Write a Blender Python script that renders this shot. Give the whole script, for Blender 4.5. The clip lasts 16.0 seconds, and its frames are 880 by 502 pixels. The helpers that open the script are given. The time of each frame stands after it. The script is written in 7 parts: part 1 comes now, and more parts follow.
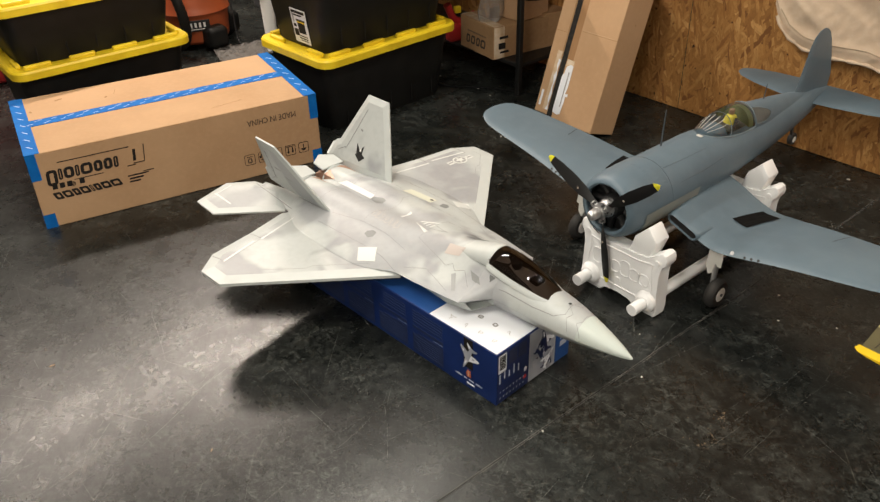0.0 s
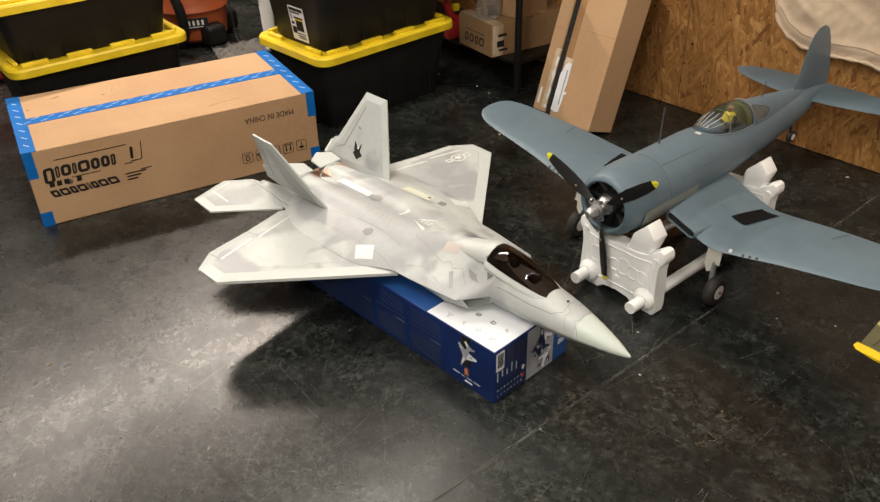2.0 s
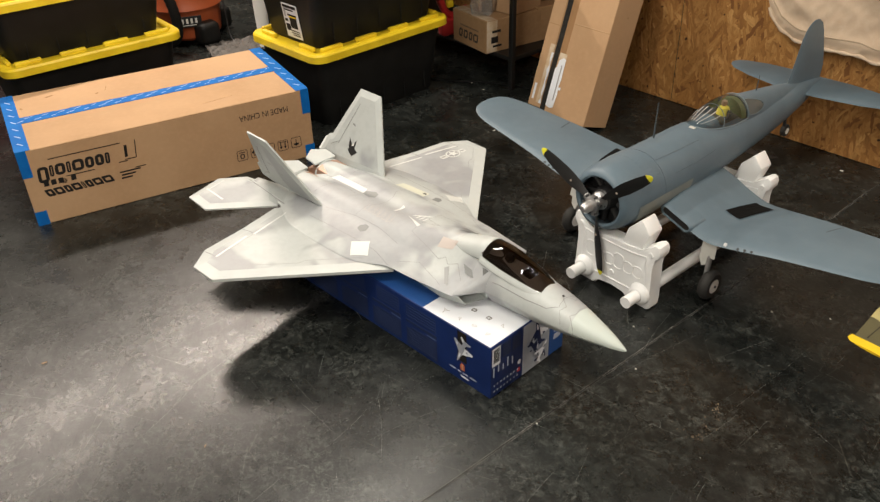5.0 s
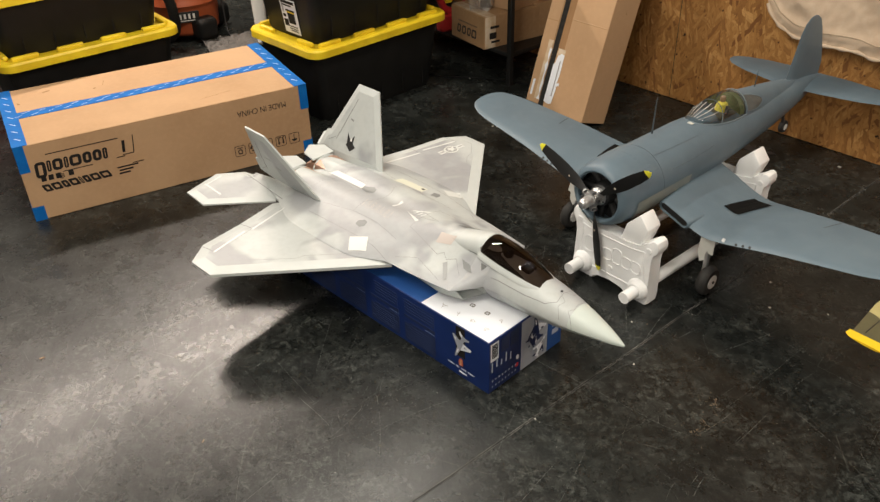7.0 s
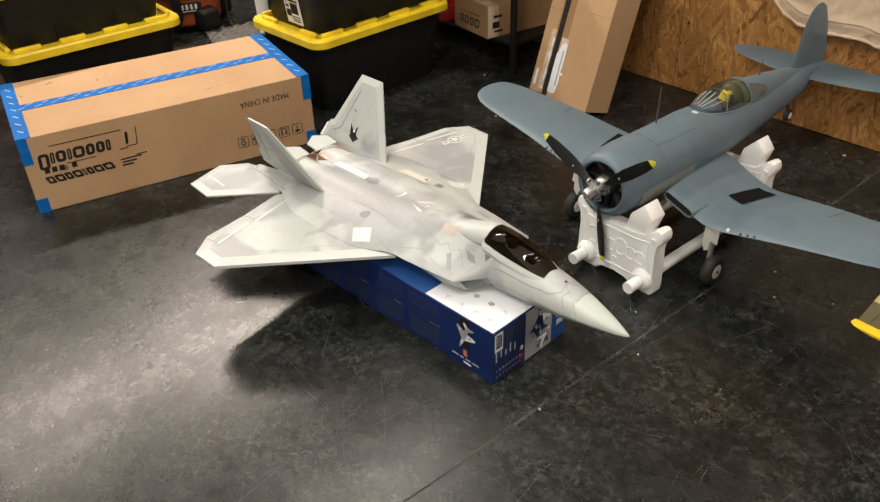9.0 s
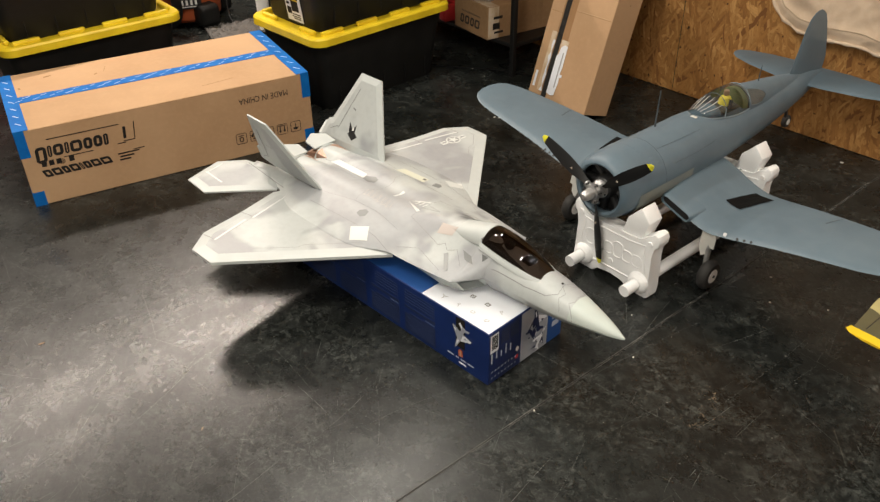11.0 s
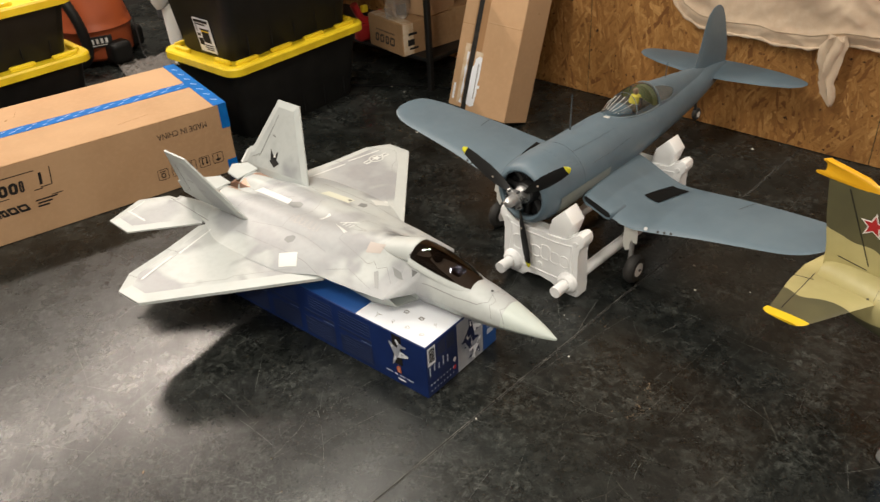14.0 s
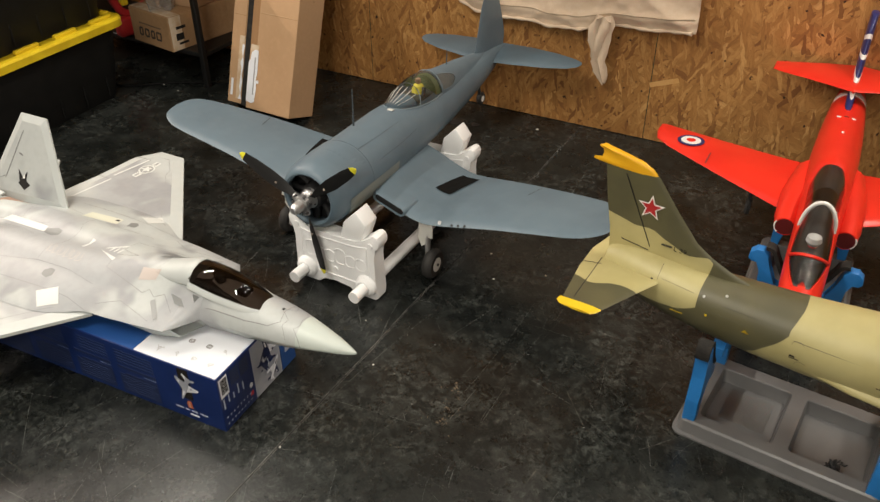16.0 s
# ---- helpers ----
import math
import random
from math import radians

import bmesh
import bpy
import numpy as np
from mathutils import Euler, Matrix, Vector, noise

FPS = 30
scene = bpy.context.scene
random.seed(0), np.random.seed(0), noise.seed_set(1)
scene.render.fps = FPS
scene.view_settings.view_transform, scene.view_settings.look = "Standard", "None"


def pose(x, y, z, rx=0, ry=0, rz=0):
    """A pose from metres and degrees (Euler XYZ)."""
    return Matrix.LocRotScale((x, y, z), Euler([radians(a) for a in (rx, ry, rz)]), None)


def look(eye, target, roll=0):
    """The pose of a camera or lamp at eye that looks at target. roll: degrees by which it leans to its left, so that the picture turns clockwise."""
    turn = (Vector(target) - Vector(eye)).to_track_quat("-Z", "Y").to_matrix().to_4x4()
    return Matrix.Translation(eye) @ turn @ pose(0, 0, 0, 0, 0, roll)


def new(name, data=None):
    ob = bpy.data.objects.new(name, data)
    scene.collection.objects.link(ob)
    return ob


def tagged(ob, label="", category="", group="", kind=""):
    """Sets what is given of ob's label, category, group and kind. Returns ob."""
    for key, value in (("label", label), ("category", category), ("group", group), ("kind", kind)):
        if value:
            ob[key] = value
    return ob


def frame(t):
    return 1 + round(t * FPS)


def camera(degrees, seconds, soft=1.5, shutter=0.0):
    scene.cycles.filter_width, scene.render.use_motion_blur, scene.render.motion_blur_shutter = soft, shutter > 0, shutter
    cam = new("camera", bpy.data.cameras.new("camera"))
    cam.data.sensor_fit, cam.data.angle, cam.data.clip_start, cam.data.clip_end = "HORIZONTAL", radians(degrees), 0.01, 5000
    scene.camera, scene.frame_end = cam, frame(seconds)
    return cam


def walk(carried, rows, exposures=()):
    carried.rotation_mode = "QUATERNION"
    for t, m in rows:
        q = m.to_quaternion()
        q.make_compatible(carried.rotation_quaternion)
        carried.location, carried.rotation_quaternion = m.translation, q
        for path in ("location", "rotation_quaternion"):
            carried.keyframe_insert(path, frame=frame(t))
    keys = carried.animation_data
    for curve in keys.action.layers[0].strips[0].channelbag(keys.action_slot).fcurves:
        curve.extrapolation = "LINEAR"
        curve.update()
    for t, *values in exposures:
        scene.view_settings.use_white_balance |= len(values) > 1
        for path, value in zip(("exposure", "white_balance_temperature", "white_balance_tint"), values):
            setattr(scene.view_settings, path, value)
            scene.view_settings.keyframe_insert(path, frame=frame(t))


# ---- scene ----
cam = camera(56.7, 16.0, 1.35, 0.4)
PATH = [
    (0, (0.039, 0.073, 1.498), (-0.01, 1.754, 0.416), -1.5),
    (0.5, (0.041, 0.068, 1.5), (-0.012, 1.753, 0.424), -1.5),
    (1, (0.041, 0.071, 1.498), (-0.013, 1.758, 0.425), -1.5),
    (1.5, (0.044, 0.074, 1.492), (-0.006, 1.759, 0.417), -1.5),
    (2, (0.044, 0.077, 1.492), (-0.004, 1.757, 0.407), -1.5),
    (2.5, (0.041, 0.077, 1.495), (-0.006, 1.753, 0.404), -1.5),
    (3, (0.039, 0.071, 1.489), (-0.01, 1.746, 0.396), -1.5),
    (3.5, (0.039, 0.073, 1.487), (-0.005, 1.743, 0.387), -1.5),
    (4, (0.044, 0.077, 1.489), (0.002, 1.749, 0.392), -1.9),
    (6.5, (0.047, 0.067, 1.486), (0.014, 1.746, 0.401), -1.5),
    (7, (0.044, 0.072, 1.484), (0.011, 1.744, 0.388), -1.6),
    (7.5, (0.045, 0.076, 1.48), (0.009, 1.74, 0.37), -1.9),
    (8, (0.049, 0.073, 1.485), (0.017, 1.735, 0.373), -2.0),
    (8.5, (0.045, 0.079, 1.482), (0.008, 1.738, 0.365), -2.0),
    (9, (0.043, 0.075, 1.485), (0.001, 1.734, 0.368), -2.0),
    (11.5, (0.038, 0.075, 1.481), (0.009, 1.735, 0.365), -0.7),
    (12, (0.047, 0.083, 1.477), (0.026, 1.73, 0.343), -1.2),
    (12.5, (0.051, 0.072, 1.48), (0.038, 1.715, 0.341), -1.7),
    (13, (0.057, 0.065, 1.484), (0.073, 1.715, 0.353), -2.2),
    (13.5, (0.069, 0.06, 1.49), (0.127, 1.721, 0.379), -2.4),
    (14, (0.078, 0.059, 1.496), (0.187, 1.732, 0.405), -3.4),
    (14.5, (0.101, 0.057, 1.497), (0.286, 1.725, 0.41), -3.8),
    (15, (0.119, 0.073, 1.484), (0.454, 1.702, 0.374), -2.6),
    (15.5, (0.14, 0.095, 1.487), (0.638, 1.667, 0.355), -1.3),
    (16, (0.163, 0.181, 1.485), (0.708, 1.73, 0.344), -0.3),
]
walk(cam, [(t, look(eye, target, roll)) for t, eye, target, roll in PATH])

# ---- light ----
world = bpy.data.worlds.new("garage_world")
scene.world = world
world.use_nodes = True
world.node_tree.nodes["Background"].inputs[0].default_value = (0.9, 0.85, 0.78, 1)
world.node_tree.nodes["Background"].inputs[1].default_value = 0.005
scene.view_settings.exposure = 0.0


def tube_lamp(x, y, power, colour=(1.0, 0.925, 0.81), width=0.06, yaw=41, length=1.2):
    """The light of one ceiling tube."""
    la = bpy.data.lights.new("tube_light", "AREA")
    la.shape, la.size, la.size_y = "RECTANGLE", length, width
    la.energy, la.color = power, colour
    ob = new("tube_light", la)
    ob.matrix_world = pose(x, y, 2.555, 0, 0, yaw)


WARM = (1.0, 0.862, 0.745)            # the tubes at the back are the warmer ones
for x, y, power in ((-1.72, 4.95, 88), (-2.75, 4.1, 60)):
    tube_lamp(x, y, power, WARM)
# The one at (-0.9, -1.2) is an added, unseen fill for surfaces facing the camera.
for x, y, power in ((2.65, 1.15, 48), (-0.65, 1.06, 50), (-0.9, -1.2, 88), (-0.5, 3.15, 36)):
    tube_lamp(x, y, power)
# Thin weak tubes, unseen, added so that long glints fall on the canopies.
for x, y, power in ((1.22, 2.0, 2.5), (1.0, 2.3, 2.5), (2.08, 1.91, 2), (1.78, 2.24, 2), (1.48, 2.57, 2)):
    tube_lamp(x, y, power, width=0.025)

# ---- materials ----
def material(name, colour, rough=0.5, metal=0.0, dark=None, scale=6.0, spread=0.5, bump=0.0, bump_scale=60.0, spec=0.5, second=None, second_scale=40.0, second_mix=0.25, coords="Object"):
    """A painted or raw surface: a colour that drifts towards dark at one scale and towards second at a finer one, with fine relief."""
    m = bpy.data.materials.new(name)
    m.use_nodes = True
    nt = m.node_tree
    bsdf = nt.nodes["Principled BSDF"]
    bsdf.inputs["Roughness"].default_value = rough
    bsdf.inputs["Metallic"].default_value = metal
    bsdf.inputs["Specular IOR Level"].default_value = spec
    co = nt.nodes.new("ShaderNodeTexCoord").outputs[coords]
    out = None
    if dark:
        out = blend_noise(nt, co, scale, (*colour, 1), (*dark, 1), 0.5 - spread / 2, 0.5 + spread / 2)
        if second:
            n2 = nt.nodes.new("ShaderNodeTexNoise")
            n2.inputs["Scale"].default_value, n2.inputs["Detail"].default_value = second_scale, 6
            nt.links.new(co, n2.inputs["Vector"])
            ramp = nt.nodes.new("ShaderNodeMapRange")
            ramp.inputs[1].default_value, ramp.inputs[2].default_value, ramp.inputs[4].default_value = 0.45, 0.7, second_mix
            nt.links.new(n2.outputs["Fac"], ramp.inputs[0])
            out = mix(nt, ramp.outputs[0], out, (*second, 1))
        nt.links.new(out, bsdf.inputs["Base Color"])
    else:
        bsdf.inputs["Base Color"].default_value = (*colour, 1)
    if bump:
        relief(nt, co, bsdf, bump_scale, bump)
    return m


def mix(nt, fac, a, b):
    node = nt.nodes.new("ShaderNodeMix")
    node.data_type = "RGBA"
    for socket, value in ((node.inputs[0], fac), (node.inputs[6], a), (node.inputs[7], b)):
        if isinstance(value, (tuple, float, int)):
            socket.default_value = value
        else:
            nt.links.new(value, socket)
    return node.outputs[2]


def blend_noise(nt, co, scale, a, b, lo, hi, detail=4.0, distortion=0.0, grit=0.5):
    n = nt.nodes.new("ShaderNodeTexNoise")
    n.inputs["Scale"].default_value, n.inputs["Detail"].default_value, n.inputs["Distortion"].default_value = scale, detail, distortion
    n.inputs["Roughness"].default_value = grit
    if co is not None:
        nt.links.new(co, n.inputs["Vector"])
    r = nt.nodes.new("ShaderNodeMapRange")
    r.interpolation_type = "SMOOTHSTEP"
    r.inputs[1].default_value, r.inputs[2].default_value = lo, hi
    nt.links.new(n.outputs["Fac"], r.inputs[0])
    return mix(nt, r.outputs[0], a, b)


def relief(nt, co, bsdf, scale, strength, distance=0.002):
    n = nt.nodes.new("ShaderNodeTexNoise")
    n.inputs["Scale"].default_value, n.inputs["Detail"].default_value = scale, 5
    nt.links.new(co, n.inputs["Vector"])
    b = nt.nodes.new("ShaderNodeBump")
    b.inputs["Strength"].default_value, b.inputs["Distance"].default_value = strength, distance
    nt.links.new(n.outputs["Fac"], b.inputs["Height"])
    nt.links.new(b.outputs[0], bsdf.inputs["Normal"])


def glass(name, tint, rough=0.03, haze=0.0):
    """Thin moulded plastic: it lets tinted light through and mirrors a little."""
    m = bpy.data.materials.new(name)
    m.use_nodes = True
    nt = m.node_tree
    nt.nodes.remove(nt.nodes["Principled BSDF"])
    tr, gl, mx = (nt.nodes.new(k) for k in ("ShaderNodeBsdfTransparent", "ShaderNodeBsdfGlossy", "ShaderNodeMixShader"))
    tr.inputs[0].default_value = (*tint, 1)
    gl.inputs["Roughness"].default_value = rough
    fr = nt.nodes.new("ShaderNodeFresnel")
    fr.inputs[0].default_value = 1.5
    nt.links.new(fr.outputs[0], mx.inputs[0])
    nt.links.new(tr.outputs[0], mx.inputs[1])
    nt.links.new(gl.outputs[0], mx.inputs[2])
    out = mx.outputs[0]
    if haze:
        df, cloudy = nt.nodes.new("ShaderNodeBsdfDiffuse"), nt.nodes.new("ShaderNodeMixShader")
        df.inputs[0].default_value = (0.75, 0.72, 0.68, 1)
        cloudy.inputs[0].default_value = haze
        nt.links.new(out, cloudy.inputs[1])
        nt.links.new(df.outputs[0], cloudy.inputs[2])
        out = cloudy.outputs[0]
    nt.links.new(out, nt.nodes["Material Output"].inputs[0])
    return m


# ---- mesh tools ----
def mesh_of(name, bm, mats, smooth=False):
    me = bpy.data.meshes.new(name)
    bm.normal_update()
    bm.to_mesh(me)
    bm.free()
    for m in mats if isinstance(mats, (list, tuple)) else [mats]:
        me.materials.append(m)
    if smooth:
        me.shade_smooth()
        me.set_sharp_from_angle(angle=radians(smooth if smooth is not True else 40))
    return me


def part(name, bm, mats, parent, label="", smooth=False, m=None):
    """One mesh object under a thing or under a part."""
    ob = new(name, mesh_of(name, bm, mats, smooth))
    ob.parent = parent
    if m is not None:
        ob.matrix_local = m
    return tagged(ob, label)


def thing(name, label, category, m, group="", kind=""):
    """An Empty at the base of a thing, which parents its parts."""
    ob = new(name)
    ob.empty_display_size = 0.05
    ob.matrix_world = m
    return tagged(ob, label, category, group, kind)


def single(name, bm, mats, label, category, m=None, smooth=False, group="", kind=""):
    ob = new(name, mesh_of(name, bm, mats, smooth))
    if m is not None:
        ob.matrix_world = m
    return tagged(ob, label, category, group, kind)


def block(sx, sy, sz, at=(0, 0, 0), bevel=0.0, segments=2, bm=None, m=None):
    """A box with rounded edges whose base's middle is at the place given."""
    b = bmesh.new()
    bmesh.ops.create_cube(b, size=1)
    bmesh.ops.scale(b, vec=(sx, sy, sz), verts=b.verts)
    if bevel:
        bmesh.ops.bevel(b, geom=b.edges[:], offset=bevel, segments=segments, profile=0.5, affect="EDGES")
    bmesh.ops.translate(b, vec=(at[0], at[1], at[2] + sz / 2), verts=b.verts)
    if m is not None:
        b.transform(m)
    return join(bm, b)


def join(bm, b):
    if bm is None:
        return b
    tmp = bpy.data.meshes.new("tmp")
    b.to_mesh(tmp)
    b.free()
    bm.from_mesh(tmp)
    bpy.data.meshes.remove(tmp)
    return bm


def loft(rings, bm=None, closed=True, caps=True, mat=0):
    """A skin over rings of points."""
    bm = bm or bmesh.new()
    vs = [[bm.verts.new(p) for p in ring] for ring in rings]
    n = len(vs[0])
    for a, b in zip(vs, vs[1:]):
        for i in range(n if closed else n - 1):
            f = bm.faces.new((a[i], a[(i + 1) % n], b[(i + 1) % n], b[i]))
            f.material_index = mat
    if caps and closed:
        bm.faces.new(vs[0][::-1]).material_index = mat
        bm.faces.new(vs[-1]).material_index = mat
    bmesh.ops.recalc_face_normals(bm, faces=bm.faces)
    return bm


def lathe(profile, steps=28, axis="z", bm=None, caps=True):
    """A body of revolution from (radius, height) pairs."""
    rings = []
    for r, h in profile:
        ring = []
        for k in range(steps):
            a = math.tau * k / steps
            p = (r * math.cos(a), r * math.sin(a), h)
            ring.append(p if axis == "z" else (h, p[0], p[1]) if axis == "x" else (p[0], h, p[1]))
        rings.append(ring)
    return loft(rings, bm, caps=caps)


def tube(points, radius, steps=10, bm=None, caps=True):
    """A round bar along points; the radius may be a list."""
    pts = [Vector(p) for p in points]
    rings = []
    ref = Vector((0, 0, 1))
    for i, p in enumerate(pts):
        d = (pts[min(i + 1, len(pts) - 1)] - pts[max(i - 1, 0)]).normalized()
        if abs(d.dot(ref)) > 0.95:
            ref = Vector((1, 0, 0)) if abs(d.x) < 0.9 else Vector((0, 1, 0))
        u = d.cross(ref).normalized()
        v = d.cross(u)
        r = radius[i] if isinstance(radius, (list, tuple)) else radius
        rings.append([p + r * (math.cos(math.tau * k / steps) * u + math.sin(math.tau * k / steps) * v) for k in range(steps)])
    return loft(rings, bm, caps=caps)


def arc(points, n=8):
    """A smooth line through points."""
    pts = [Vector(p) for p in points]
    out = []
    for i in range(len(pts) - 1):
        a, b, c, d = pts[max(i - 1, 0)], pts[i], pts[i + 1], pts[min(i + 2, len(pts) - 1)]
        for k in range(n):
            t = k / n
            out.append(0.5 * ((2 * b) + (c - a) * t + (2 * a - 5 * b + 4 * c - d) * t * t + (3 * b - a - 3 * c + d) * t ** 3))
    return out + [pts[-1]]


def inset_poly(poly, d):
    n = len(poly)
    out = []
    for i in range(n):
        p, a, b = Vector(poly[i]), Vector(poly[i - 1]), Vector(poly[(i + 1) % n])
        e1, e2 = (p - a).normalized(), (b - p).normalized()
        n1, n2 = Vector((-e1.y, e1.x)), Vector((-e2.y, e2.x))
        k = n1 + n2
        out.append(p + k * (d / max(0.35, 1 + n1.dot(n2))))
    return out


def ccw(poly):
    area = sum(poly[i - 1][0] * poly[i][1] - poly[i][0] * poly[i - 1][1] for i in range(len(poly)))
    return list(poly) if area > 0 else list(poly)[::-1]


def plate(poly, mid, edge, inset, bm=None, m=None):
    """A flat foam surface, thick in the middle and thin along its rim; the rim takes the second material."""
    poly = [Vector(p) for p in ccw(poly)]
    inner = inset_poly(poly, inset)
    b = bmesh.new()
    n = len(poly)
    ot, ob_ = ([b.verts.new((p.x, p.y, s * edge / 2)) for p in poly] for s in (1, -1))
    it, ib = ([b.verts.new((p.x, p.y, s * mid / 2)) for p in inner] for s in (1, -1))
    b.faces.new(it)
    b.faces.new(ib[::-1])
    for i in range(n):
        j = (i + 1) % n
        for q in ((ot[i], ot[j], it[j], it[i]), (ib[i], ib[j], ob_[j], ob_[i]), (ob_[i], ob_[j], ot[j], ot[i])):
            b.faces.new(q).material_index = 1
    if m is not None:
        b.transform(m)
    return join(bm, b)


def slab(poly, thick, bm=None, m=None, z=0.0):
    """A flat piece with straight sides on z."""
    b = bmesh.new()
    poly = ccw(poly)
    lo = [b.verts.new((p[0], p[1], z)) for p in poly]
    hi = [b.verts.new((p[0], p[1], z + thick)) for p in poly]
    b.faces.new(hi)
    b.faces.new(lo[::-1])
    for i in range(len(poly)):
        j = (i + 1) % len(poly)
        b.faces.new((lo[i], lo[j], hi[j], hi[i]))
    if m is not None:
        b.transform(m)
    return join(bm, b)


def round_rect(sx, sy, r, n=5):
    pts = []
    for cx, cy, a0 in ((sx / 2 - r, sy / 2 - r, 0), (-sx / 2 + r, sy / 2 - r, 90), (-sx / 2 + r, -sy / 2 + r, 180), (sx / 2 - r, -sy / 2 + r, 270)):
        for k in range(n + 1):
            a = radians(a0 + 90 * k / n)
            pts.append((cx + r * math.cos(a), cy + r * math.sin(a)))
    return pts


def ring_x(x, cz, w, top, bottom, n=28, p=2.0, cy=0.0):
    """One cross-section of a fuselage: half width w, heights above and below cz."""
    pts = []
    for k in range(n):
        a = math.tau * k / n
        c, s = math.cos(a), math.sin(a)
        f = (abs(c) ** p + abs(s) ** p) ** (-1 / p)
        pts.append((x, cy + w * f * c, cz + (top if s > 0 else bottom) * f * s))
    return pts


def fine(sections, n=5):
    """Sections of numbers, smoothly filled in between."""
    out = []
    for i in range(len(sections) - 1):
        a, b, c, d = (np.array(sections[k], float) for k in (max(i - 1, 0), i, i + 1, min(i + 2, len(sections) - 1)))
        for k in range(n):
            t = k / n
            out.append(0.5 * ((2 * b) + (c - a) * t + (2 * a - 5 * b + 4 * c - d) * t * t + (3 * b - a - 3 * c + d) * t ** 3))
    return out + [np.array(sections[-1], float)]


FOIL = [(1.0, 0.0), (0.85, 0.028), (0.65, 0.052), (0.45, 0.064), (0.25, 0.06), (0.1, 0.042), (0.03, 0.024), (0.0, 0.0), (0.03, -0.018), (0.1, -0.03), (0.25, -0.038), (0.45, -0.036), (0.7, -0.022), (0.9, -0.008)]


def wing(stations, bm=None):
    """A wing through stations of (span, leading edge, trailing edge, height, thickness as a share of a normal one)."""
    return loft([[(le + u * (te - le), y, z + v * (te - le) * k) for u, v in FOIL] for y, le, te, z, k in stations], bm)


def label_bm(text, size, m):
    """Printed characters as flat mesh."""
    cu = bpy.data.curves.new("print", "FONT")
    cu.body, cu.size, cu.align_x, cu.align_y, cu.extrude = text, size, "CENTER", "CENTER", 0.0002
    cu.resolution_u = 2
    ob = bpy.data.objects.new("print", cu)
    scene.collection.objects.link(ob)
    bpy.context.view_layer.update()
    me = bpy.data.meshes.new_from_object(ob.evaluated_get(bpy.context.evaluated_depsgraph_get()))
    bpy.data.objects.remove(ob)
    bpy.data.curves.remove(cu)
    b = bmesh.new()
    b.from_mesh(me)
    bpy.data.meshes.remove(me)
    b.transform(m)
    return b


def frame_of(o, u, v):
    """A pose whose x and y axes run along u and v."""
    u, v = Vector(u).normalized(), Vector(v)
    w = u.cross(v).normalized()
    v = w.cross(u)
    return Matrix.Translation(o) @ Matrix((u, v, w)).transposed().to_4x4()


def star_poly(r, inner=0.42, turn=90.0):
    return [((r if k % 2 == 0 else r * inner) * math.cos(radians(turn + 36 * k)), (r if k % 2 == 0 else r * inner) * math.sin(radians(turn + 36 * k))) for k in range(10)]


def disc_poly(r, n=24, squash=1.0):
    return [(r * math.cos(math.tau * k / n), r * squash * math.sin(math.tau * k / n)) for k in range(n)]

WHITE_FOAM = material("white_foam", (0.86, 0.87, 0.87), 0.55, dark=(0.8, 0.81, 0.81), scale=9, bump=0.25, bump_scale=220)
BLACK_PLASTIC = material("black_plastic", (0.007, 0.007, 0.0068), 0.5, dark=(0.011, 0.011, 0.0105), scale=14, bump=0.1, bump_scale=150, spec=0.25)
YELLOW_PLASTIC = material("yellow_plastic", (0.8, 0.6, 0.02), 0.42, dark=(0.62, 0.43, 0.012), scale=10, bump=0.08, bump_scale=120)
CARD = material("cardboard", (0.45, 0.29, 0.165), 0.85, dark=(0.38, 0.235, 0.128), scale=3, second=(0.5, 0.32, 0.18), second_scale=60, bump=0.15, bump_scale=180, spec=0.2)
CARD_DARK = material("old_cardboard", (0.33, 0.2, 0.1), 0.88, dark=(0.25, 0.15, 0.075), scale=5, second=(0.38, 0.25, 0.14), second_scale=50, bump=0.2, bump_scale=150, spec=0.2)
INK = material("black_ink", (0.015, 0.013, 0.012), 0.7, spec=0.2)
BLUE_TAPE = material("blue_tape", (0.005, 0.135, 0.45), 0.6, dark=(0.004, 0.1, 0.36), scale=20, bump=0.2, bump_scale=60, spec=0.12)
BROWN_TAPE = material("brown_packing_tape", (0.33, 0.19, 0.095), 0.25, dark=(0.28, 0.16, 0.08), scale=8, bump=0.2, bump_scale=40)
CREASE_PALE = material("pale_crease", (0.55, 0.38, 0.23), 0.85)
CLEAR_TAPE = material("clear_tape", (0.5, 0.36, 0.22), 0.12, dark=(0.62, 0.52, 0.4), scale=30, bump=0.4, bump_scale=40)
BOX_BLUE = material("printed_blue_card", (0.009, 0.027, 0.13), 0.32, dark=(0.006, 0.018, 0.09), scale=4, second=(0.014, 0.036, 0.16), second_scale=25, bump=0.05)
BOX_LIGHT_BLUE = material("printed_light_blue_card", (0.02, 0.08, 0.27), 0.32, dark=(0.012, 0.05, 0.19), scale=4)
BOX_NAVY = material("printed_navy_card", (0.006, 0.014, 0.06), 0.32)
BOX_WHITE = material("printed_white_card", (0.72, 0.74, 0.78), 0.35, dark=(0.66, 0.69, 0.74), scale=5)
BOX_GREY = material("printed_grey_card", (0.36, 0.38, 0.42), 0.35, dark=(0.28, 0.3, 0.35), scale=16)
SEA_BLUE = material("weathered_sea_blue", (0.112, 0.163, 0.202), 0.46, dark=(0.09, 0.132, 0.167), scale=5, second=(0.14, 0.19, 0.225), second_scale=22, bump=0.06, bump_scale=130)
DARK_LINE = material("dark_panel_line", (0.05, 0.065, 0.075), 0.6)
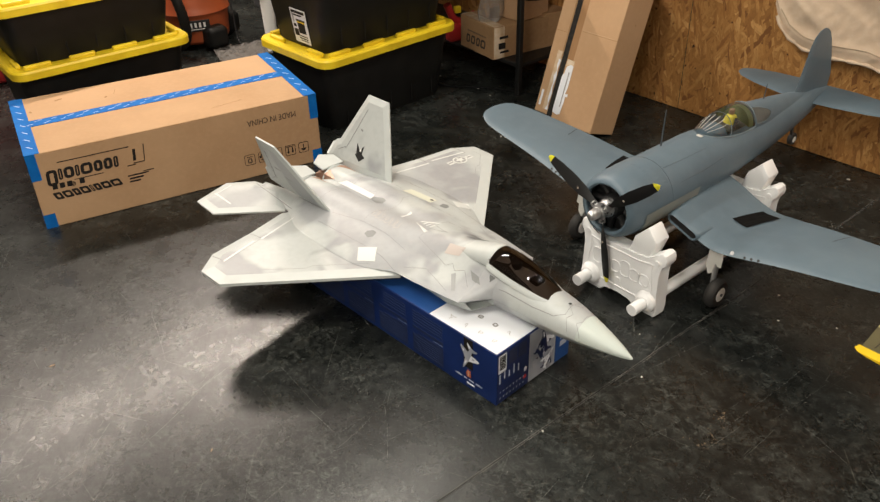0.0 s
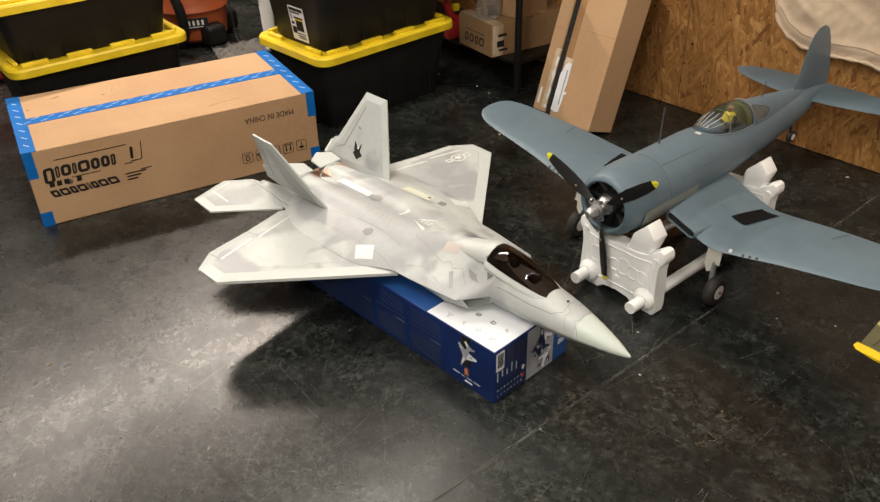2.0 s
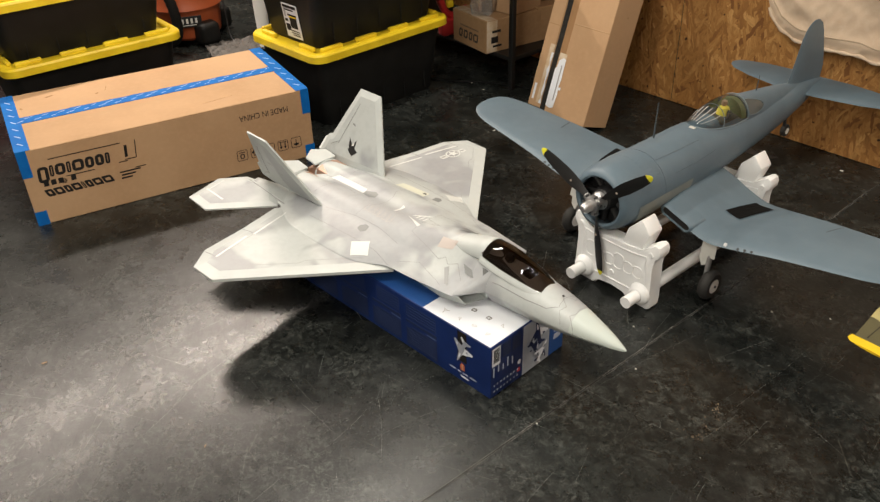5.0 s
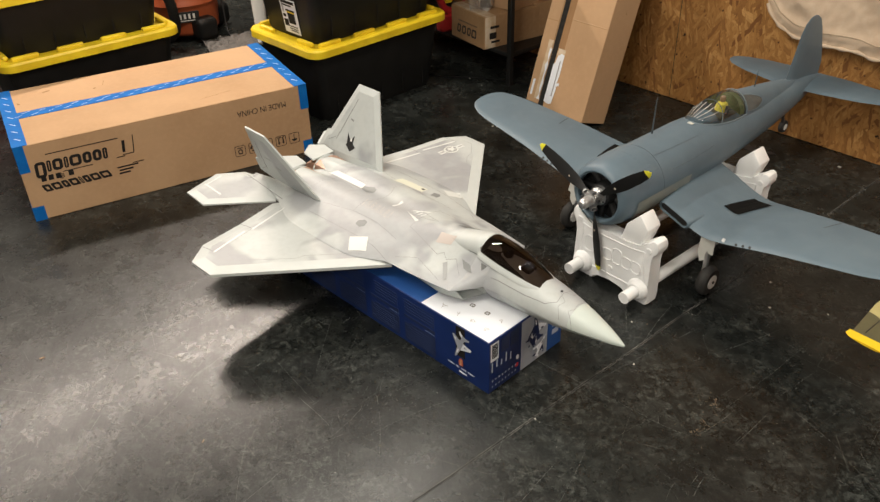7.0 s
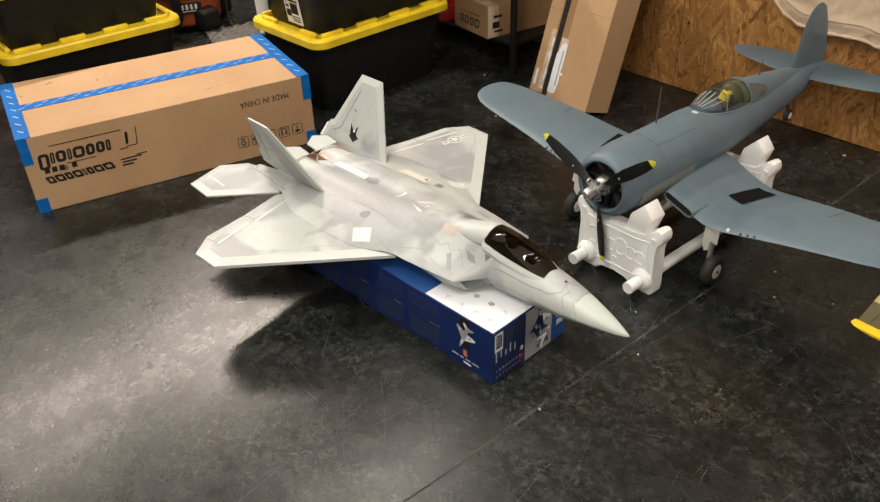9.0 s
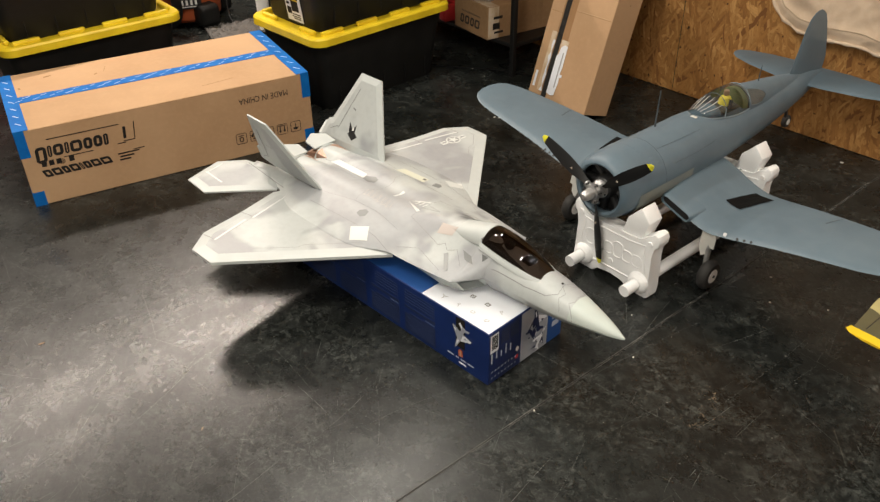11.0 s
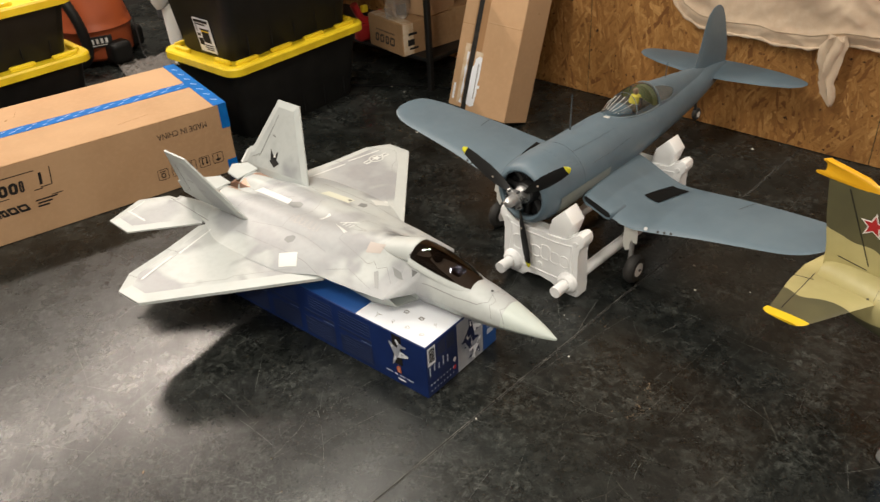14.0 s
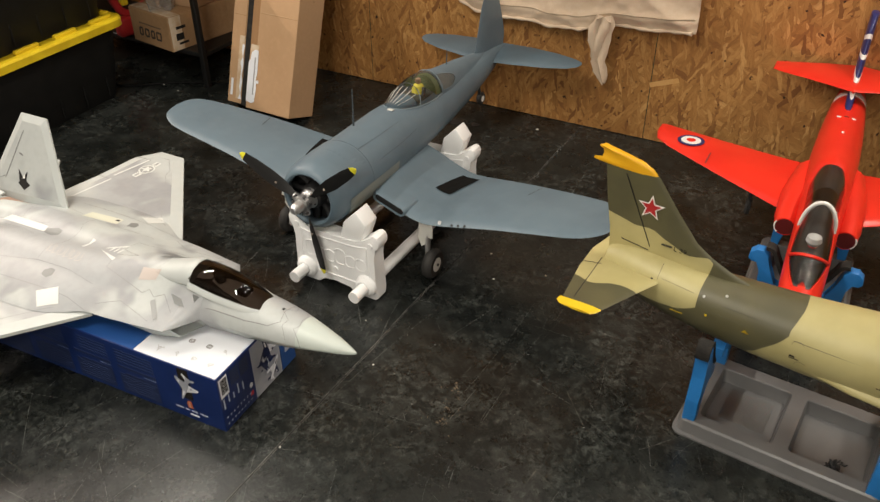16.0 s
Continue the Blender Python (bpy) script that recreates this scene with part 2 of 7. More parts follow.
BLACK_PAINT = material("black_paint", (0.01, 0.01, 0.011), 0.5, dark=(0.016, 0.016, 0.016), scale=20)
RUBBER = material("rubber", (0.014, 0.013, 0.012), 0.75, dark=(0.03, 0.028, 0.025), scale=30, bump=0.2, bump_scale=200)
SILVER = material("silver_metal", (0.6, 0.6, 0.6), 0.4, 0.9, dark=(0.42, 0.42, 0.42), scale=30)
LIGHT_PAINT = material("grey_white_paint", (0.62, 0.62, 0.58), 0.45, dark=(0.52, 0.52, 0.49), scale=12)
YELLOW_PAINT = material("yellow_paint", (0.78, 0.55, 0.02), 0.4, dark=(0.7, 0.46, 0.015), scale=16)
ORANGE_YELLOW = material("orange_yellow_paint", (0.78, 0.42, 0.012), 0.4, dark=(0.7, 0.35, 0.01), scale=16)
RED_PAINT = material("glossy_red_paint", (0.76, 0.028, 0.014), 0.3, dark=(0.68, 0.022, 0.012), scale=7, bump=0.04, bump_scale=150)
NAVY_PAINT = material("navy_paint", (0.02, 0.025, 0.12), 0.35)
WHITE_PAINT = material("white_paint", (0.78, 0.77, 0.74), 0.4)
RED_STAR = material("star_red_paint", (0.42, 0.018, 0.022), 0.45)
GREY_TRAY = material("grey_tray_plastic", (0.14, 0.14, 0.14), 0.38, dark=(0.115, 0.115, 0.115), scale=10, bump=0.1, bump_scale=160)
BLUE_PLASTIC = material("blue_plastic", (0.022, 0.19, 0.52), 0.38, dark=(0.018, 0.16, 0.45), scale=12)
BLACK_FOAM = material("black_foam", (0.02, 0.019, 0.018), 0.95, dark=(0.035, 0.033, 0.03), scale=60, bump=0.5, bump_scale=300, spec=0.1)
ORANGE = material("orange_plastic", (0.42, 0.095, 0.03), 0.42, dark=(0.38, 0.08, 0.025), scale=8)
TAPE_INK = material("pale_tape_ink", (0.4, 0.52, 0.75), 0.5)
CLOTH = material("cream_canvas", (0.58, 0.46, 0.34), 0.8, dark=(0.5, 0.385, 0.28), scale=7, second=(0.64, 0.55, 0.43), second_scale=50, bump=0.3, bump_scale=300, spec=0.15)
BROWN_METAL = material("burnt_metal", (0.34, 0.21, 0.15), 0.5, 0.6, dark=(0.46, 0.32, 0.25), scale=30)
SKIN_TAN = material("figure_tan", (0.45, 0.3, 0.2), 0.6)
VEST = material("figure_yellow", (0.7, 0.6, 0.08), 0.6)
COCKPIT_GREEN = material("cockpit_green", (0.17, 0.21, 0.1), 0.6, dark=(0.13, 0.165, 0.08), scale=30)
COCKPIT_DARK = material("cockpit_dark", (0.075, 0.08, 0.065), 0.7, dark=(0.03, 0.03, 0.028), scale=40)
WINDOW_BACKING = material("window_backing_grey", (0.22, 0.235, 0.235), 0.5, dark=(0.16, 0.175, 0.175), scale=30)
FRAME_BLUE = material("pale_frame_blue", (0.17, 0.22, 0.25), 0.45)
DARK_GREY = material("dark_grey", (0.035, 0.035, 0.037), 0.5, dark=(0.05, 0.05, 0.05), scale=20)
HANGAR_STEEL = material("black_steel", (0.006, 0.006, 0.006), 0.5)
CLEAR = glass("clear_canopy", (0.9, 0.92, 0.92))
SMOKED = glass("smoked_canopy", (0.27, 0.225, 0.2), 0.02)
TINTED = glass("tinted_canopy", (0.8, 0.8, 0.8), 0.03)


def raptor_camo():
    """Pale grey with soft darker clouds."""
    m = material("pale_grey_camouflage", (0.5, 0.5, 0.485), 0.42)
    nt = m.node_tree
    b = nt.nodes["Principled BSDF"]
    co = nt.nodes.new("ShaderNodeTexCoord").outputs["Object"]
    c = blend_noise(nt, co, 4.6, (0.445, 0.472, 0.465, 1), (0.335, 0.348, 0.36, 1), 0.45, 0.56, 1.5, 0.3)
    c = blend_noise(nt, co, 7.5, c, (0.29, 0.3, 0.312, 1), 0.53, 0.66, 2, 0.2)
    c2 = blend_noise(nt, co, 60, (1, 1, 1, 1), (0.95, 0.95, 0.95, 1), 0.4, 0.7)
    mul = nt.nodes.new("ShaderNodeMix")
    mul.data_type, mul.blend_type = "RGBA", "MULTIPLY"
    mul.inputs[0].default_value = 1
    nt.links.new(c, mul.inputs[6])
    nt.links.new(c2, mul.inputs[7])
    nt.links.new(mul.outputs[2], b.inputs["Base Color"])
    relief(nt, co, b, 180, 0.06)
    return m


def two_tone():
    """Olive and sand with firm wavy borders: a sand tail, an olive belt and a sand front."""
    m = material("olive_and_sand_camouflage", (0.1, 0.1, 0.05), 0.45)
    nt = m.node_tree
    b = nt.nodes["Principled BSDF"]
    co = nt.nodes.new("ShaderNodeTexCoord").outputs["Object"]
    olive = blend_noise(nt, co, 9, (0.1, 0.092, 0.045, 1), (0.08, 0.075, 0.04, 1), 0.35, 0.65)
    sand = blend_noise(nt, co, 9, (0.46, 0.41, 0.19, 1), (0.4, 0.35, 0.155, 1), 0.35, 0.65)
    n = nt.nodes.new("ShaderNodeTexNoise")
    n.inputs["Scale"].default_value, n.inputs["Detail"].default_value = 7.5, 1
    nt.links.new(co, n.inputs["Vector"])
    xyz = nt.nodes.new("ShaderNodeSeparateXYZ")
    nt.links.new(co, xyz.inputs[0])

    def calc(op, x, y=0.0, z=0.0):
        node = nt.nodes.new("ShaderNodeMath")
        node.operation = op
        for socket, value in zip(node.inputs, (x, y, z)):
            if isinstance(value, float):
                socket.default_value = value
            else:
                nt.links.new(value, socket)
        return node.outputs[0]

    wob = calc("MULTIPLY_ADD", n.outputs["Fac"], 0.18, -0.09)
    height = xyz.outputs[2]
    shoulder = calc("MULTIPLY", calc("MAXIMUM", calc("SUBTRACT", height, 0.345), 0.0), -0.55)
    sweep = calc("MULTIPLY_ADD", calc("MAXIMUM", calc("SUBTRACT", 0.335, height), 0.0), 0.85, shoulder)
    front = calc("GREATER_THAN", calc("ADD", calc("MULTIPLY_ADD", wob, 0.32, xyz.outputs[0]), sweep), 0.445)
    tail = calc("LESS_THAN", calc("MULTIPLY_ADD", wob, 0.25, xyz.outputs[0]), 0.243)
    inner = calc("LESS_THAN", calc("ADD", calc("ABSOLUTE", xyz.outputs[1]), calc("MULTIPLY", wob, 0.8)), 0.135)
    low = calc("LESS_THAN", calc("ADD", calc("MULTIPLY_ADD", xyz.outputs[0], 0.3, xyz.outputs[2]), calc("MULTIPLY", wob, 0.55)), 0.466)
    belly = calc("GREATER_THAN", calc("SUBTRACT", calc("MULTIPLY_ADD", wob, 0.25, height), calc("MULTIPLY", calc("MAXIMUM", calc("SUBTRACT", xyz.outputs[0], 0.19), 0.0), 0.6)), 0.289)
    spot = calc("MULTIPLY", calc("MULTIPLY", tail, inner), calc("MULTIPLY", low, belly))
    c = mix(nt, calc("MAXIMUM", front, spot), olive, sand)
    nt.links.new(c, b.inputs["Base Color"])
    relief(nt, co, b, 160, 0.06)
    return m


def osb():
    """Pressed wood strands: layers of long flakes of many tones, lying every way, each laid over those beneath."""
    m = material("strand_board", (0.4, 0.22, 0.08), 0.7, spec=0.3)
    nt = m.node_tree
    b = nt.nodes["Principled BSDF"]
    co = nt.nodes.new("ShaderNodeTexCoord").outputs["Object"]
    warp = nt.nodes.new("ShaderNodeTexNoise")
    warp.inputs["Scale"].default_value, warp.inputs["Detail"].default_value = 26, 5
    nt.links.new(co, warp.inputs["Vector"])
    add = nt.nodes.new("ShaderNodeMix")
    add.data_type = "VECTOR"
    add.inputs[0].default_value = 0.022
    nt.links.new(co, add.inputs[4])
    nt.links.new(warp.outputs["Color"], add.inputs[5])
    cols = height = None
    for k, (turn, sx, sz, keep) in enumerate(((12, 9, 40, 0.0), (-62, 10, 52, 0.5), (78, 9, 46, 0.55), (38, 11, 60, 0.6), (-28, 10, 50, 0.62), (103, 12, 64, 0.66), (58, 13, 80, 0.74), (-80, 16, 100, 0.8))):
        rot = nt.nodes.new("ShaderNodeMapping")
        rot.inputs["Rotation"].default_value = (0, radians(turn), 0)
        rot.inputs["Location"].default_value = (turn * 0.37, 0, turn * 0.11)
        nt.links.new(add.outputs[1], rot.inputs["Vector"])
        mp = nt.nodes.new("ShaderNodeMapping")
        mp.inputs["Scale"].default_value = (sx, 0.01, sz)
        nt.links.new(rot.outputs[0], mp.inputs["Vector"])
        v = nt.nodes.new("ShaderNodeTexVoronoi")
        v.inputs["Scale"].default_value = 1
        nt.links.new(mp.outputs[0], v.inputs["Vector"])
        rgb = nt.nodes.new("ShaderNodeSeparateColor")
        nt.links.new(v.outputs["Color"], rgb.inputs[0])
        ramp = nt.nodes.new("ShaderNodeValToRGB")
        e = ramp.color_ramp.elements
        e[0].position, e[0].color = 0.0, (0.2, 0.085, 0.025, 1)
        e[1].position, e[1].color = 1.0, (0.6, 0.34, 0.12, 1)
        for pos, col in ((0.08, (0.3, 0.138, 0.04, 1)), (0.35, (0.385, 0.185, 0.054, 1)), (0.7, (0.45, 0.228, 0.07, 1)), (0.94, (0.51, 0.272, 0.088, 1))):
            el = e.new(pos)
            el.color = col
        nt.links.new(rgb.outputs[0], ramp.inputs[0])
        grain = nt.nodes.new("ShaderNodeTexNoise")
        grain.inputs["Scale"].default_value, grain.inputs["Detail"].default_value = 3, 6
        nt.links.new(mp.outputs[0], grain.inputs["Vector"])
        gr = nt.nodes.new("ShaderNodeMapRange")
        gr.inputs[1].default_value, gr.inputs[2].default_value, gr.inputs[4].default_value = 0.45, 0.8, 0.6
        nt.links.new(grain.outputs["Fac"], gr.inputs[0])
        layer = mix(nt, gr.outputs[0], ramp.outputs[0], (0.17, 0.072, 0.02, 1))
        edge = nt.nodes.new("ShaderNodeMapRange")
        edge.inputs[1].default_value, edge.inputs[2].default_value, edge.inputs[4].default_value = 0.5, 0.95, 0.3
        nt.links.new(v.outputs["Distance"], edge.inputs[0])
        layer = mix(nt, edge.outputs[0], layer, (0.13, 0.052, 0.014, 1))
        if cols is None:
            cols = layer
        else:
            on = nt.nodes.new("ShaderNodeMath")
            on.operation = "GREATER_THAN"
            on.inputs[1].default_value = keep
            nt.links.new(rgb.outputs[1], on.inputs[0])
            cols = mix(nt, on.outputs[0], cols, layer)
    broad = blend_noise(nt, co, 3.2, cols, (0.22, 0.1, 0.03, 1), 0.5, 0.9, 5)
    knots = blend_noise(nt, co, 42, broad, (0.04, 0.018, 0.008, 1), 0.68, 0.72, 2)
    nt.links.new(knots, b.inputs["Base Color"])
    relief(nt, co, b, 80, 0.4)
    return m


def rubber_floor():
    """Dark sealed floor: mottled, dusty, crossed by fine scratches, half glossy."""
    m = material("sealed_dark_floor", (0.04, 0.04, 0.04), 0.4, spec=0.5)
    nt = m.node_tree
    b = nt.nodes["Principled BSDF"]
    co = nt.nodes.new("ShaderNodeTexCoord").outputs["Object"]
    base = blend_noise(nt, co, 1.3, (0.0028, 0.0034, 0.0032, 1), (0.0095, 0.011, 0.0104, 1), 0.36, 0.64, 6)
    mottle = blend_noise(nt, co, 17, base, (0.027, 0.030, 0.0275, 1), 0.45, 0.7, 15, 0.4, 0.8)
    dust = blend_noise(nt, co, 46, mottle, (0.112, 0.12, 0.11, 1), 0.47, 0.7, 15, 0.6, 0.85)
    worn = blend_noise(nt, co, 3.4, mottle, dust, 0.43, 0.6, 12, 0.3, 0.66)
    # rubbed streaks, drawn out along two ways of traffic
    for turn, wide, long, lo in ((36, 150, 9, 0.6), (-52, 190, 13, 0.62), (8, 120, 8, 0.63)):
        way = nt.nodes.new("ShaderNodeMapping")
        way.inputs["Rotation"].default_value = (0, 0, radians(turn))
        nt.links.new(co, way.inputs["Vector"])
        pull = nt.nodes.new("ShaderNodeMapping")
        pull.inputs["Scale"].default_value = (long, wide, 1)
        nt.links.new(way.outputs[0], pull.inputs["Vector"])
        worn = blend_noise(nt, pull.outputs[0], 1, worn, (0.062, 0.068, 0.064, 1), lo, lo + 0.22, 6, 0, 0.65)
    tan = blend_noise(nt, co, 14, worn, (0.07, 0.066, 0.056, 1), 0.7, 0.84, 12, 0, 0.75)
    lines = tan
    for turn, sc, stretch, thin, lo in ((20, 3.0, 2.6, 0.0045, 0.55), (-35, 5.2, 3.4, 0.007, 0.57), (64, 8.0, 2.5, 0.008, 0.58), (105, 2.1, 3.2, 0.003, 0.54)):
        mp = nt.nodes.new("ShaderNodeMapping")
        rot = nt.nodes.new("ShaderNodeMapping")
        rot.inputs["Rotation"].default_value = (0, 0, radians(turn))
        rot.inputs["Location"].default_value = (turn * 0.13, sc * 1.7, 0)
        nt.links.new(co, rot.inputs["Vector"])
        mp.inputs["Scale"].default_value = (sc, sc * stretch, 0.01)
        nt.links.new(rot.outputs[0], mp.inputs["Vector"])
        v = nt.nodes.new("ShaderNodeTexVoronoi")
        v.feature, v.voronoi_dimensions = "DISTANCE_TO_EDGE", "2D"
        v.inputs["Scale"].default_value = 1
        nt.links.new(mp.outputs[0], v.inputs["Vector"])
        near = nt.nodes.new("ShaderNodeMapRange")
        near.inputs[1].default_value, near.inputs[2].default_value, near.inputs[3].default_value, near.inputs[4].default_value = 0.0, thin * 1.5, 0.6, 0.0
        nt.links.new(v.outputs["Distance"], near.inputs[0])
        n = nt.nodes.new("ShaderNodeTexNoise")
        n.inputs["Scale"].default_value, n.inputs["Detail"].default_value = 1.7, 8
        nt.links.new(mp.outputs[0], n.inputs["Vector"])
        r = nt.nodes.new("ShaderNodeMapRange")
        r.inputs[1].default_value, r.inputs[2].default_value = lo, lo + 0.16
        nt.links.new(n.outputs["Fac"], r.inputs[0])
        mul = nt.nodes.new("ShaderNodeMath")
        mul.operation = "MULTIPLY"
        nt.links.new(near.outputs[0], mul.inputs[0])
        nt.links.new(r.outputs[0], mul.inputs[1])
        lines = mix(nt, mul.outputs[0], lines, (0.13, 0.128, 0.11, 1))
    specks = blend_noise(nt, co, 480, lines, (0.2, 0.19, 0.165, 1), 0.78, 0.8, 1)
    fine_dust = blend_noise(nt, co, 150, specks, (0.052, 0.057, 0.052, 1), 0.52, 0.78, 8, 0, 0.75)
    nt.links.new(fine_dust, b.inputs["Base Color"])
    n = nt.nodes.new("ShaderNodeTexNoise")
    n.inputs["Scale"].default_value, n.inputs["Detail"].default_value = 9, 15
    n.inputs["Roughness"].default_value = 0.75
    nt.links.new(co, n.inputs["Vector"])
    r = nt.nodes.new("ShaderNodeMapRange")
    r.inputs[1].default_value, r.inputs[2].default_value, r.inputs[3].default_value, r.inputs[4].default_value = 0.3, 0.7, 0.22, 0.34
    nt.links.new(n.outputs["Fac"], r.inputs[0])
    nt.links.new(r.outputs[0], b.inputs["Roughness"])
    # gloss: dulled in broad patches and along rubbed streaks
    gloss = None
    for size, turn, pull, lo, hi, dull in ((2.2, 0, 1, 0.38, 0.64, 0.7), (14, 36, 9, 0.5, 0.72, 0.66), (17, -50, 11, 0.52, 0.74, 0.7), (6, 10, 2, 0.42, 0.66, 0.78), (170, 0, 1, 0.4, 0.7, 0.8)):
        way, drawn = nt.nodes.new("ShaderNodeMapping"), nt.nodes.new("ShaderNodeMapping")
        way.inputs["Rotation"].default_value = (0, 0, radians(turn))
        drawn.inputs["Scale"].default_value = (1, pull, 1)
        nt.links.new(co, way.inputs["Vector"])
        nt.links.new(way.outputs[0], drawn.inputs["Vector"])
        sn = nt.nodes.new("ShaderNodeTexNoise")
        sn.inputs["Scale"].default_value, sn.inputs["Detail"].default_value, sn.inputs["Roughness"].default_value = size, 12, 0.7
        nt.links.new(drawn.outputs[0], sn.inputs["Vector"])
        sr = nt.nodes.new("ShaderNodeMapRange")
        sr.inputs[1].default_value, sr.inputs[2].default_value, sr.inputs[3].default_value, sr.inputs[4].default_value = lo, hi, 1.0 if gloss else 0.5, dull if gloss else 0.5 * dull
        nt.links.new(sn.outputs["Fac"], sr.inputs[0])
        if gloss is None:
            gloss = sr.outputs[0]
        else:
            mul = nt.nodes.new("ShaderNodeMath")
            mul.operation = "MULTIPLY"
            nt.links.new(gloss, mul.inputs[0])
            nt.links.new(sr.outputs[0], mul.inputs[1])
            gloss = mul.outputs[0]
    nt.links.new(gloss, b.inputs["Specular IOR Level"])
    return m


RAPTOR = raptor_camo()
RAPTOR_RIM = material("pale_grey_rim", (0.475, 0.505, 0.495), 0.42, dark=(0.44, 0.468, 0.46), scale=20)
NOSE_GREY = material("greenish_grey_nose", (0.52, 0.58, 0.54), 0.42, dark=(0.48, 0.53, 0.5), scale=8)
TROOP = two_tone()
OSB = osb()
FLOOR = rubber_floor()

# ---- the room ----
WALL_YAW = -47.6                      # the strand-board wall runs this way
WALL = pose(1.042, 3.586, 0, 0, 0, WALL_YAW)  # x along the wall, y away from the room

floor_ob = single("floor", block(8.3, 6.1, 0.1, (0.65, -2.7, -0.1)), FLOOR, "dark sealed floor, dusty and scratched", "floor", WALL, kind="structure")

crack = material("floor_joint", (0.008, 0.008, 0.008), 0.9)
pale_dust = material("pale_dust", (0.24, 0.23, 0.205), 0.9, dark=(0.05, 0.05, 0.045), scale=14)


def joint(name, a, b, width, mat, bend=0.003):
    """A thin uneven line lying on the floor from a to b."""
    bm = bmesh.new()
    a, b = Vector(a), Vector(b)
    d = (b - a).normalized()
    s = Vector((-d.y, d.x))
    n = 40
    rows = []
    for k in range(n + 1):
        p = a + (b - a) * k / n + s * (noise.noise(Vector((k * 0.4, a.x * 7, 3))) * bend)
        w = width * (0.7 + 0.6 * abs(noise.noise(Vector((k * 0.7, b.y * 5, 1)))))
        rows.append([bm.verts.new((p.x + s.x * q * w, p.y + s.y * q * w, 0.0012)) for q in (-0.5, 0.5)])
    for u, v in zip(rows, rows[1:]):
        bm.faces.new((u[0], v[0], v[1], u[1]))
    part(name, bm, mat, floor_ob, m=WALL.inverted())


joint("joint", (-0.7, 0.745), (1.95, 3.043), 0.0036, crack, 0.004)
for shift, wide in ((0.0034, 0.0013), (-0.0034, 0.0009)):
    joint("joint_edge", (-0.7, 0.745 + shift), (1.95, 3.043 + shift), wide, pale_dust, 0.004)

# strand-board wall in upright sheets
shell = material("dark_block_wall", (0.05, 0.048, 0.045), 0.85, dark=(0.035, 0.034, 0.032), scale=2, bump=0.2)
wall_east = single("wall_east", block(8.2, 0.12, 2.7, (0.65, 0.075, 0)), shell, "stud wall clad with strand board", "wall", WALL, kind="structure")
SHEET = 1.255
EDGE_GREEN = material("painted_sheet_edge", (0.03, 0.06, 0.03), 0.8, dark=(0.02, 0.02, 0.012), scale=30)
for k in range(-3, 4):
    if k * SHEET > 4.5:
        continue
    bm = block(SHEET - 0.003, 0.014, 2.61, ((k + 0.5) * SHEET, 0.007, 0.002), 0.001, 1)
    part("panel", bm, OSB, wall_east)
    part("panel_edge", block(0.004, 0.006, 2.6, (k * SHEET, 0.0045, 0.014)), EDGE_GREEN, wall_east)
part("strand", block(0.112, 0.0006, 0.019, (0, 0, 0)), material("pale_strand", (0.62, 0.36, 0.13), 0.7, dark=(0.56, 0.31, 0.1), scale=40), wall_east, "large pale strand", m=pose(1.308, -0.0006, 0.238, 0, -20, 0))
single("wall_north", block(0.12, 6.0, 2.7, (-3.36, -2.7, 0)), shell, "dark far wall of the workshop", "wall", WALL, kind="structure")
pale_wall = material("pale_wall", (0.42, 0.39, 0.35), 0.8, dark=(0.38, 0.35, 0.31), scale=3)
single("wall_west", block(8.2, 0.12, 2.7, (0.65, -5.66, 0)), pale_wall, "plain wall behind the camera", "wall", WALL, kind="structure")
single("wall_south", block(0.12, 6.0, 2.7, (4.68, -2.7, 0)), pale_wall, "plain end wall of the workshop", "wall", WALL, kind="structure")
single("ceiling", block(8.3, 6.1, 0.1, (0.65, -2.7, 2.62)), material("ceiling_paint", (0.3, 0.28, 0.25), 0.9), "plain workshop ceiling", "ceiling", WALL, kind="structure")


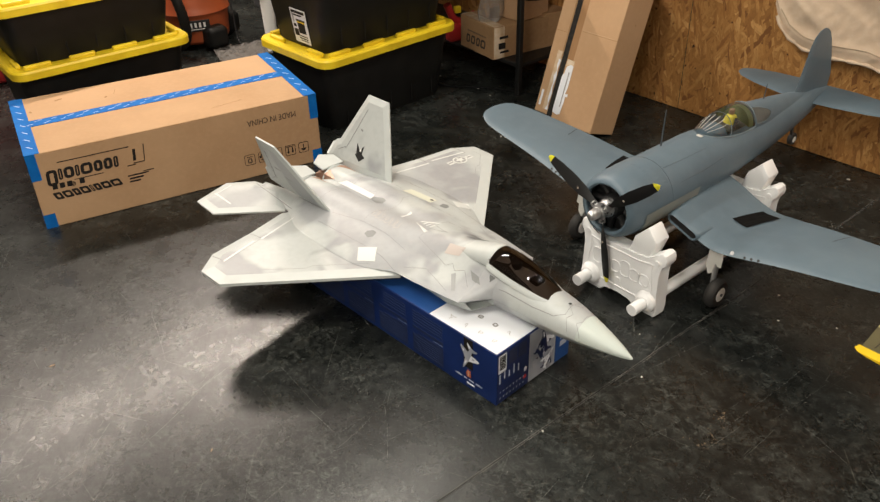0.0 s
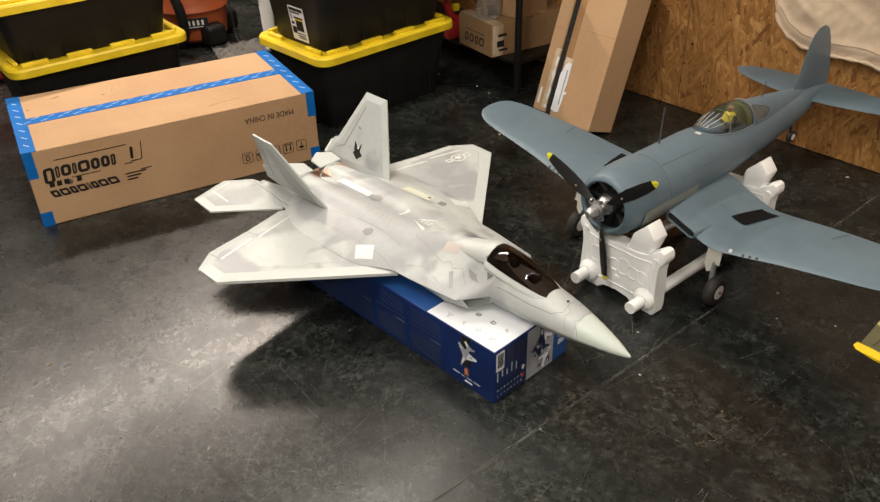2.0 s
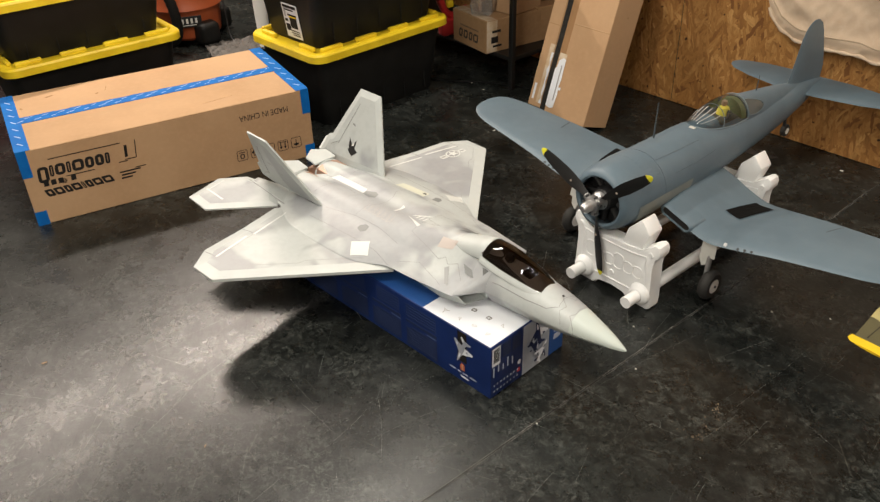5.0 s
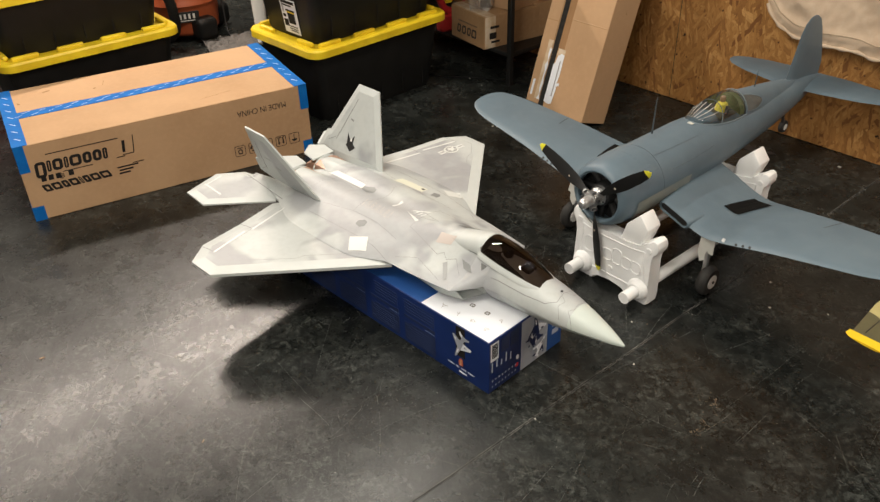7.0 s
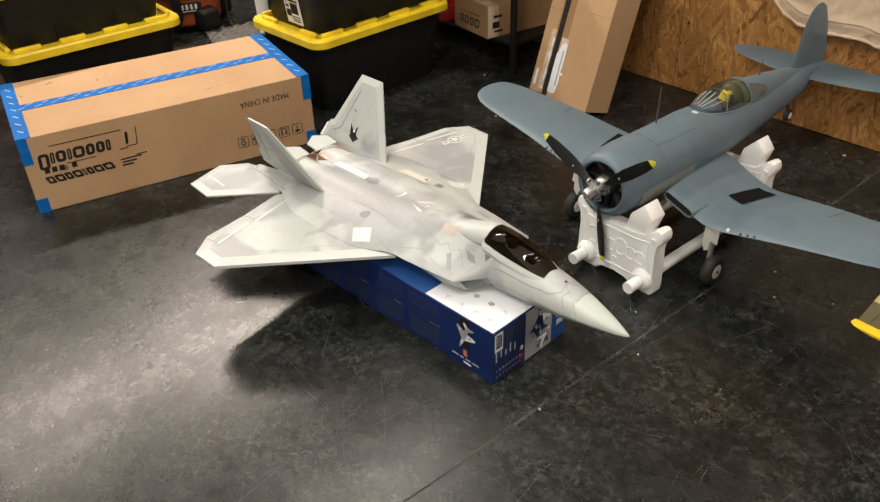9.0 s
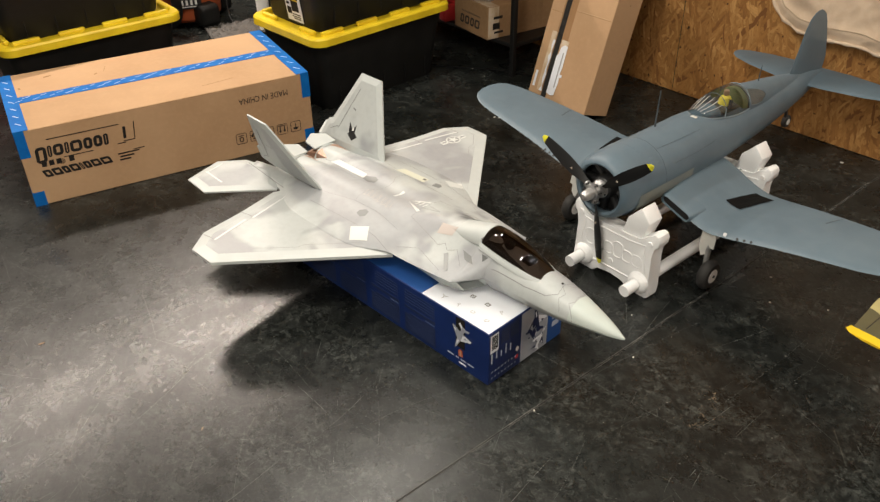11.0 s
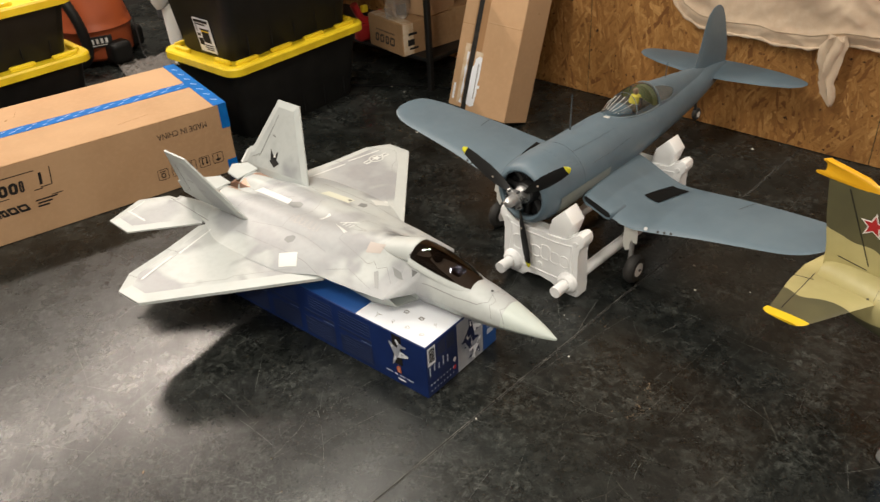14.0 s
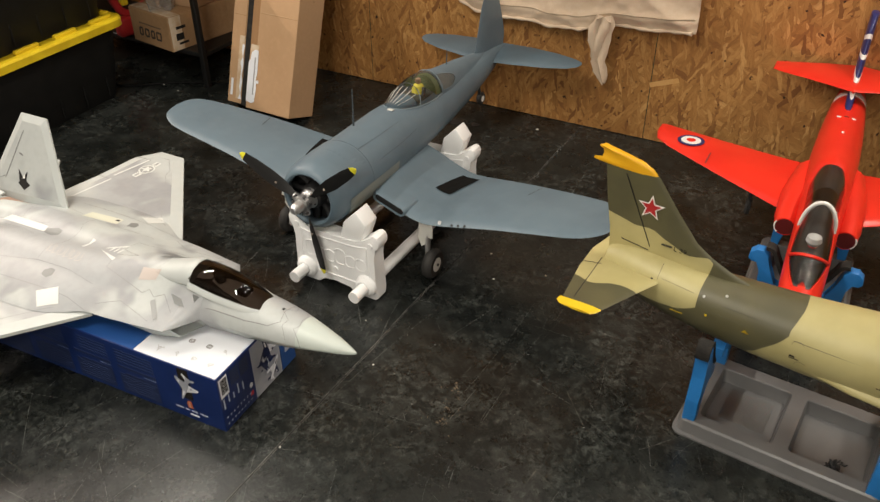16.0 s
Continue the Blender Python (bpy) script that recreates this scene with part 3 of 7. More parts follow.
# ---- boxes and totes ----
def tote(m, label, lid=True, sticker=False, H=0.335):
    """A black storage tote, tapered towards its foot, with a yellow snap-on lid."""
    t = thing("storage_tote", label, "storage tote", m, "stacked storage totes")
    L, W = 0.735, 0.475
    rings = []
    for z, g in ((0, 0.1), (0.012, 0.088), (0.6 * H, 0.045), (H - 0.035, 0.02), (H - 0.035, 0.004), (H, 0.0)):
        base = round_rect(L - g, W - g, 0.05)
        rings.append([(x, y, z) for x, y in base])
    body = part("body", loft(rings), BLACK_PLASTIC, t, smooth=True)
    for k in range(-2, 3):
        for side in (-1, 1):
            part("rib", block(0.006, 0.003, H - 0.085, (k * 0.125, side * (W / 2 - 0.034), 0.02), 0.002, 1, m=pose(0, 0, 0, 0, 0, 0)), BLACK_PLASTIC, body)
    if lid:
        base = round_rect(0.775, 0.515, 0.06, 7)
        inner = inset_poly(base, 0.012)
        well = inset_poly(base, 0.05)
        rs = [[(p[0], p[1], H - 0.024) for p in base], [(p[0], p[1], H + 0.004) for p in base], [(p[0], p[1], H + 0.012) for p in inset_poly(base, 0.006)],
              [(p.x, p.y, H + 0.013) for p in inset_poly(base, 0.03)], [(p.x, p.y, H + 0.005) for p in well]]
        lid_ob = part("lid", loft(rs), YELLOW_PLASTIC, t, "bright yellow lid", smooth=35)
        for side in (-1, 1):
            for k in (-1.5, -0.5, 0.5, 1.5):
                part("lug", block(0.11, 0.022, 0.02, (k * 0.185, side * 0.218, H + 0.008), 0.006, 2), YELLOW_PLASTIC, lid_ob)
            for k in (-0.7, 0.7):
                part("lug", block(0.022, 0.1, 0.02, (side * 0.346, k * 0.2, H + 0.008), 0.006, 2), YELLOW_PLASTIC, lid_ob)
    if sticker:
        st = part("sticker", block(0.11, 0.002, 0.15, (0, 0, 0), 0), BOX_WHITE, body, "black and white paper sticker", m=Matrix.Translation((-L / 2 + 0.04, -0.03, 0.02)) @ pose(0, 0, 0, 0, 0, -90) @ pose(0, 0, 0, 7, 0, 0))
        for sx, sz, x, z in ((0.094, 0.012, 0, 0.132), (0.07, 0.006, -0.01, 0.121), (0.05, 0.05, 0.012, 0.045), (0.062, 0.008, 0.01, 0.098), (0.03, 0.03, -0.032, 0.03), (0.02, 0.012, -0.036, 0.07), (0.055, 0.004, 0.015, 0.03), (0.06, 0.004, 0.012, 0.02), (0.05, 0.004, 0.016, 0.011)):
            part("print_line", block(sx, 0.001, sz, (x, -0.0016, z)), INK, st)
        part("print_band", block(0.054, 0.001, 0.006, (0.012, -0.0019, 0.092)), YELLOW_PLASTIC, st)
        part("print_band", block(0.012, 0.001, 0.04, (-0.04, -0.0016, 0.09)), BOX_GREY, st)
    return t


def corner_pose(x, y, yaw, sx, sy, z=0.0):
    """The pose of a thing whose nearest corner is at (x, y): its length runs along yaw, its width to the left of that."""
    return pose(x, y, z, 0, 0, yaw) @ Matrix.Translation((sx / 2, sy / 2, 0))


RIGHT_TOTE = corner_pose(-0.51, 3.29, 44, 0.775, 0.515)
LEFT_TOTE = corner_pose(-1.76, 3.2, 40, 0.775, 0.515)
tote(RIGHT_TOTE, "black plastic storage tote with yellow lid, standing on the floor")
tote(RIGHT_TOTE @ pose(0.01, 0.01, 0.341), "black storage tote with a paper sticker, stacked on another tote", sticker=True)
tote(LEFT_TOTE, "black plastic storage tote with yellow lid behind the carton")
tote(LEFT_TOTE @ pose(-0.01, 0.015, 0.341), "shallower black storage tote with yellow lid, stacked on another tote", H=0.25)


def carton_box(name, label, sx, sy, sz, m, mat, bevel=0.004):
    """A closed cardboard carton."""
    t = thing(name, label, "cardboard box", m)
    part("body", block(sx, sy, sz, (0, 0, 0), bevel, 2), mat, t)
    return t


CL, CW, CH = 1.068, 0.572, 0.29
big = carton_box("shipping_carton", "large brown cardboard shipping carton edged with blue tape", CL, CW, CH, corner_pose(-1.451, 2.574, 29.9, CL, CW), CARD)


def tape(name, sx, sy, at, parent, mat=BLUE_TAPE, sz=0.0012):
    return part(name, block(sx, sy, sz, at), mat, parent)


edge = [0.03 + 0.0028 * noise.noise(Vector((k * 0.9, 0, 2))) for k in range(61)]
part("tape_strip", slab([(-CL / 2 + CL * k / 60, -edge[k]) for k in range(61)] + [(CL / 2 - CL * k / 60, edge[60 - k] + 0.0015 * math.sin(k)) for k in range(61)], 0.0012), BLUE_TAPE, big, m=Matrix.Translation((0, 0, CH)))
for side in (-1, 1):
    tape("tape_strip", 0.05, CW + 0.002, (side * (CL / 2 - 0.024), 0, CH + 0.0004), big)
    part("tape_strip", block(0.0012, CW + 0.002, 0.06, (side * (CL / 2 + 0.0004), 0, CH - 0.06)), BLUE_TAPE, big)
    for s2 in (-1, 1):
        part("tape_strip", block(0.034, 0.0012, 0.1, (side * (CL / 2 - 0.016), s2 * (CW / 2 + 0.0004), CH - 0.1)), BLUE_TAPE, big)
        part("tape_strip", block(0.04, 0.0012, 0.055, (side * (CL / 2 - 0.019), s2 * (CW / 2 + 0.0004), 0)), BLUE_TAPE, big)
        part("tape_strip", block(0.0012, 0.05, 0.06, (side * (CL / 2 + 0.0006), s2 * (CW / 2 - 0.025), 0)), BLUE_TAPE, big)
    part("tape_strip", block(0.0012, 0.05, CH, (side * (CL / 2 + 0.0006), 0, 0)), BLUE_TAPE, big)
for k in range(34):
    x = -CL / 2 + 0.05 + k * 0.029
    part("tape_print", block(0.026 + 0.006 * math.sin(k * 1.3), 0.0026, 0.0006, (0, 0, 0)), TAPE_INK, big, m=pose(x, (0.013 if k % 2 else -0.011) + 0.003 * math.sin(k * 2.1), CH + 0.0014, 0, 0, 24 + 5 * math.sin(k * 3.7)))
for side in (-1, 1):
    for k in range(7):
        part("tape_print", block(0.03, 0.004, 0.0006, (0, 0, 0)), TAPE_INK, big, m=pose(side * (CL / 2 - 0.024), -CW / 2 + 0.06 + k * 0.072, CH + 0.0018, 0, 0, 125))
tape("flap_slit", CL * 0.99, 0.0015, (0, -0.03, CH), big, INK, 0.0006)

# thin uneven dark line along the top front edge
part("edge_line", tube([(-CL / 2 + 0.06 + 0.9 * CL * k / 40, -CW / 2 + 0.0006 + 0.0012 * noise.noise(Vector((k * 0.5, 3, 1))), CH - 0.004 + 0.002 * noise.noise(Vector((k * 0.7, 5, 1)))) for k in range(41)], [0.0012 + 0.0008 * noise.noise(Vector((k * 0.8, 1, 1))) for k in range(41)], 5), CARD_DARK, big)
for x, y, sx, sy, turn in ((-0.36, 0.2, 0.03, 0.012, 20), (-0.19, 0.13, 0.016, 0.01, 60), (-0.15, 0.17, 0.05, 0.002, 75), (-0.47, 0.12, 0.02, 0.008, 100), (0.2, -0.2, 0.1, 0.0015, 10)):
    part("worn_spot", slab([(q[0] * (1 + 0.3 * math.sin(9 * k)), q[1]) for k, q in enumerate(round_rect(sx, sy, min(sx, sy) * 0.45, 3))], 0.0004), CARD_DARK, big, m=pose(x, y, CH, 0, 0, turn))
FACE = frame_of((0, -CW / 2 - 0.0006, 0), (-1, 0, 0), (0, 0, -1))  # the print stands on its head
part("print_line", label_bm("MADE IN CHINA", 0.029, FACE @ Matrix.Translation((-0.345, -0.228, 0)) @ Matrix.Diagonal((0.92, 1.16, 1, 1))), INK, big)


def bars(parent, spec, mat, m):
    for x, y, sx, sy, lean in spec:
        bm = slab([(-sx / 2 - lean * sy / 2, -sy / 2), (sx / 2 - lean * sy / 2, -sy / 2), (sx / 2 + lean * sy / 2, sy / 2), (-sx / 2 + lean * sy / 2, sy / 2)], 0.0008)
        part("print_bar", bm, mat, parent, m=m @ Matrix.Translation((x, y, 0)))


# maker's marks as plain shapes: an outlined badge with a row of rounded blocks, and a slanted bold row
def hollow(sx, sy, r, stroke, lean):
    """A rounded hollow mark with a stroke of even width, leaning."""
    bm = bmesh.new()
    a, b = round_rect(sx, sy, r, 4), round_rect(sx - 2 * stroke, sy - 2 * stroke, max(r - stroke, 0.001), 4)
    va, vb = ([bm.verts.new((p[0] + lean * p[1], p[1], 0.0008)) for p in q] for q in (a, b))
    for k in range(len(va)):
        bm.faces.new((va[k], va[(k + 1) % len(va)], vb[(k + 1) % len(va)], vb[k]))
    return bm


x = 0.487
for k, (wide, tall) in enumerate(((0.036, 0.06), (0.014, 0.043), (0.034, 0.043), (0.014, 0.043), (0.04, 0.043), (0.03, 0.043), (0.03, 0.043), (0.016, 0.043))):
    bm = hollow(wide, tall, 0.007 if wide < 0.02 else 0.013, min(wide / 2 - 0.0012, 0.0112), 0.08)
    part("print_bar", bm, INK, big, m=FACE @ Matrix.Translation((x - wide / 2, -0.198 + (0.0085 if k == 0 else 0.0), 0)))
    x -= wide + 0.0045
bars(big, [(0.318, -0.243, 0.245, 0.003, 0), (0.172, -0.176, 0.04, 0.003, 0), (0.2, -0.17, 0.03, 0.003, 0.5), (0.148, -0.21, 0.003, 0.066, 0.12), (0.183, -0.208, 0.01, 0.045, 0.1), (0.35, -0.166, 0.1, 0.003, 0)], INK, FACE)
bars(big, [(0.468 - 0.0245 * k - (0.018 if k == 3 else 0), -0.155, 0.017, 0.02, 0.05) for k in range(4)], INK, FACE)
for k in range(3):
    part("print_bar", hollow(0.006 + 0.007 * k, 0.006 + 0.007 * k, 0.0028 + 0.0035 * k, 0.0018, 0), INK, big, m=FACE @ Matrix.Translation((0.409, -0.151, 0)))
x = 0.478
for wide in (0.026, 0.03, 0.022, 0.03, 0.01, 0.022, 0.03, 0.034):
    part("print_bar", hollow(wide, 0.029, 0.005, min(wide / 2 - 0.0012, 0.0085), -0.4), INK, big, m=FACE @ Matrix.Translation((x - wide / 2, -0.118, 0)))
    x -= wide + 0.0035
bars(big, [(0.2, -0.106, 0.04, 0.006, 0), (0.192, -0.118, 0.05, 0.006, 0), (0.184, -0.13, 0.075, 0.005, 0), (0.145, -0.137, 0.04, 0.003, 0)], INK, FACE)
# handling marks in rounded frames
for k in range(5):
    at = FACE @ Matrix.Translation((-0.235 - 0.056 * k, -0.078, 0))
    part("print_mark", hollow(0.043, 0.045, 0.007, 0.0022, 0), INK, big, m=at)
    if k == 0:
        part("print_mark", hollow(0.018, 0.02, 0.006, 0.004, 0), INK, big, m=at @ Matrix.Translation((0, 0.004, 0)))
        bars(big, [(0, -0.012, 0.022, 0.003, 0)], INK, at)
    elif k == 1:
        for a in (90, 210, 330):
            part("print_mark", slab([(-0.01, -0.003), (0.004, -0.003), (0.004, -0.007), (0.011, 0.0), (0.004, 0.007), (0.004, 0.003), (-0.01, 0.003)], 0.0008), INK, big, m=at @ pose(0.011 * math.cos(radians(a)), 0.011 * math.sin(radians(a)), 0, 0, 0, a + 90))
    elif k == 2:
        part("print_mark", slab([(-0.011, 0.014), (0.011, 0.014), (0.006, -0.001), (0.002, -0.004), (0.002, -0.013), (0.008, -0.015), (-0.008, -0.015), (-0.002, -0.013), (-0.002, -0.004), (-0.006, -0.001)], 0.0008), INK, big, m=at)
    elif k == 3:
        for q in (-0.009, 0.009):
            part("print_mark", slab([(q - 0.002, -0.011), (q + 0.002, -0.011), (q + 0.002, 0.005), (q + 0.006, 0.005), (q, 0.014), (q - 0.006, 0.005), (q - 0.002, 0.005)], 0.0008), INK, big, m=at)
        bars(big, [(0, -0.015, 0.03, 0.003, 0)], INK, at)
    else:
        part("print_mark", slab([(-0.012, 0.004), (-0.008, 0.011), (0.0, 0.015), (0.008, 0.011), (0.012, 0.004), (0.0015, 0.004), (0.0015, -0.014), (-0.0015, -0.014), (-0.0015, 0.004)], 0.0008), INK, big, m=at)

# printed retail box under the pale jet
BL, BW, BH = 0.92, 0.3, 0.17
retail = thing("retail_box", "dark blue printed retail box under the pale jet", "retail box", pose(0.129, 1.648, 0, 0, 0, 135.0) @ Matrix.Translation((BL / 2, -BW / 2, 0)))
part("body", block(BL, BW, BH, (0, 0, 0), 0.002, 2), BOX_BLUE, retail)
part("top_print", block(0.245, BW - 0.006, 0.0008, (-BL / 2 + 0.126, 0, BH)), BOX_WHITE, retail, "white printed panel")
part("top_print", block(0.62, BW - 0.006, 0.0008, (-BL / 2 + 0.56, 0, BH)), BOX_LIGHT_BLUE, retail, "bright blue printed panel")
SIDE = Matrix(((1, 0, 0, -BL / 2), (0, 0, 1, BW / 2 + 0.0002), (0, 1, 0, 0), (0, 0, 0, 1)))   # the long printed side: x from the near corner
END = frame_of((-BL / 2 - 0.0006, BW / 2, 0), (0, -1, 0), (0, 0, 1))   # the short end


def flat(name, poly, mat, m, parent=None, thick=0.0006, label=""):
    return part(name, slab(poly, thick), mat, parent or retail, label, m=m)


def quad(x0, y0, x1, y1):
    return [(x0, y0), (x1, y0), (x1, y1), (x0, y1)]


PALE_INK = material("pale_box_ink", (0.4, 0.45, 0.55), 0.4)
# the long side: a jet picture near the corner, then panels of small print
flat("picture", quad(0.084, 0.07, 0.116, 0.167), INK, SIDE)
PRINT_RUST = material("printed_rust", (0.42, 0.11, 0.05), 0.4)
flat("picture", [(-0.008, -0.011), (0.007, -0.012), (0.009, 0.004), (0.004, 0.012), (-0.006, 0.01)], PRINT_RUST, SIDE @ Matrix.Translation((0.098, 0.052, 0.0007)))
flat("picture", quad(-0.003, -0.009, 0.002, 0.008), material("printed_peach", (0.5, 0.27, 0.17), 0.4), SIDE @ Matrix.Translation((0.099, 0.052, 0.0014)))
for k in range(16):
    if k not in (4, 8, 11):
        bars(retail, [(0.052 + 0.0062 * k, 0.031, 0.0046, 0.0035 + 0.001 * (k % 3), 0.2)], PALE_INK, SIDE)
bars(retail, [(0.094, 0.018, 0.022, 0.005, 0.2), (0.08, 0.018, 0.004, 0.005, 0.2)], BOX_WHITE, SIDE)
PANEL_BLUE = material("printed_panel_blue", (0.021, 0.032, 0.085), 0.32, dark=(0.014, 0.022, 0.064), scale=160)
PRINT_PALE = material("pale_print", (0.13, 0.17, 0.26), 0.4)
PRINT_DIM = material("dim_print", (0.02, 0.033, 0.088), 0.4)
for k in range(5):
    x0 = 0.195 + 0.145 * k
    flat("print_panel", [(x0, 0.012), (x0 + 0.122, 0.012), (x0 + 0.122, 0.072), (x0 + 0.104, 0.072), (x0 + 0.1, 0.078), (x0, 0.078)], PANEL_BLUE, SIDE)
    flat("print_panel", quad(x0, 0.09, x0 + 0.122, 0.1), PANEL_BLUE, SIDE)
    for j in range(5):
        bars(retail, [(x0 + 0.061 - 0.01 * ((j * 3 + k) % 3), 0.112 + 0.0095 * j, 0.118 - 0.024 * ((j * 3 + k) % 3), 0.0045, 0)], PRINT_DIM, SIDE)
    bars(retail, [(x0 + 0.02, 0.085, 0.038, 0.0018, 0)], PRINT_PALE, SIDE)
    for j in range(7):
        bars(retail, [(x0 + 0.06, 0.019 + 0.0078 * j, 0.112 - 0.014 * ((j * 2 + k) % 3), 0.0018, 0)], PRINT_DIM, SIDE @ Matrix.Translation((0, 0, 0.0006)))
# the short end: bar code, small print, a grey picture, a bright strip
flat("bar_code", quad(0.006, 0.104, 0.036, 0.162), BOX_WHITE, END)
for k in range(9):
    bars(retail, [(0.021, 0.116 + 0.005 * k, 0.022, 0.0022 + 0.001 * (k % 2), 0)], INK, END @ Matrix.Translation((0, 0, 0.0008)))
for k in range(5):
    bars(retail, [(0.012 + 0.018 * k, 0.084 + 0.006 * (k % 2), 0.004, 0.03 - 0.006 * (k % 3), 0)], PALE_INK, END)
for k in range(2):
    flat("print_panel", quad(0.045 + 0.037 * k, 0.115, 0.076 + 0.037 * k, 0.16), PANEL_BLUE, END)
for k in range(8):
    for j in range(2):
        bars(retail, [(0.014 + 0.013 * k, 0.018 + 0.02 * j, 0.003, 0.0042, 0.4)], PALE_INK, END)
flat("print_mark", disc_poly(0.006, 12, 1.3), BOX_WHITE, END @ Matrix.Translation((0.112, 0.06, 0)))
flat("print_mark", quad(0.105, 0.028, 0.116, 0.04), material("printed_red", (0.5, 0.03, 0.04), 0.4), END)
flat("picture", quad(0.126, 0.003, 0.236, 0.167), BOX_GREY, END)


def small_jet(at, k, body, dark):
    """A printed jet in plan: hull, wings, tail and canopy, each a flat shape just above the last."""
    for i, (poly, mt) in enumerate((
            ([(-0.004, 0.014), (-0.034, -0.012), (-0.034, -0.018), (-0.004, -0.014)], body), ([(0.004, 0.014), (0.004, -0.014), (0.034, -0.018), (0.034, -0.012)], dark),
            ([(-0.003, -0.024), (-0.018, -0.036), (-0.018, -0.042), (-0.003, -0.036)], dark), ([(0.003, -0.024), (0.003, -0.036), (0.018, -0.042), (0.018, -0.036)], body),
            ([(-0.0055, -0.038), (0.0055, -0.038), (0.0065, 0.01), (0.0032, 0.034), (0.0, 0.045), (-0.0032, 0.034), (-0.0065, 0.01)], body), ([(-0.0024, 0.012), (0.0024, 0.012), (0.002, 0.025), (0.0, 0.03), (-0.002, 0.025)], dark),
            ([(-0.026, -0.013), (-0.018, -0.007), (-0.018, -0.0145)], dark), ([(0.014, -0.006), (0.022, -0.012), (0.014, -0.0145)], body))):
        flat("picture", [(x * k, y * k) for x, y in poly], mt, at @ Matrix.Translation((0, 0, 0.0004 * i)), thick=0.0003)


small_jet(SIDE @ pose(0.1, 0.108, 0.0008, 0, 0, 202), 1.05, BOX_GREY, BOX_WHITE)
small_jet(END @ pose(0.186, 0.115, 0.0008, 0, 0, 12), 1.15, BOX_NAVY, BOX_WHITE)
small_jet(END @ pose(0.168, 0.075, 0.0042, 0, 0, -150), 0.85, BOX_NAVY, BOX_GREY)
small_jet(END @ pose(0.196, 0.052, 0.0076, 0, 0, -35), 0.8, BOX_WHITE, BOX_NAVY)
flat("print_strip", quad(0.238, 0.003, 0.298, 0.167), BOX_LIGHT_BLUE, END)
for k in range(4):
    bars(retail, [(0.27, 0.06 + 0.026 * k, 0.028, 0.017, 0.1)], PALE_INK if k != 2 else YELLOW_PLASTIC, END @ Matrix.Translation((0, 0, 0.0008)))
# line icons on the white top
ICON_GREY, ICON_PALE = material("icon_grey", (0.16, 0.15, 0.14), 0.5), material("icon_pale", (0.36, 0.35, 0.33), 0.5)
for k, (x, y) in enumerate(((0.194, 0.035), (0.139, 0.088), (0.087, 0.089), (0.143, 0.038), (0.093, 0.04), (0.041, 0.091), (0.044, 0.039))):
    at, ink = pose(-BL / 2 + x, BW / 2 - y, BH + 0.0006, 0, 0, (0, 8, -6, 30, -20, 50, 12)[k]), ICON_GREY if k in (1, 2) else ICON_PALE
    if k in (1, 2):
        part("icon", hollow(0.015, 0.013, 0.003, 0.003, 0), ink, retail, m=at)
        part("icon", hollow(0.006, 0.005, 0.002, 0.0012, 0), ink, retail, m=at)
    elif k in (0, 3, 5):
        part("icon", hollow(0.008, 0.008, 0.004, 0.0014, 0), ink, retail, m=at)
        for a in (90, 210, 330)[:3 if k == 0 else 1]:
            part("icon", block(0.009, 0.0016, 0.0004, (0.007, 0, 0.0004)), ink, retail, m=at @ pose(0, 0, 0, 0, 0, a))
    else:
        part("icon", hollow(0.013, 0.007, 0.002, 0.0013, 0.3), ink, retail, m=at)
        part("icon", block(0.006, 0.0014, 0.0004, (0.002, 0.006, 0.0004)), ink, retail, m=at)

JET_LINE = material("jet_panel_line", (0.25, 0.25, 0.25), 0.6)
HINGE_GREY = material("hinge_grey", (0.22, 0.22, 0.22), 0.6)
FAINT_MARK = material("faint_grey_mark", (0.37, 0.375, 0.37), 0.5)
# ---- the pale grey jet on the printed box ----
RY = 0.215
THROAT_SHADE = material("throat_shade_grey", (0.07, 0.073, 0.076), 0.5)
COCKPIT_BROWN = material("cockpit_brown", (0.06, 0.048, 0.04), 0.6, dark=(0.03, 0.026, 0.022), scale=40)
jet = thing("model_jet", "pale grey camouflaged twin-fin model jet resting on a printed box", "model aircraft", pose(0.449, 1.58, 0.21, 0, 0, 133.9) @ Matrix.Rotation(radians(-0.7), 4, "X") @ Matrix.Translation((0, 0, -0.21)))


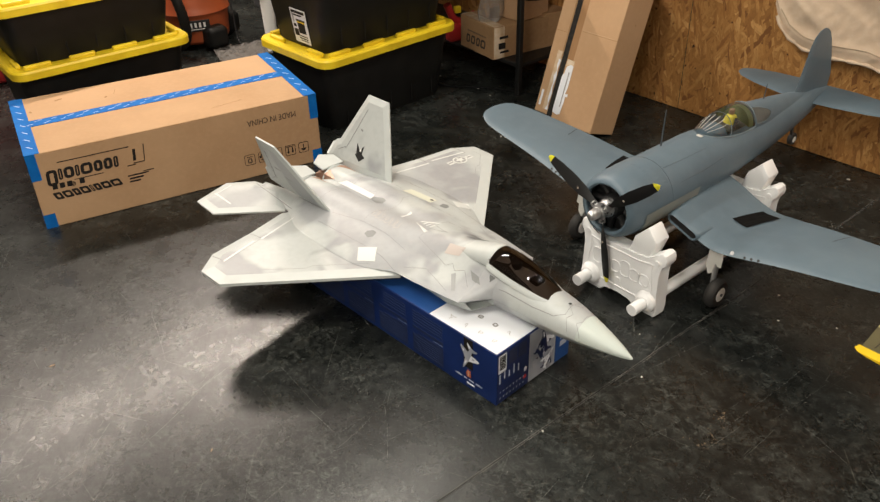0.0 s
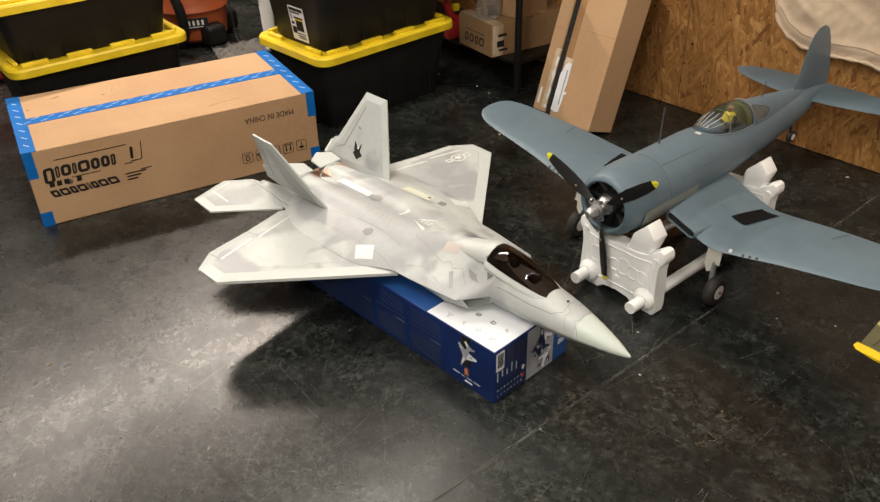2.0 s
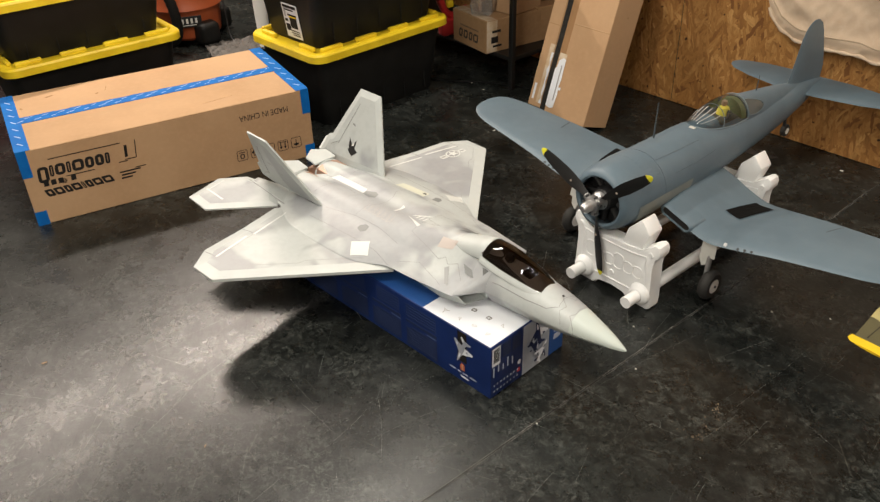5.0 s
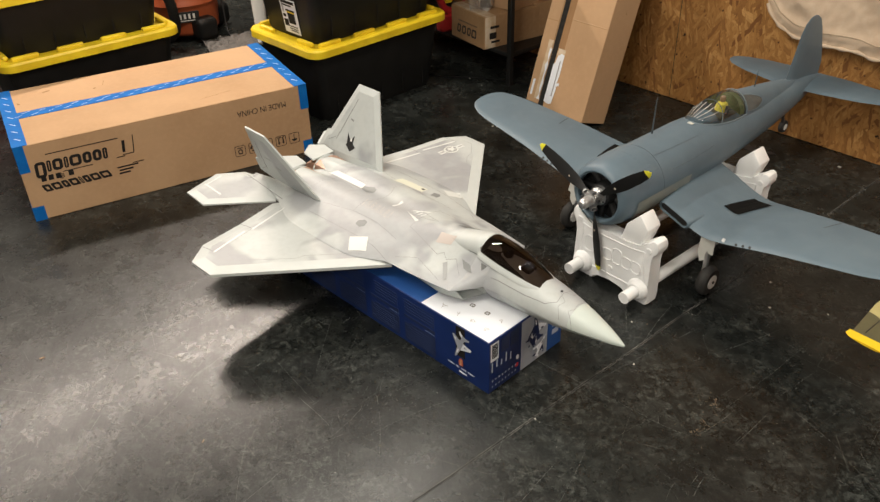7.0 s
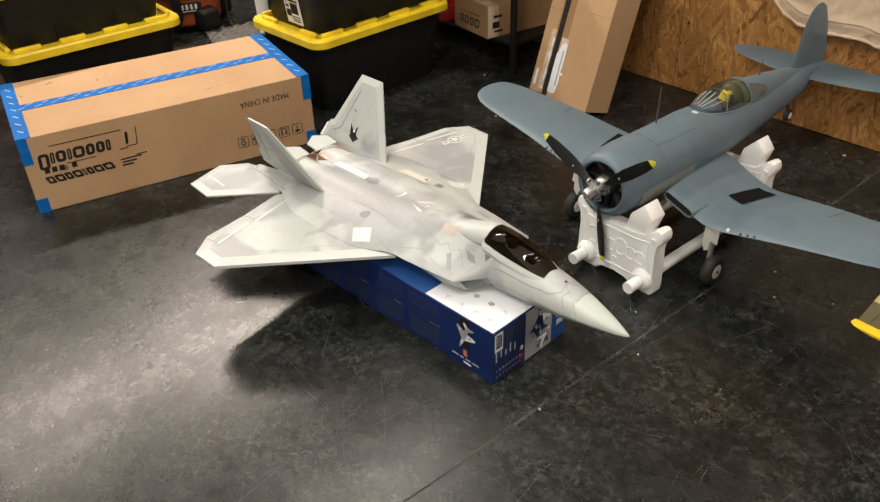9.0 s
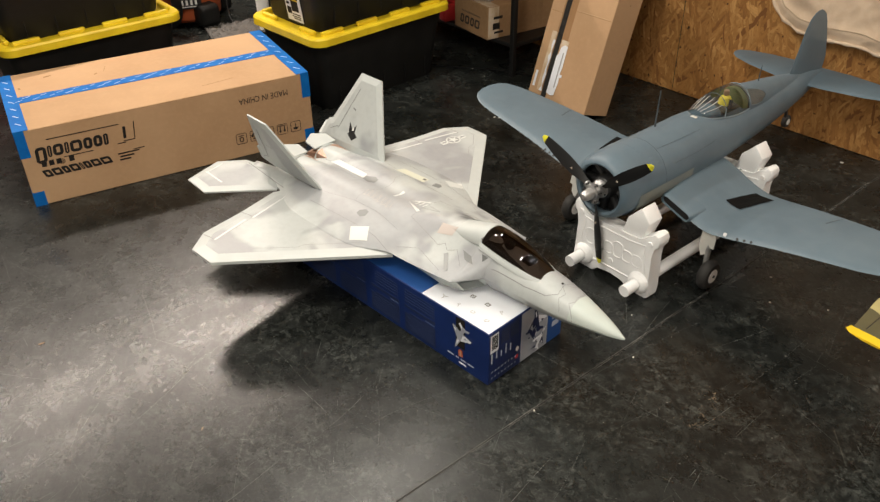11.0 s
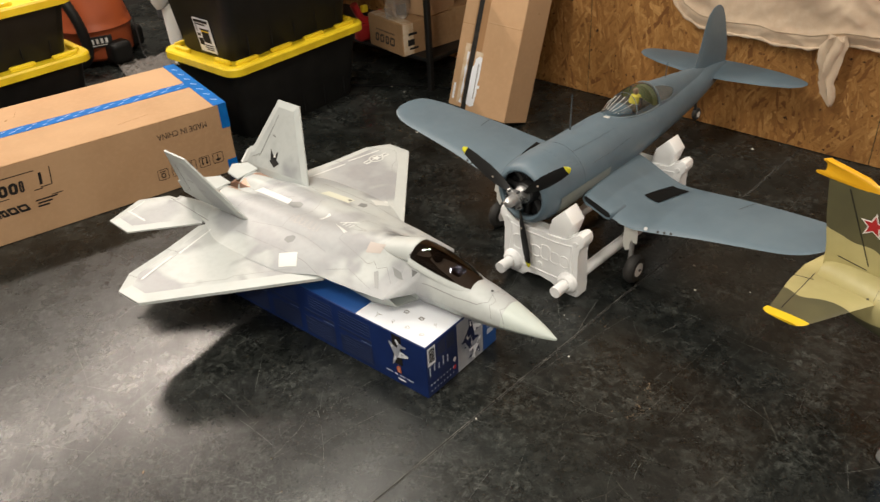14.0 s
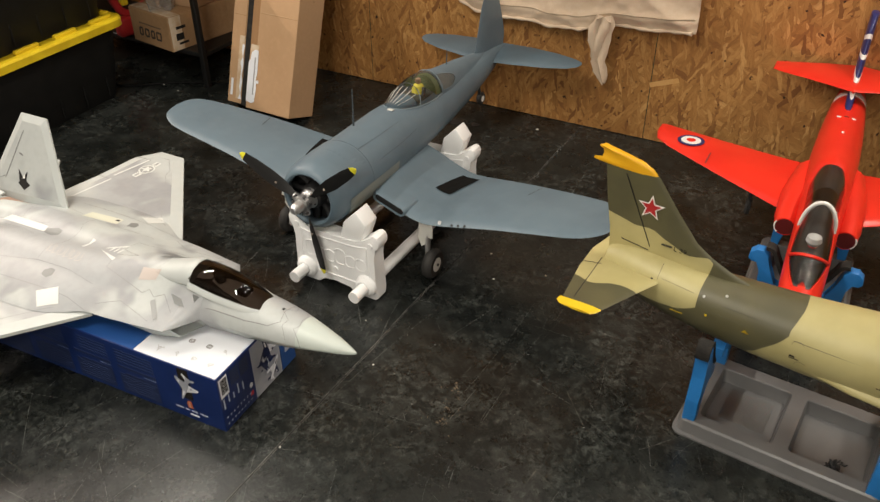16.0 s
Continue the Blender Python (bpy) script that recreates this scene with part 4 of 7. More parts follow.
JET = [  # x, half width, chine height, dome, its fullness, spine, nacelles, belly
    (0.0, 0.002, 0.215, 0.002, 2.0, 0.0, 0.0, 0.213), (0.04, 0.019, 0.216, 0.017, 2.0, 0.0, 0.0, 0.205), (0.1, 0.037, 0.218, 0.033, 2.0, 0.0, 0.0, 0.197), (0.18, 0.055, 0.221, 0.05, 2.0, 0.0, 0.0, 0.187),
    (0.26, 0.064, 0.224, 0.062, 2.0, 0.0, 0.0, 0.18), (0.34, 0.069, 0.226, 0.071, 2.0, 0.0, 0.0, 0.176), (0.39, 0.075, 0.227, 0.073, 1.9, 0.002, 0.0, 0.174), (0.4, 0.08, 0.227, 0.071, 1.9, 0.004, 0.0, 0.174), (0.444, 0.144, 0.227, 0.036, 1.5, 0.05, 0.0, 0.173), (0.455, 0.149, 0.227, 0.035, 1.5, 0.05, 0.0, 0.173), (0.52, 0.158, 0.227, 0.042, 1.6, 0.042, 0.0, 0.172),
    (0.6, 0.168, 0.227, 0.044, 1.8, 0.028, 0.002, 0.172), (0.674, 0.175, 0.227, 0.045, 2.0, 0.016, 0.004, 0.172), (0.72, 0.198, 0.226, 0.046, 2.2, 0.012, 0.006, 0.172), (0.78, 0.225, 0.226, 0.046, 2.4, 0.008, 0.008, 0.172), (0.9, 0.235, 0.226, 0.044, 2.5, 0.004, 0.01, 0.173),
    (1.05, 0.232, 0.225, 0.038, 2.5, 0.0, 0.014, 0.176), (1.12, 0.215, 0.224, 0.031, 2.4, 0.0, 0.018, 0.18), (1.18, 0.185, 0.223, 0.023, 2.2, 0.0, 0.024, 0.186), (1.23, 0.14, 0.222, 0.014, 2.0, 0.0, 0.03, 0.19), (1.262, 0.108, 0.222, 0.006, 2.0, 0.0, 0.034, 0.192)]


def jet_ring(x, w, zc, dome, full, spine, nacelle, belly):
    """A flat-bellied section with a sharp chine: a domed back, a raised spine and two low engine humps."""
    k = float(np.interp(x, [0.36, 0.46], [0.5, 1.0]))
    ring = []
    for i in range(49):
        y = w * math.cos(math.pi * i / 48)
        u = min(abs(y) / w, 1.0)
        z = zc + dome * (1 - u ** full) ** k + spine * math.exp(-(y / 0.058) ** 2) * (1 - u ** 4) + nacelle * math.exp(-((abs(y) - 0.058) / 0.04) ** 4) * (1 - u ** 6)
        ring.append((x, y, z))
    wb = min(w, float(np.interp(x, [0.38, 0.4, 0.5, 0.6], [0.19, 0.068, 0.068, 0.19])))   # narrow between the intakes
    under = [(-0.97, 0.004 / max(zc - belly, 0.004)), (-0.82, 0.45), (-0.62, 0.85), (-0.45, 1.0), (0.0, 1.0), (0.45, 1.0), (0.62, 0.85), (0.82, 0.45), (0.97, 0.004 / max(zc - belly, 0.004))]
    return ring + [(x, wb * a, zc - (zc - belly) * min(b, 1.0)) for a, b in under]


rings = [jet_ring(*row) for row in fine(JET, 4)]
cut = 10
part("fuselage", loft(rings[cut:]), [RAPTOR, RAPTOR_RIM], jet, smooth=35)
part("nose_cone", loft(rings[:cut + 1]), NOSE_GREY, jet, "smooth greenish grey nose", smooth=50)
HALF_WING = [(0.66, 0.165), (0.985, 0.546), (1.08, 0.549), (1.134, 0.482), (1.155, 0.343), (1.187, 0.205), (1.15, 0.14), (0.8, 0.12)]
HALF_TAIL = [(1.19, 0.19), (1.34, 0.362), (1.45, 0.357), (1.49, 0.225), (1.43, 0.15), (1.3, 0.12)]
for s in (1, -1):
    w = part("wing", plate([(x, s * y) for x, y in HALF_WING], 0.02, 0.009, 0.034, m=Matrix.Translation((0, 0, RY))), [RAPTOR, RAPTOR_RIM], jet)
    tail_ob = part("tailplane", plate([(x, s * y) for x, y in HALF_TAIL], 0.016, 0.005, 0.026, m=Matrix.Translation((0, 0, RY + 0.004))), [RAPTOR, RAPTOR_RIM], jet)
    part("hinge_line", block(0.222, 0.0022, 0.0006, (0.111, 0, 0)), HINGE_GREY, tail_ob, m=pose(1.176, s * 0.174, RY + 0.0122, 0, 0, s * -3.5))
    part("tail_boom", plate([(x, s * y) for x, y in ((1.1, 0.09), (1.13, 0.2), (1.175, 0.18), (1.392, 0.165), (1.402, 0.125), (1.25, 0.09))], 0.018, 0.006, 0.012, m=Matrix.Translation((0, 0, RY + 0.001))), [RAPTOR, RAPTOR_RIM], jet)
    fin_m = frame_of((1.03, s * 0.12, 0.245), (1, 0, 0), (0, s * 0.102, 0.228))
    fin = part("fin", plate([(0, 0), (0.112, 0.248), (0.213, 0.248), (0.298, 0.072), (0.318, 0.064), (0.344, -0.002), (0.28, -0.014)], 0.016, 0.005, 0.022, m=fin_m), [RAPTOR, RAPTOR_RIM], jet)
    for side in (0.0084, -0.009):
        badge_mat = BLACK_PAINT if s < 0 else HINGE_GREY
        part("hinge_line", block(0.0016, 0.165, 0.0006), HINGE_GREY, fin, m=fin_m @ pose(0.223, 0.125, side, 0, 0, 22))
        part("hinge_line", block(0.0016, 0.04, 0.0006), HINGE_GREY, fin, m=fin_m @ pose(0.274, 0.045, side, 0, 0, 62))
        if s < 0:
            part("fin_badge", slab([(-0.026, 0), (-0.003, -0.019), (0.023, -0.002), (0.005, 0.016)], 0.0006), badge_mat, fin, m=fin_m @ pose(0.178, 0.046, side))
            part("fin_badge", slab([(-0.011, 0.005), (-0.014, 0.034), (0.002, 0.012), (0.022, 0.034), (0.017, 0.002)], 0.0006), badge_mat, fin, m=fin_m @ pose(0.18, 0.05, side))
            part("fin_badge", slab([(-0.006, 0.012), (-0.004, 0.024), (0.004, 0.01)], 0.0006), WHITE_PAINT, fin, m=fin_m @ pose(0.18, 0.05, side + 0.0008 * (1 if side > 0 else -1)))
            part("fin_badge", slab([(-0.007, -0.003), (0.007, 0.001), (0.007, 0.006), (-0.007, 0.003)], 0.0006), HINGE_GREY, fin, m=fin_m @ pose(0.196, 0.128, side))
        else:
            for k in range(4):
                part("fin_badge", block(0.012, 0.006, 0.0006), FAINT_MARK, fin, m=fin_m @ pose(0.196 - 0.017 * k, 0.125 - 0.033 * (k // 2), side, 0, 0, 12))
    # a raked intake mouth, its throat's shade put in as a dark grey plate
    front = [Vector(p) for p in ((0.396, 0.064, 0.2235), (0.442, 0.136, 0.2235), (0.437, 0.112, 0.185), (0.409, 0.05, 0.186))]
    mid = sum(front, Vector()) / 4
    inner = [mid + (p - mid) * 0.88 for p in front]
    deep = [p + Vector((0.05, -0.004, 0)) for p in inner]
    cheek = [[(x, s * y, z) for x, y, z in row] for row in ([(0.64, 0.06, 0.226), (0.64, 0.158, 0.224), (0.64, 0.105, 0.174), (0.64, 0.07, 0.174)], [(0.5, 0.055, 0.225), (0.51, 0.15, 0.225), (0.51, 0.126, 0.178), (0.5, 0.05, 0.176)], front, inner, deep)]
    part("intake", loft(cheek), RAPTOR_RIM, jet)
    hole = bmesh.new()
    hole.faces.new([hole.verts.new((p.x - 0.004, s * p.y, p.z)) for p in deep])
    part("intake_mouth", hole, THROAT_SHADE, jet)
    # nozzle: a burnt ramp under a pale notched paddle
    noz = [[(x, s * (0.057 + hw * a), z + hh * b) for a, b in ((-1, 0.3), (-0.9, 0.75), (-0.5, 1), (0.5, 1), (0.9, 0.75), (1, 0.3), (1, -0.6), (0.8, -1), (-0.8, -1), (-1, -0.6))] for x, z, hw, hh in ((1.19, 0.226, 0.046, 0.032), (1.25, 0.226, 0.048, 0.034), (1.28, 0.224, 0.045, 0.026), (1.315, 0.22, 0.041, 0.014))]
    part("nozzle", loft(noz), BROWN_METAL, jet, "burnt-metal exhaust nozzle", smooth=30)
    part("nozzle_ring", tube([(1.256, s * (0.057 + 0.049 * math.cos(a)), 0.226 + 0.036 * math.sin(a)) for a in (math.pi * k / 14 for k in range(15))], 0.004, 6), RAPTOR_RIM, jet, smooth=True)
    paddle = slab([(0.0, -0.043), (0.052, -0.043), (0.082, 0.0), (0.052, 0.043), (0.0, 0.043)], 0.007)
    bmesh.ops.bevel(paddle, geom=paddle.edges[:], offset=0.0015, segments=1, affect="EDGES")
    part("nozzle_petal", paddle, RAPTOR_RIM, jet, "pale nozzle paddle", m=Matrix.Translation((1.262, s * 0.057, 0.258)) @ Matrix.Rotation(radians(-9), 4, "Y"))

# canopy over its cockpit
def canopy_rings(rows):
    return [[(x, w * math.cos(a), z0 + h * math.sin(a)) for a in (math.pi * k / 16 for k in range(17))] for x, w, z0, h in rows]


CAN = [(0.228, 0.02, 0.268, 0.003), (0.236, 0.027, 0.27, 0.007), (0.256, 0.034, 0.277, 0.013), (0.3, 0.0415, 0.285, 0.03), (0.36, 0.0455, 0.293, 0.039), (0.41, 0.0455, 0.3, 0.036), (0.44, 0.0435, 0.304, 0.031)]
tub = [[(p[0], p[1] * 0.95, p[2] - 0.004 - max(0.0, (p[2] - r[0][2])) * 0.8) for p in r] for r in canopy_rings(fine(CAN, 3))]
part("cockpit", loft(tub), COCKPIT_BROWN, jet, smooth=True)
figure = lathe([(0.001, 0.298), (0.011, 0.3), (0.015, 0.309), (0.011, 0.319), (0.001, 0.323)], 14)
part("figure_head", figure, COCKPIT_BROWN, jet, "dark helmet of a small figure", smooth=True, m=Matrix.Translation((0.375, 0, 0)))
part("instrument_hood", block(0.03, 0.034, 0.02, (0.305, 0, 0.282), 0.006), COCKPIT_BROWN, jet)
for s in (1, -1):
    part("canopy_rim", loft([[(x, s * (w - 0.0025), z0 + 0.004), (x, s * (w + 0.0025), z0 + 0.001), (x, s * (w + 0.008), z0 - 0.012), (x, s * (w - 0.004), z0 - 0.014)] for x, w, z0, h in fine(CAN, 4)]), RAPTOR_RIM, jet, smooth=True)
part("canopy_rim", loft([[(0.2175, y, 0.2635), (0.2295, y * 0.9, 0.2725), (0.2325, y * 0.9, 0.2705), (0.23, y, 0.258)] for y in (-0.025, -0.012, 0.0, 0.012, 0.025)]), RAPTOR_RIM, jet, smooth=True)
part("canopy", loft(canopy_rings(fine(CAN, 4)), closed=False), SMOKED, jet, "smoked brown canopy", smooth=True)
frame_rows = [(0.434, 0.0455, 0.296, 0.042), (0.452, 0.0455, 0.296, 0.041), (0.485, 0.043, 0.29, 0.036), (0.54, 0.04, 0.281, 0.027), (0.6, 0.034, 0.272, 0.018)]
part("canopy_fairing", loft([r + [(r[0][0], -0.02, 0.26), (r[0][0], 0.02, 0.26)] for r in canopy_rings(fine(frame_rows, 3))]), RAPTOR_RIM, jet, smooth=40)


# panels, marks and lines laid over the back and wings
from mathutils.bvhtree import BVHTree

back = bmesh.new()
for o in jet.children:
    if o.name.split(".")[0] in ("fuselage", "wing", "nose_cone", "tailplane", "canopy_fairing"):
        back.from_mesh(o.data)
skin = BVHTree.FromBMesh(back)
back.free()


def lay(name, poly, mat, lift=0.0008, cuts=3):
    """A thin patch with this outline in plan, laid on the jet's back."""
    b = bmesh.new()
    b.faces.new([b.verts.new((x, y, 0)) for x, y in ccw(poly)])
    bmesh.ops.triangulate(b, faces=b.faces[:])
    if cuts:
        bmesh.ops.subdivide_edges(b, edges=b.edges[:], cuts=cuts, use_grid_fill=True)
    for v in b.verts:
        hit = skin.ray_cast(Vector((v.co.x, v.co.y, 0.6)), Vector((0, 0, -1)))[0]
        v.co.z = (hit.z if hit else RY) + lift
    return part(name, b, mat, jet)


def lay_line(pts, width=0.0014, mat=JET_LINE, lift=0.0006, name="panel_line"):
    b = bmesh.new()
    rows = []
    full = []
    for a, c in zip(pts, pts[1:]):
        full += [Vector(a).lerp(Vector(c), k / 10) for k in range(10)]
    full.append(Vector(pts[-1]))
    for i, p in enumerate(full):
        d = (full[min(i + 1, len(full) - 1)] - full[max(i - 1, 0)]).normalized()
        s = Vector((-d.y, d.x)) * width / 2
        row = []
        for q in (p - s, p + s):
            hit = skin.ray_cast(Vector((q.x, q.y, 0.6)), Vector((0, 0, -1)))[0]
            row.append(b.verts.new((q.x, q.y, (hit.z if hit else RY) + lift)))
        rows.append(row)
    for u, v in zip(rows, rows[1:]):
        b.faces.new((u[0], v[0], v[1], u[1]))
    return part(name, b, mat, jet)


HINGE_DARK = material("dark_grey_mark", (0.11, 0.115, 0.115), 0.5)
GREY_PATCH = material("grey_patch", (0.2, 0.21, 0.21), 0.45)
MID_PATCH = material("mid_grey_patch", (0.29, 0.3, 0.3), 0.45)
CREAM_PATCH = material("cream_patch", (0.6, 0.61, 0.51), 0.45)
PINK_PATCH = material("beige_patch", (0.45, 0.4, 0.37), 0.45)
JET_WHITE = material("jet_white_paint", (0.62, 0.64, 0.62), 0.45)
for s in (1, -1):
    # trailing-edge stripes, control-surface gaps and the outline inside the rim
    lay_line([(1.094, s * 0.339), (1.127, s * 0.202)], 0.007, JET_WHITE, 0.0008, "wing_stripe")
    lay_line([(1.069, s * 0.482), (1.101, s * 0.36)], 0.007, JET_WHITE, 0.0008, "wing_stripe")
    lay_line([(1.152, s * 0.344), (1.094, s * 0.336)], 0.0024, HINGE_GREY, 0.0007)
    lay_line([(1.126, s * 0.488), (1.063, s * 0.481)], 0.0024, HINGE_GREY, 0.0007)
    lay_line([(1.063, s * 0.483), (1.13, s * 0.2)], 0.0016, MID_PATCH, 0.0003)
    lay_line([(1.035, s * 0.51), (1.014, s * 0.511), (0.962, s * 0.456), (0.956, s * 0.43), (0.871, s * 0.337), (0.865, s * 0.312), (0.786, s * 0.224), (0.748, s * 0.2)], 0.0018, MID_PATCH, 0.0003)
    lay_line([(1.448, s * 0.292), (1.345, s * 0.294)], 0.006, JET_WHITE, 0.0008, "tail_stripe")
    lay_line([(1.436, s * 0.298), (1.455, s * 0.225)], 0.005, JET_WHITE, 0.0008, "tail_stripe")
    lay("marking", [(0.48, s * 0.128), (0.49, s * 0.132), (0.526, s * 0.096), (0.517, s * 0.087)], MID_PATCH, 0.0014, 6)
    lay("marking", [(0.483, s * 0.064), (0.451, s * 0.066), (0.431, s * 0.082), (0.463, s * 0.08)], GREY_PATCH, 0.0022, 7)
    lay("marking", [(0.424, s * 0.053), (0.403, s * 0.052), (0.411, s * 0.066)], HINGE_DARK, 0.0016, 5)
    lay_line([(1.03, s * 0.176), (0.917, s * 0.173), (0.807, s * 0.168), (0.732, s * 0.165), (0.675, s * 0.172)], 0.0014)
    lay_line([(1.02, s * 0.125), (0.9, s * 0.103), (0.8, s * 0.1), (0.7, s * 0.11)], 0.001)
    lay_line([(0.698, s * 0.058), (0.701, s * 0.011), (0.64, 0.0)], 0.0012)
    lay_line([(0.698, s * 0.058), (0.56, s * 0.085), (0.545, s * 0.072), (0.525, s * 0.084), (0.5, s * 0.07), (0.46, s * 0.1)], 0.0012)
    lay_line([(0.66, s * 0.15), (0.6, s * 0.12), (0.55, s * 0.13), (0.5, s * 0.14)], 0.001)
    lay_line([(0.38, s * 0.063), (0.27, s * 0.056), (0.21, s * 0.047), (0.185, s * 0.03), (0.19, 0.0)], 0.0012)
    lay_line([(0.163, s * 0.05), (0.178, s * 0.035), (0.17, s * 0.018), (0.2, 0.0)], 0.001)
    lay_line([(0.143, 0.0), (0.14, s * 0.018), (0.15, s * 0.03), (0.126, s * 0.045)], 0.0014, MID_PATCH)
    lay_line([(0.9, s * 0.1), (0.9, s * 0.06), (0.88, s * 0.03), (0.88, 0)], 0.001)
    lay_line([(1.16, s * 0.1), (1.12, s * 0.1), (1.1, s * 0.03), (1.12, 0.0)], 0.001)
    lay_line([(1.2, s * 0.012), (1.06, s * 0.012), (0.99, s * 0.03)], 0.001)
lay("marking", [(0.85, 0.137), (0.853, 0.123), (0.838, 0.111), (0.823, 0.113), (0.818, 0.13), (0.829, 0.142)], GREY_PATCH)
lay("marking", [(0.806, -0.12), (0.815, -0.145), (0.798, -0.152), (0.785, -0.142), (0.783, -0.125)], GREY_PATCH)
lay("marking", [(0.822, 0.182), (0.774, 0.152), (0.742, 0.188), (0.788, 0.216)], JET_WHITE)
lay("marking", [(0.826, -0.194), (0.796, -0.237), (0.762, -0.213), (0.78, -0.172)], JET_WHITE)
lay("marking", [(0.96, -0.105), (0.955, -0.139), (0.844, -0.146), (0.837, -0.113)], CREAM_PATCH)
lay("marking", [(0.857, -0.128), (0.857, -0.137), (0.845, -0.137), (0.845, -0.128)], BLACK_PAINT, 0.0014)
lay("marking", [(0.982, 0.007), (0.985, -0.009), (0.951, -0.02), (0.932, -0.015), (0.93, 0.003), (0.945, 0.015)], GREY_PATCH, 0.0012)
lay("marking", [(1.17, -0.009), (1.14, -0.024), (0.99, -0.017), (0.985, 0.004)], JET_WHITE)
lay("marking", [(0.822, 0.022), (0.816, 0.002), (0.82, -0.019), (0.807, -0.014), (0.81, 0.004), (0.811, 0.021)], JET_WHITE)
lay("marking", [(0.577, -0.012), (0.564, -0.032), (0.51, -0.034), (0.535, -0.019)], GREY_PATCH, 0.0016, 6)
lay("marking", [(0.762, 0.012), (0.695, 0.027), (0.699, 0.037)], JET_WHITE)
lay("marking", [(0.755, 0.004), (0.75, -0.003), (0.697, -0.03), (0.702, -0.022)], JET_WHITE)
for k in range(3):
    lay("marking", [(0.738 - 0.014 * k, 0.008), (0.733 - 0.014 * k, 0.008), (0.729 - 0.014 * k, -0.01), (0.734 - 0.014 * k, -0.01)], JET_WHITE)
lay("marking", [(0.59, 0.061), (0.596, 0.031), (0.538, 0.027), (0.542, 0.05)], PINK_PATCH)
lay("marking", [(0.6, -0.04), (0.6, -0.066), (0.54, -0.066), (0.55, -0.045)], GREY_PATCH)
lay("marking", [(0.2, -0.006), (0.194, -0.006), (0.194, 0.001), (0.2, 0.001)], BLACK_PAINT)
for k in range(6):
    lay_line([(0.9 - 0.02 * k, 0.045), (0.893 - 0.02 * k, 0.075), (0.88 - 0.02 * k, 0.07), (0.887 - 0.02 * k, 0.042)], 0.0012, PINK_PATCH)
# insignia on one wing: ring, bars and star
INS = Matrix.Translation((1.034, -0.431, 0)) @ Matrix.Rotation(radians(-8), 4, "Z")


def insignia(poly, mat, lift):
    lay("insignia", [tuple((INS @ Vector((x, y, 0)))[:2]) for x, y in poly], mat, lift, 0)


insignia(disc_poly(0.026, 24), JET_WHITE, 0.0008)
insignia(disc_poly(0.021, 24), MID_PATCH, 0.0014)
insignia(star_poly(0.021), JET_WHITE, 0.002)
for q in (-1, 1):
    insignia([(0.011, q * 0.027), (-0.011, q * 0.027), (-0.011, q * 0.05), (0.011, q * 0.05)], JET_WHITE, 0.0008)
    insignia([(0.004, q * 0.03), (-0.004, q * 0.03), (-0.004, q * 0.047), (0.004, q * 0.047)], MID_PATCH, 0.0014)

# ---- the blue propeller plane on its foam stand ----
CZ = 0.298
LIME_TIP = material("lime_yellow_paint", (0.66, 0.62, 0.03), 0.4)
MATT_BLACK = material("matt_black", (0.006, 0.006, 0.006), 0.8, spec=0.1)
BLADE_BLACK = material("blade_black", (0.011, 0.011, 0.011), 0.5, spec=0.25)
blue = thing("model_plane", "grey-blue gull-winged propeller model plane on a white foam stand", "model aircraft", pose(0.452, 2.145, 0.298, 0, 0, 41.5) @ Matrix.Rotation(radians(-0.2), 4, "X") @ Matrix.Translation((0, 0, -0.298)))
HULL = [(0.1, CZ, 0.095, 0.095, 0.095), (0.13, CZ, 0.105, 0.105, 0.105), (0.22, CZ, 0.106, 0.1, 0.104), (0.36, CZ, 0.105, 0.1, 0.102), (0.47, CZ, 0.101, 0.101, 0.097), (0.55, CZ, 0.097, 0.092, 0.093), (0.64, CZ, 0.091, 0.088, 0.087),
        (0.8, 0.302, 0.078, 0.083, 0.082), (1.0, 0.308, 0.057, 0.06, 0.068), (1.18, 0.314, 0.031, 0.038, 0.046), (1.3, 0.318, 0.007, 0.012, 0.014)]
part("fuselage", loft([ring_x(*r[:5], n=36) for r in fine(HULL, 5)]), SEA_BLUE, blue, smooth=50)
cowl = [(0.074, 0.022), (0.08, 0.018), (0.088, 0.021), (0.096, 0.034), (0.102, 0.06), (0.104, 0.085), (0.105, 0.14), (0.1045, 0.192), (0.1, 0.193), (0.1, 0.08), (0.08, 0.05), (0.073, 0.03), (0.074, 0.022)]
ob = part("cowling", lathe(cowl, 40, "x", caps=False), SEA_BLUE, blue, smooth=40, m=Matrix.Translation((0, 0, CZ)))
part("cowl_shadow_disc", lathe([(0.099, 0.09), (0.099, 0.095)], 32, "x"), BLACK_PAINT, blue, m=Matrix.Translation((0, 0, CZ)))
def flank(x, a, out=0.0012):
    w, t, b = (float(np.interp(x, [h[0] for h in HULL], [h[k] for h in HULL])) for k in (2, 3, 4))
    if x < 0.19:
        w, t, b = max(w, 0.1055), max(t, 0.1055), max(b, 0.1055)
    return (x, (w + out) * math.cos(a), CZ + ((b if math.sin(a) < 0 else t) + out) * math.sin(a))


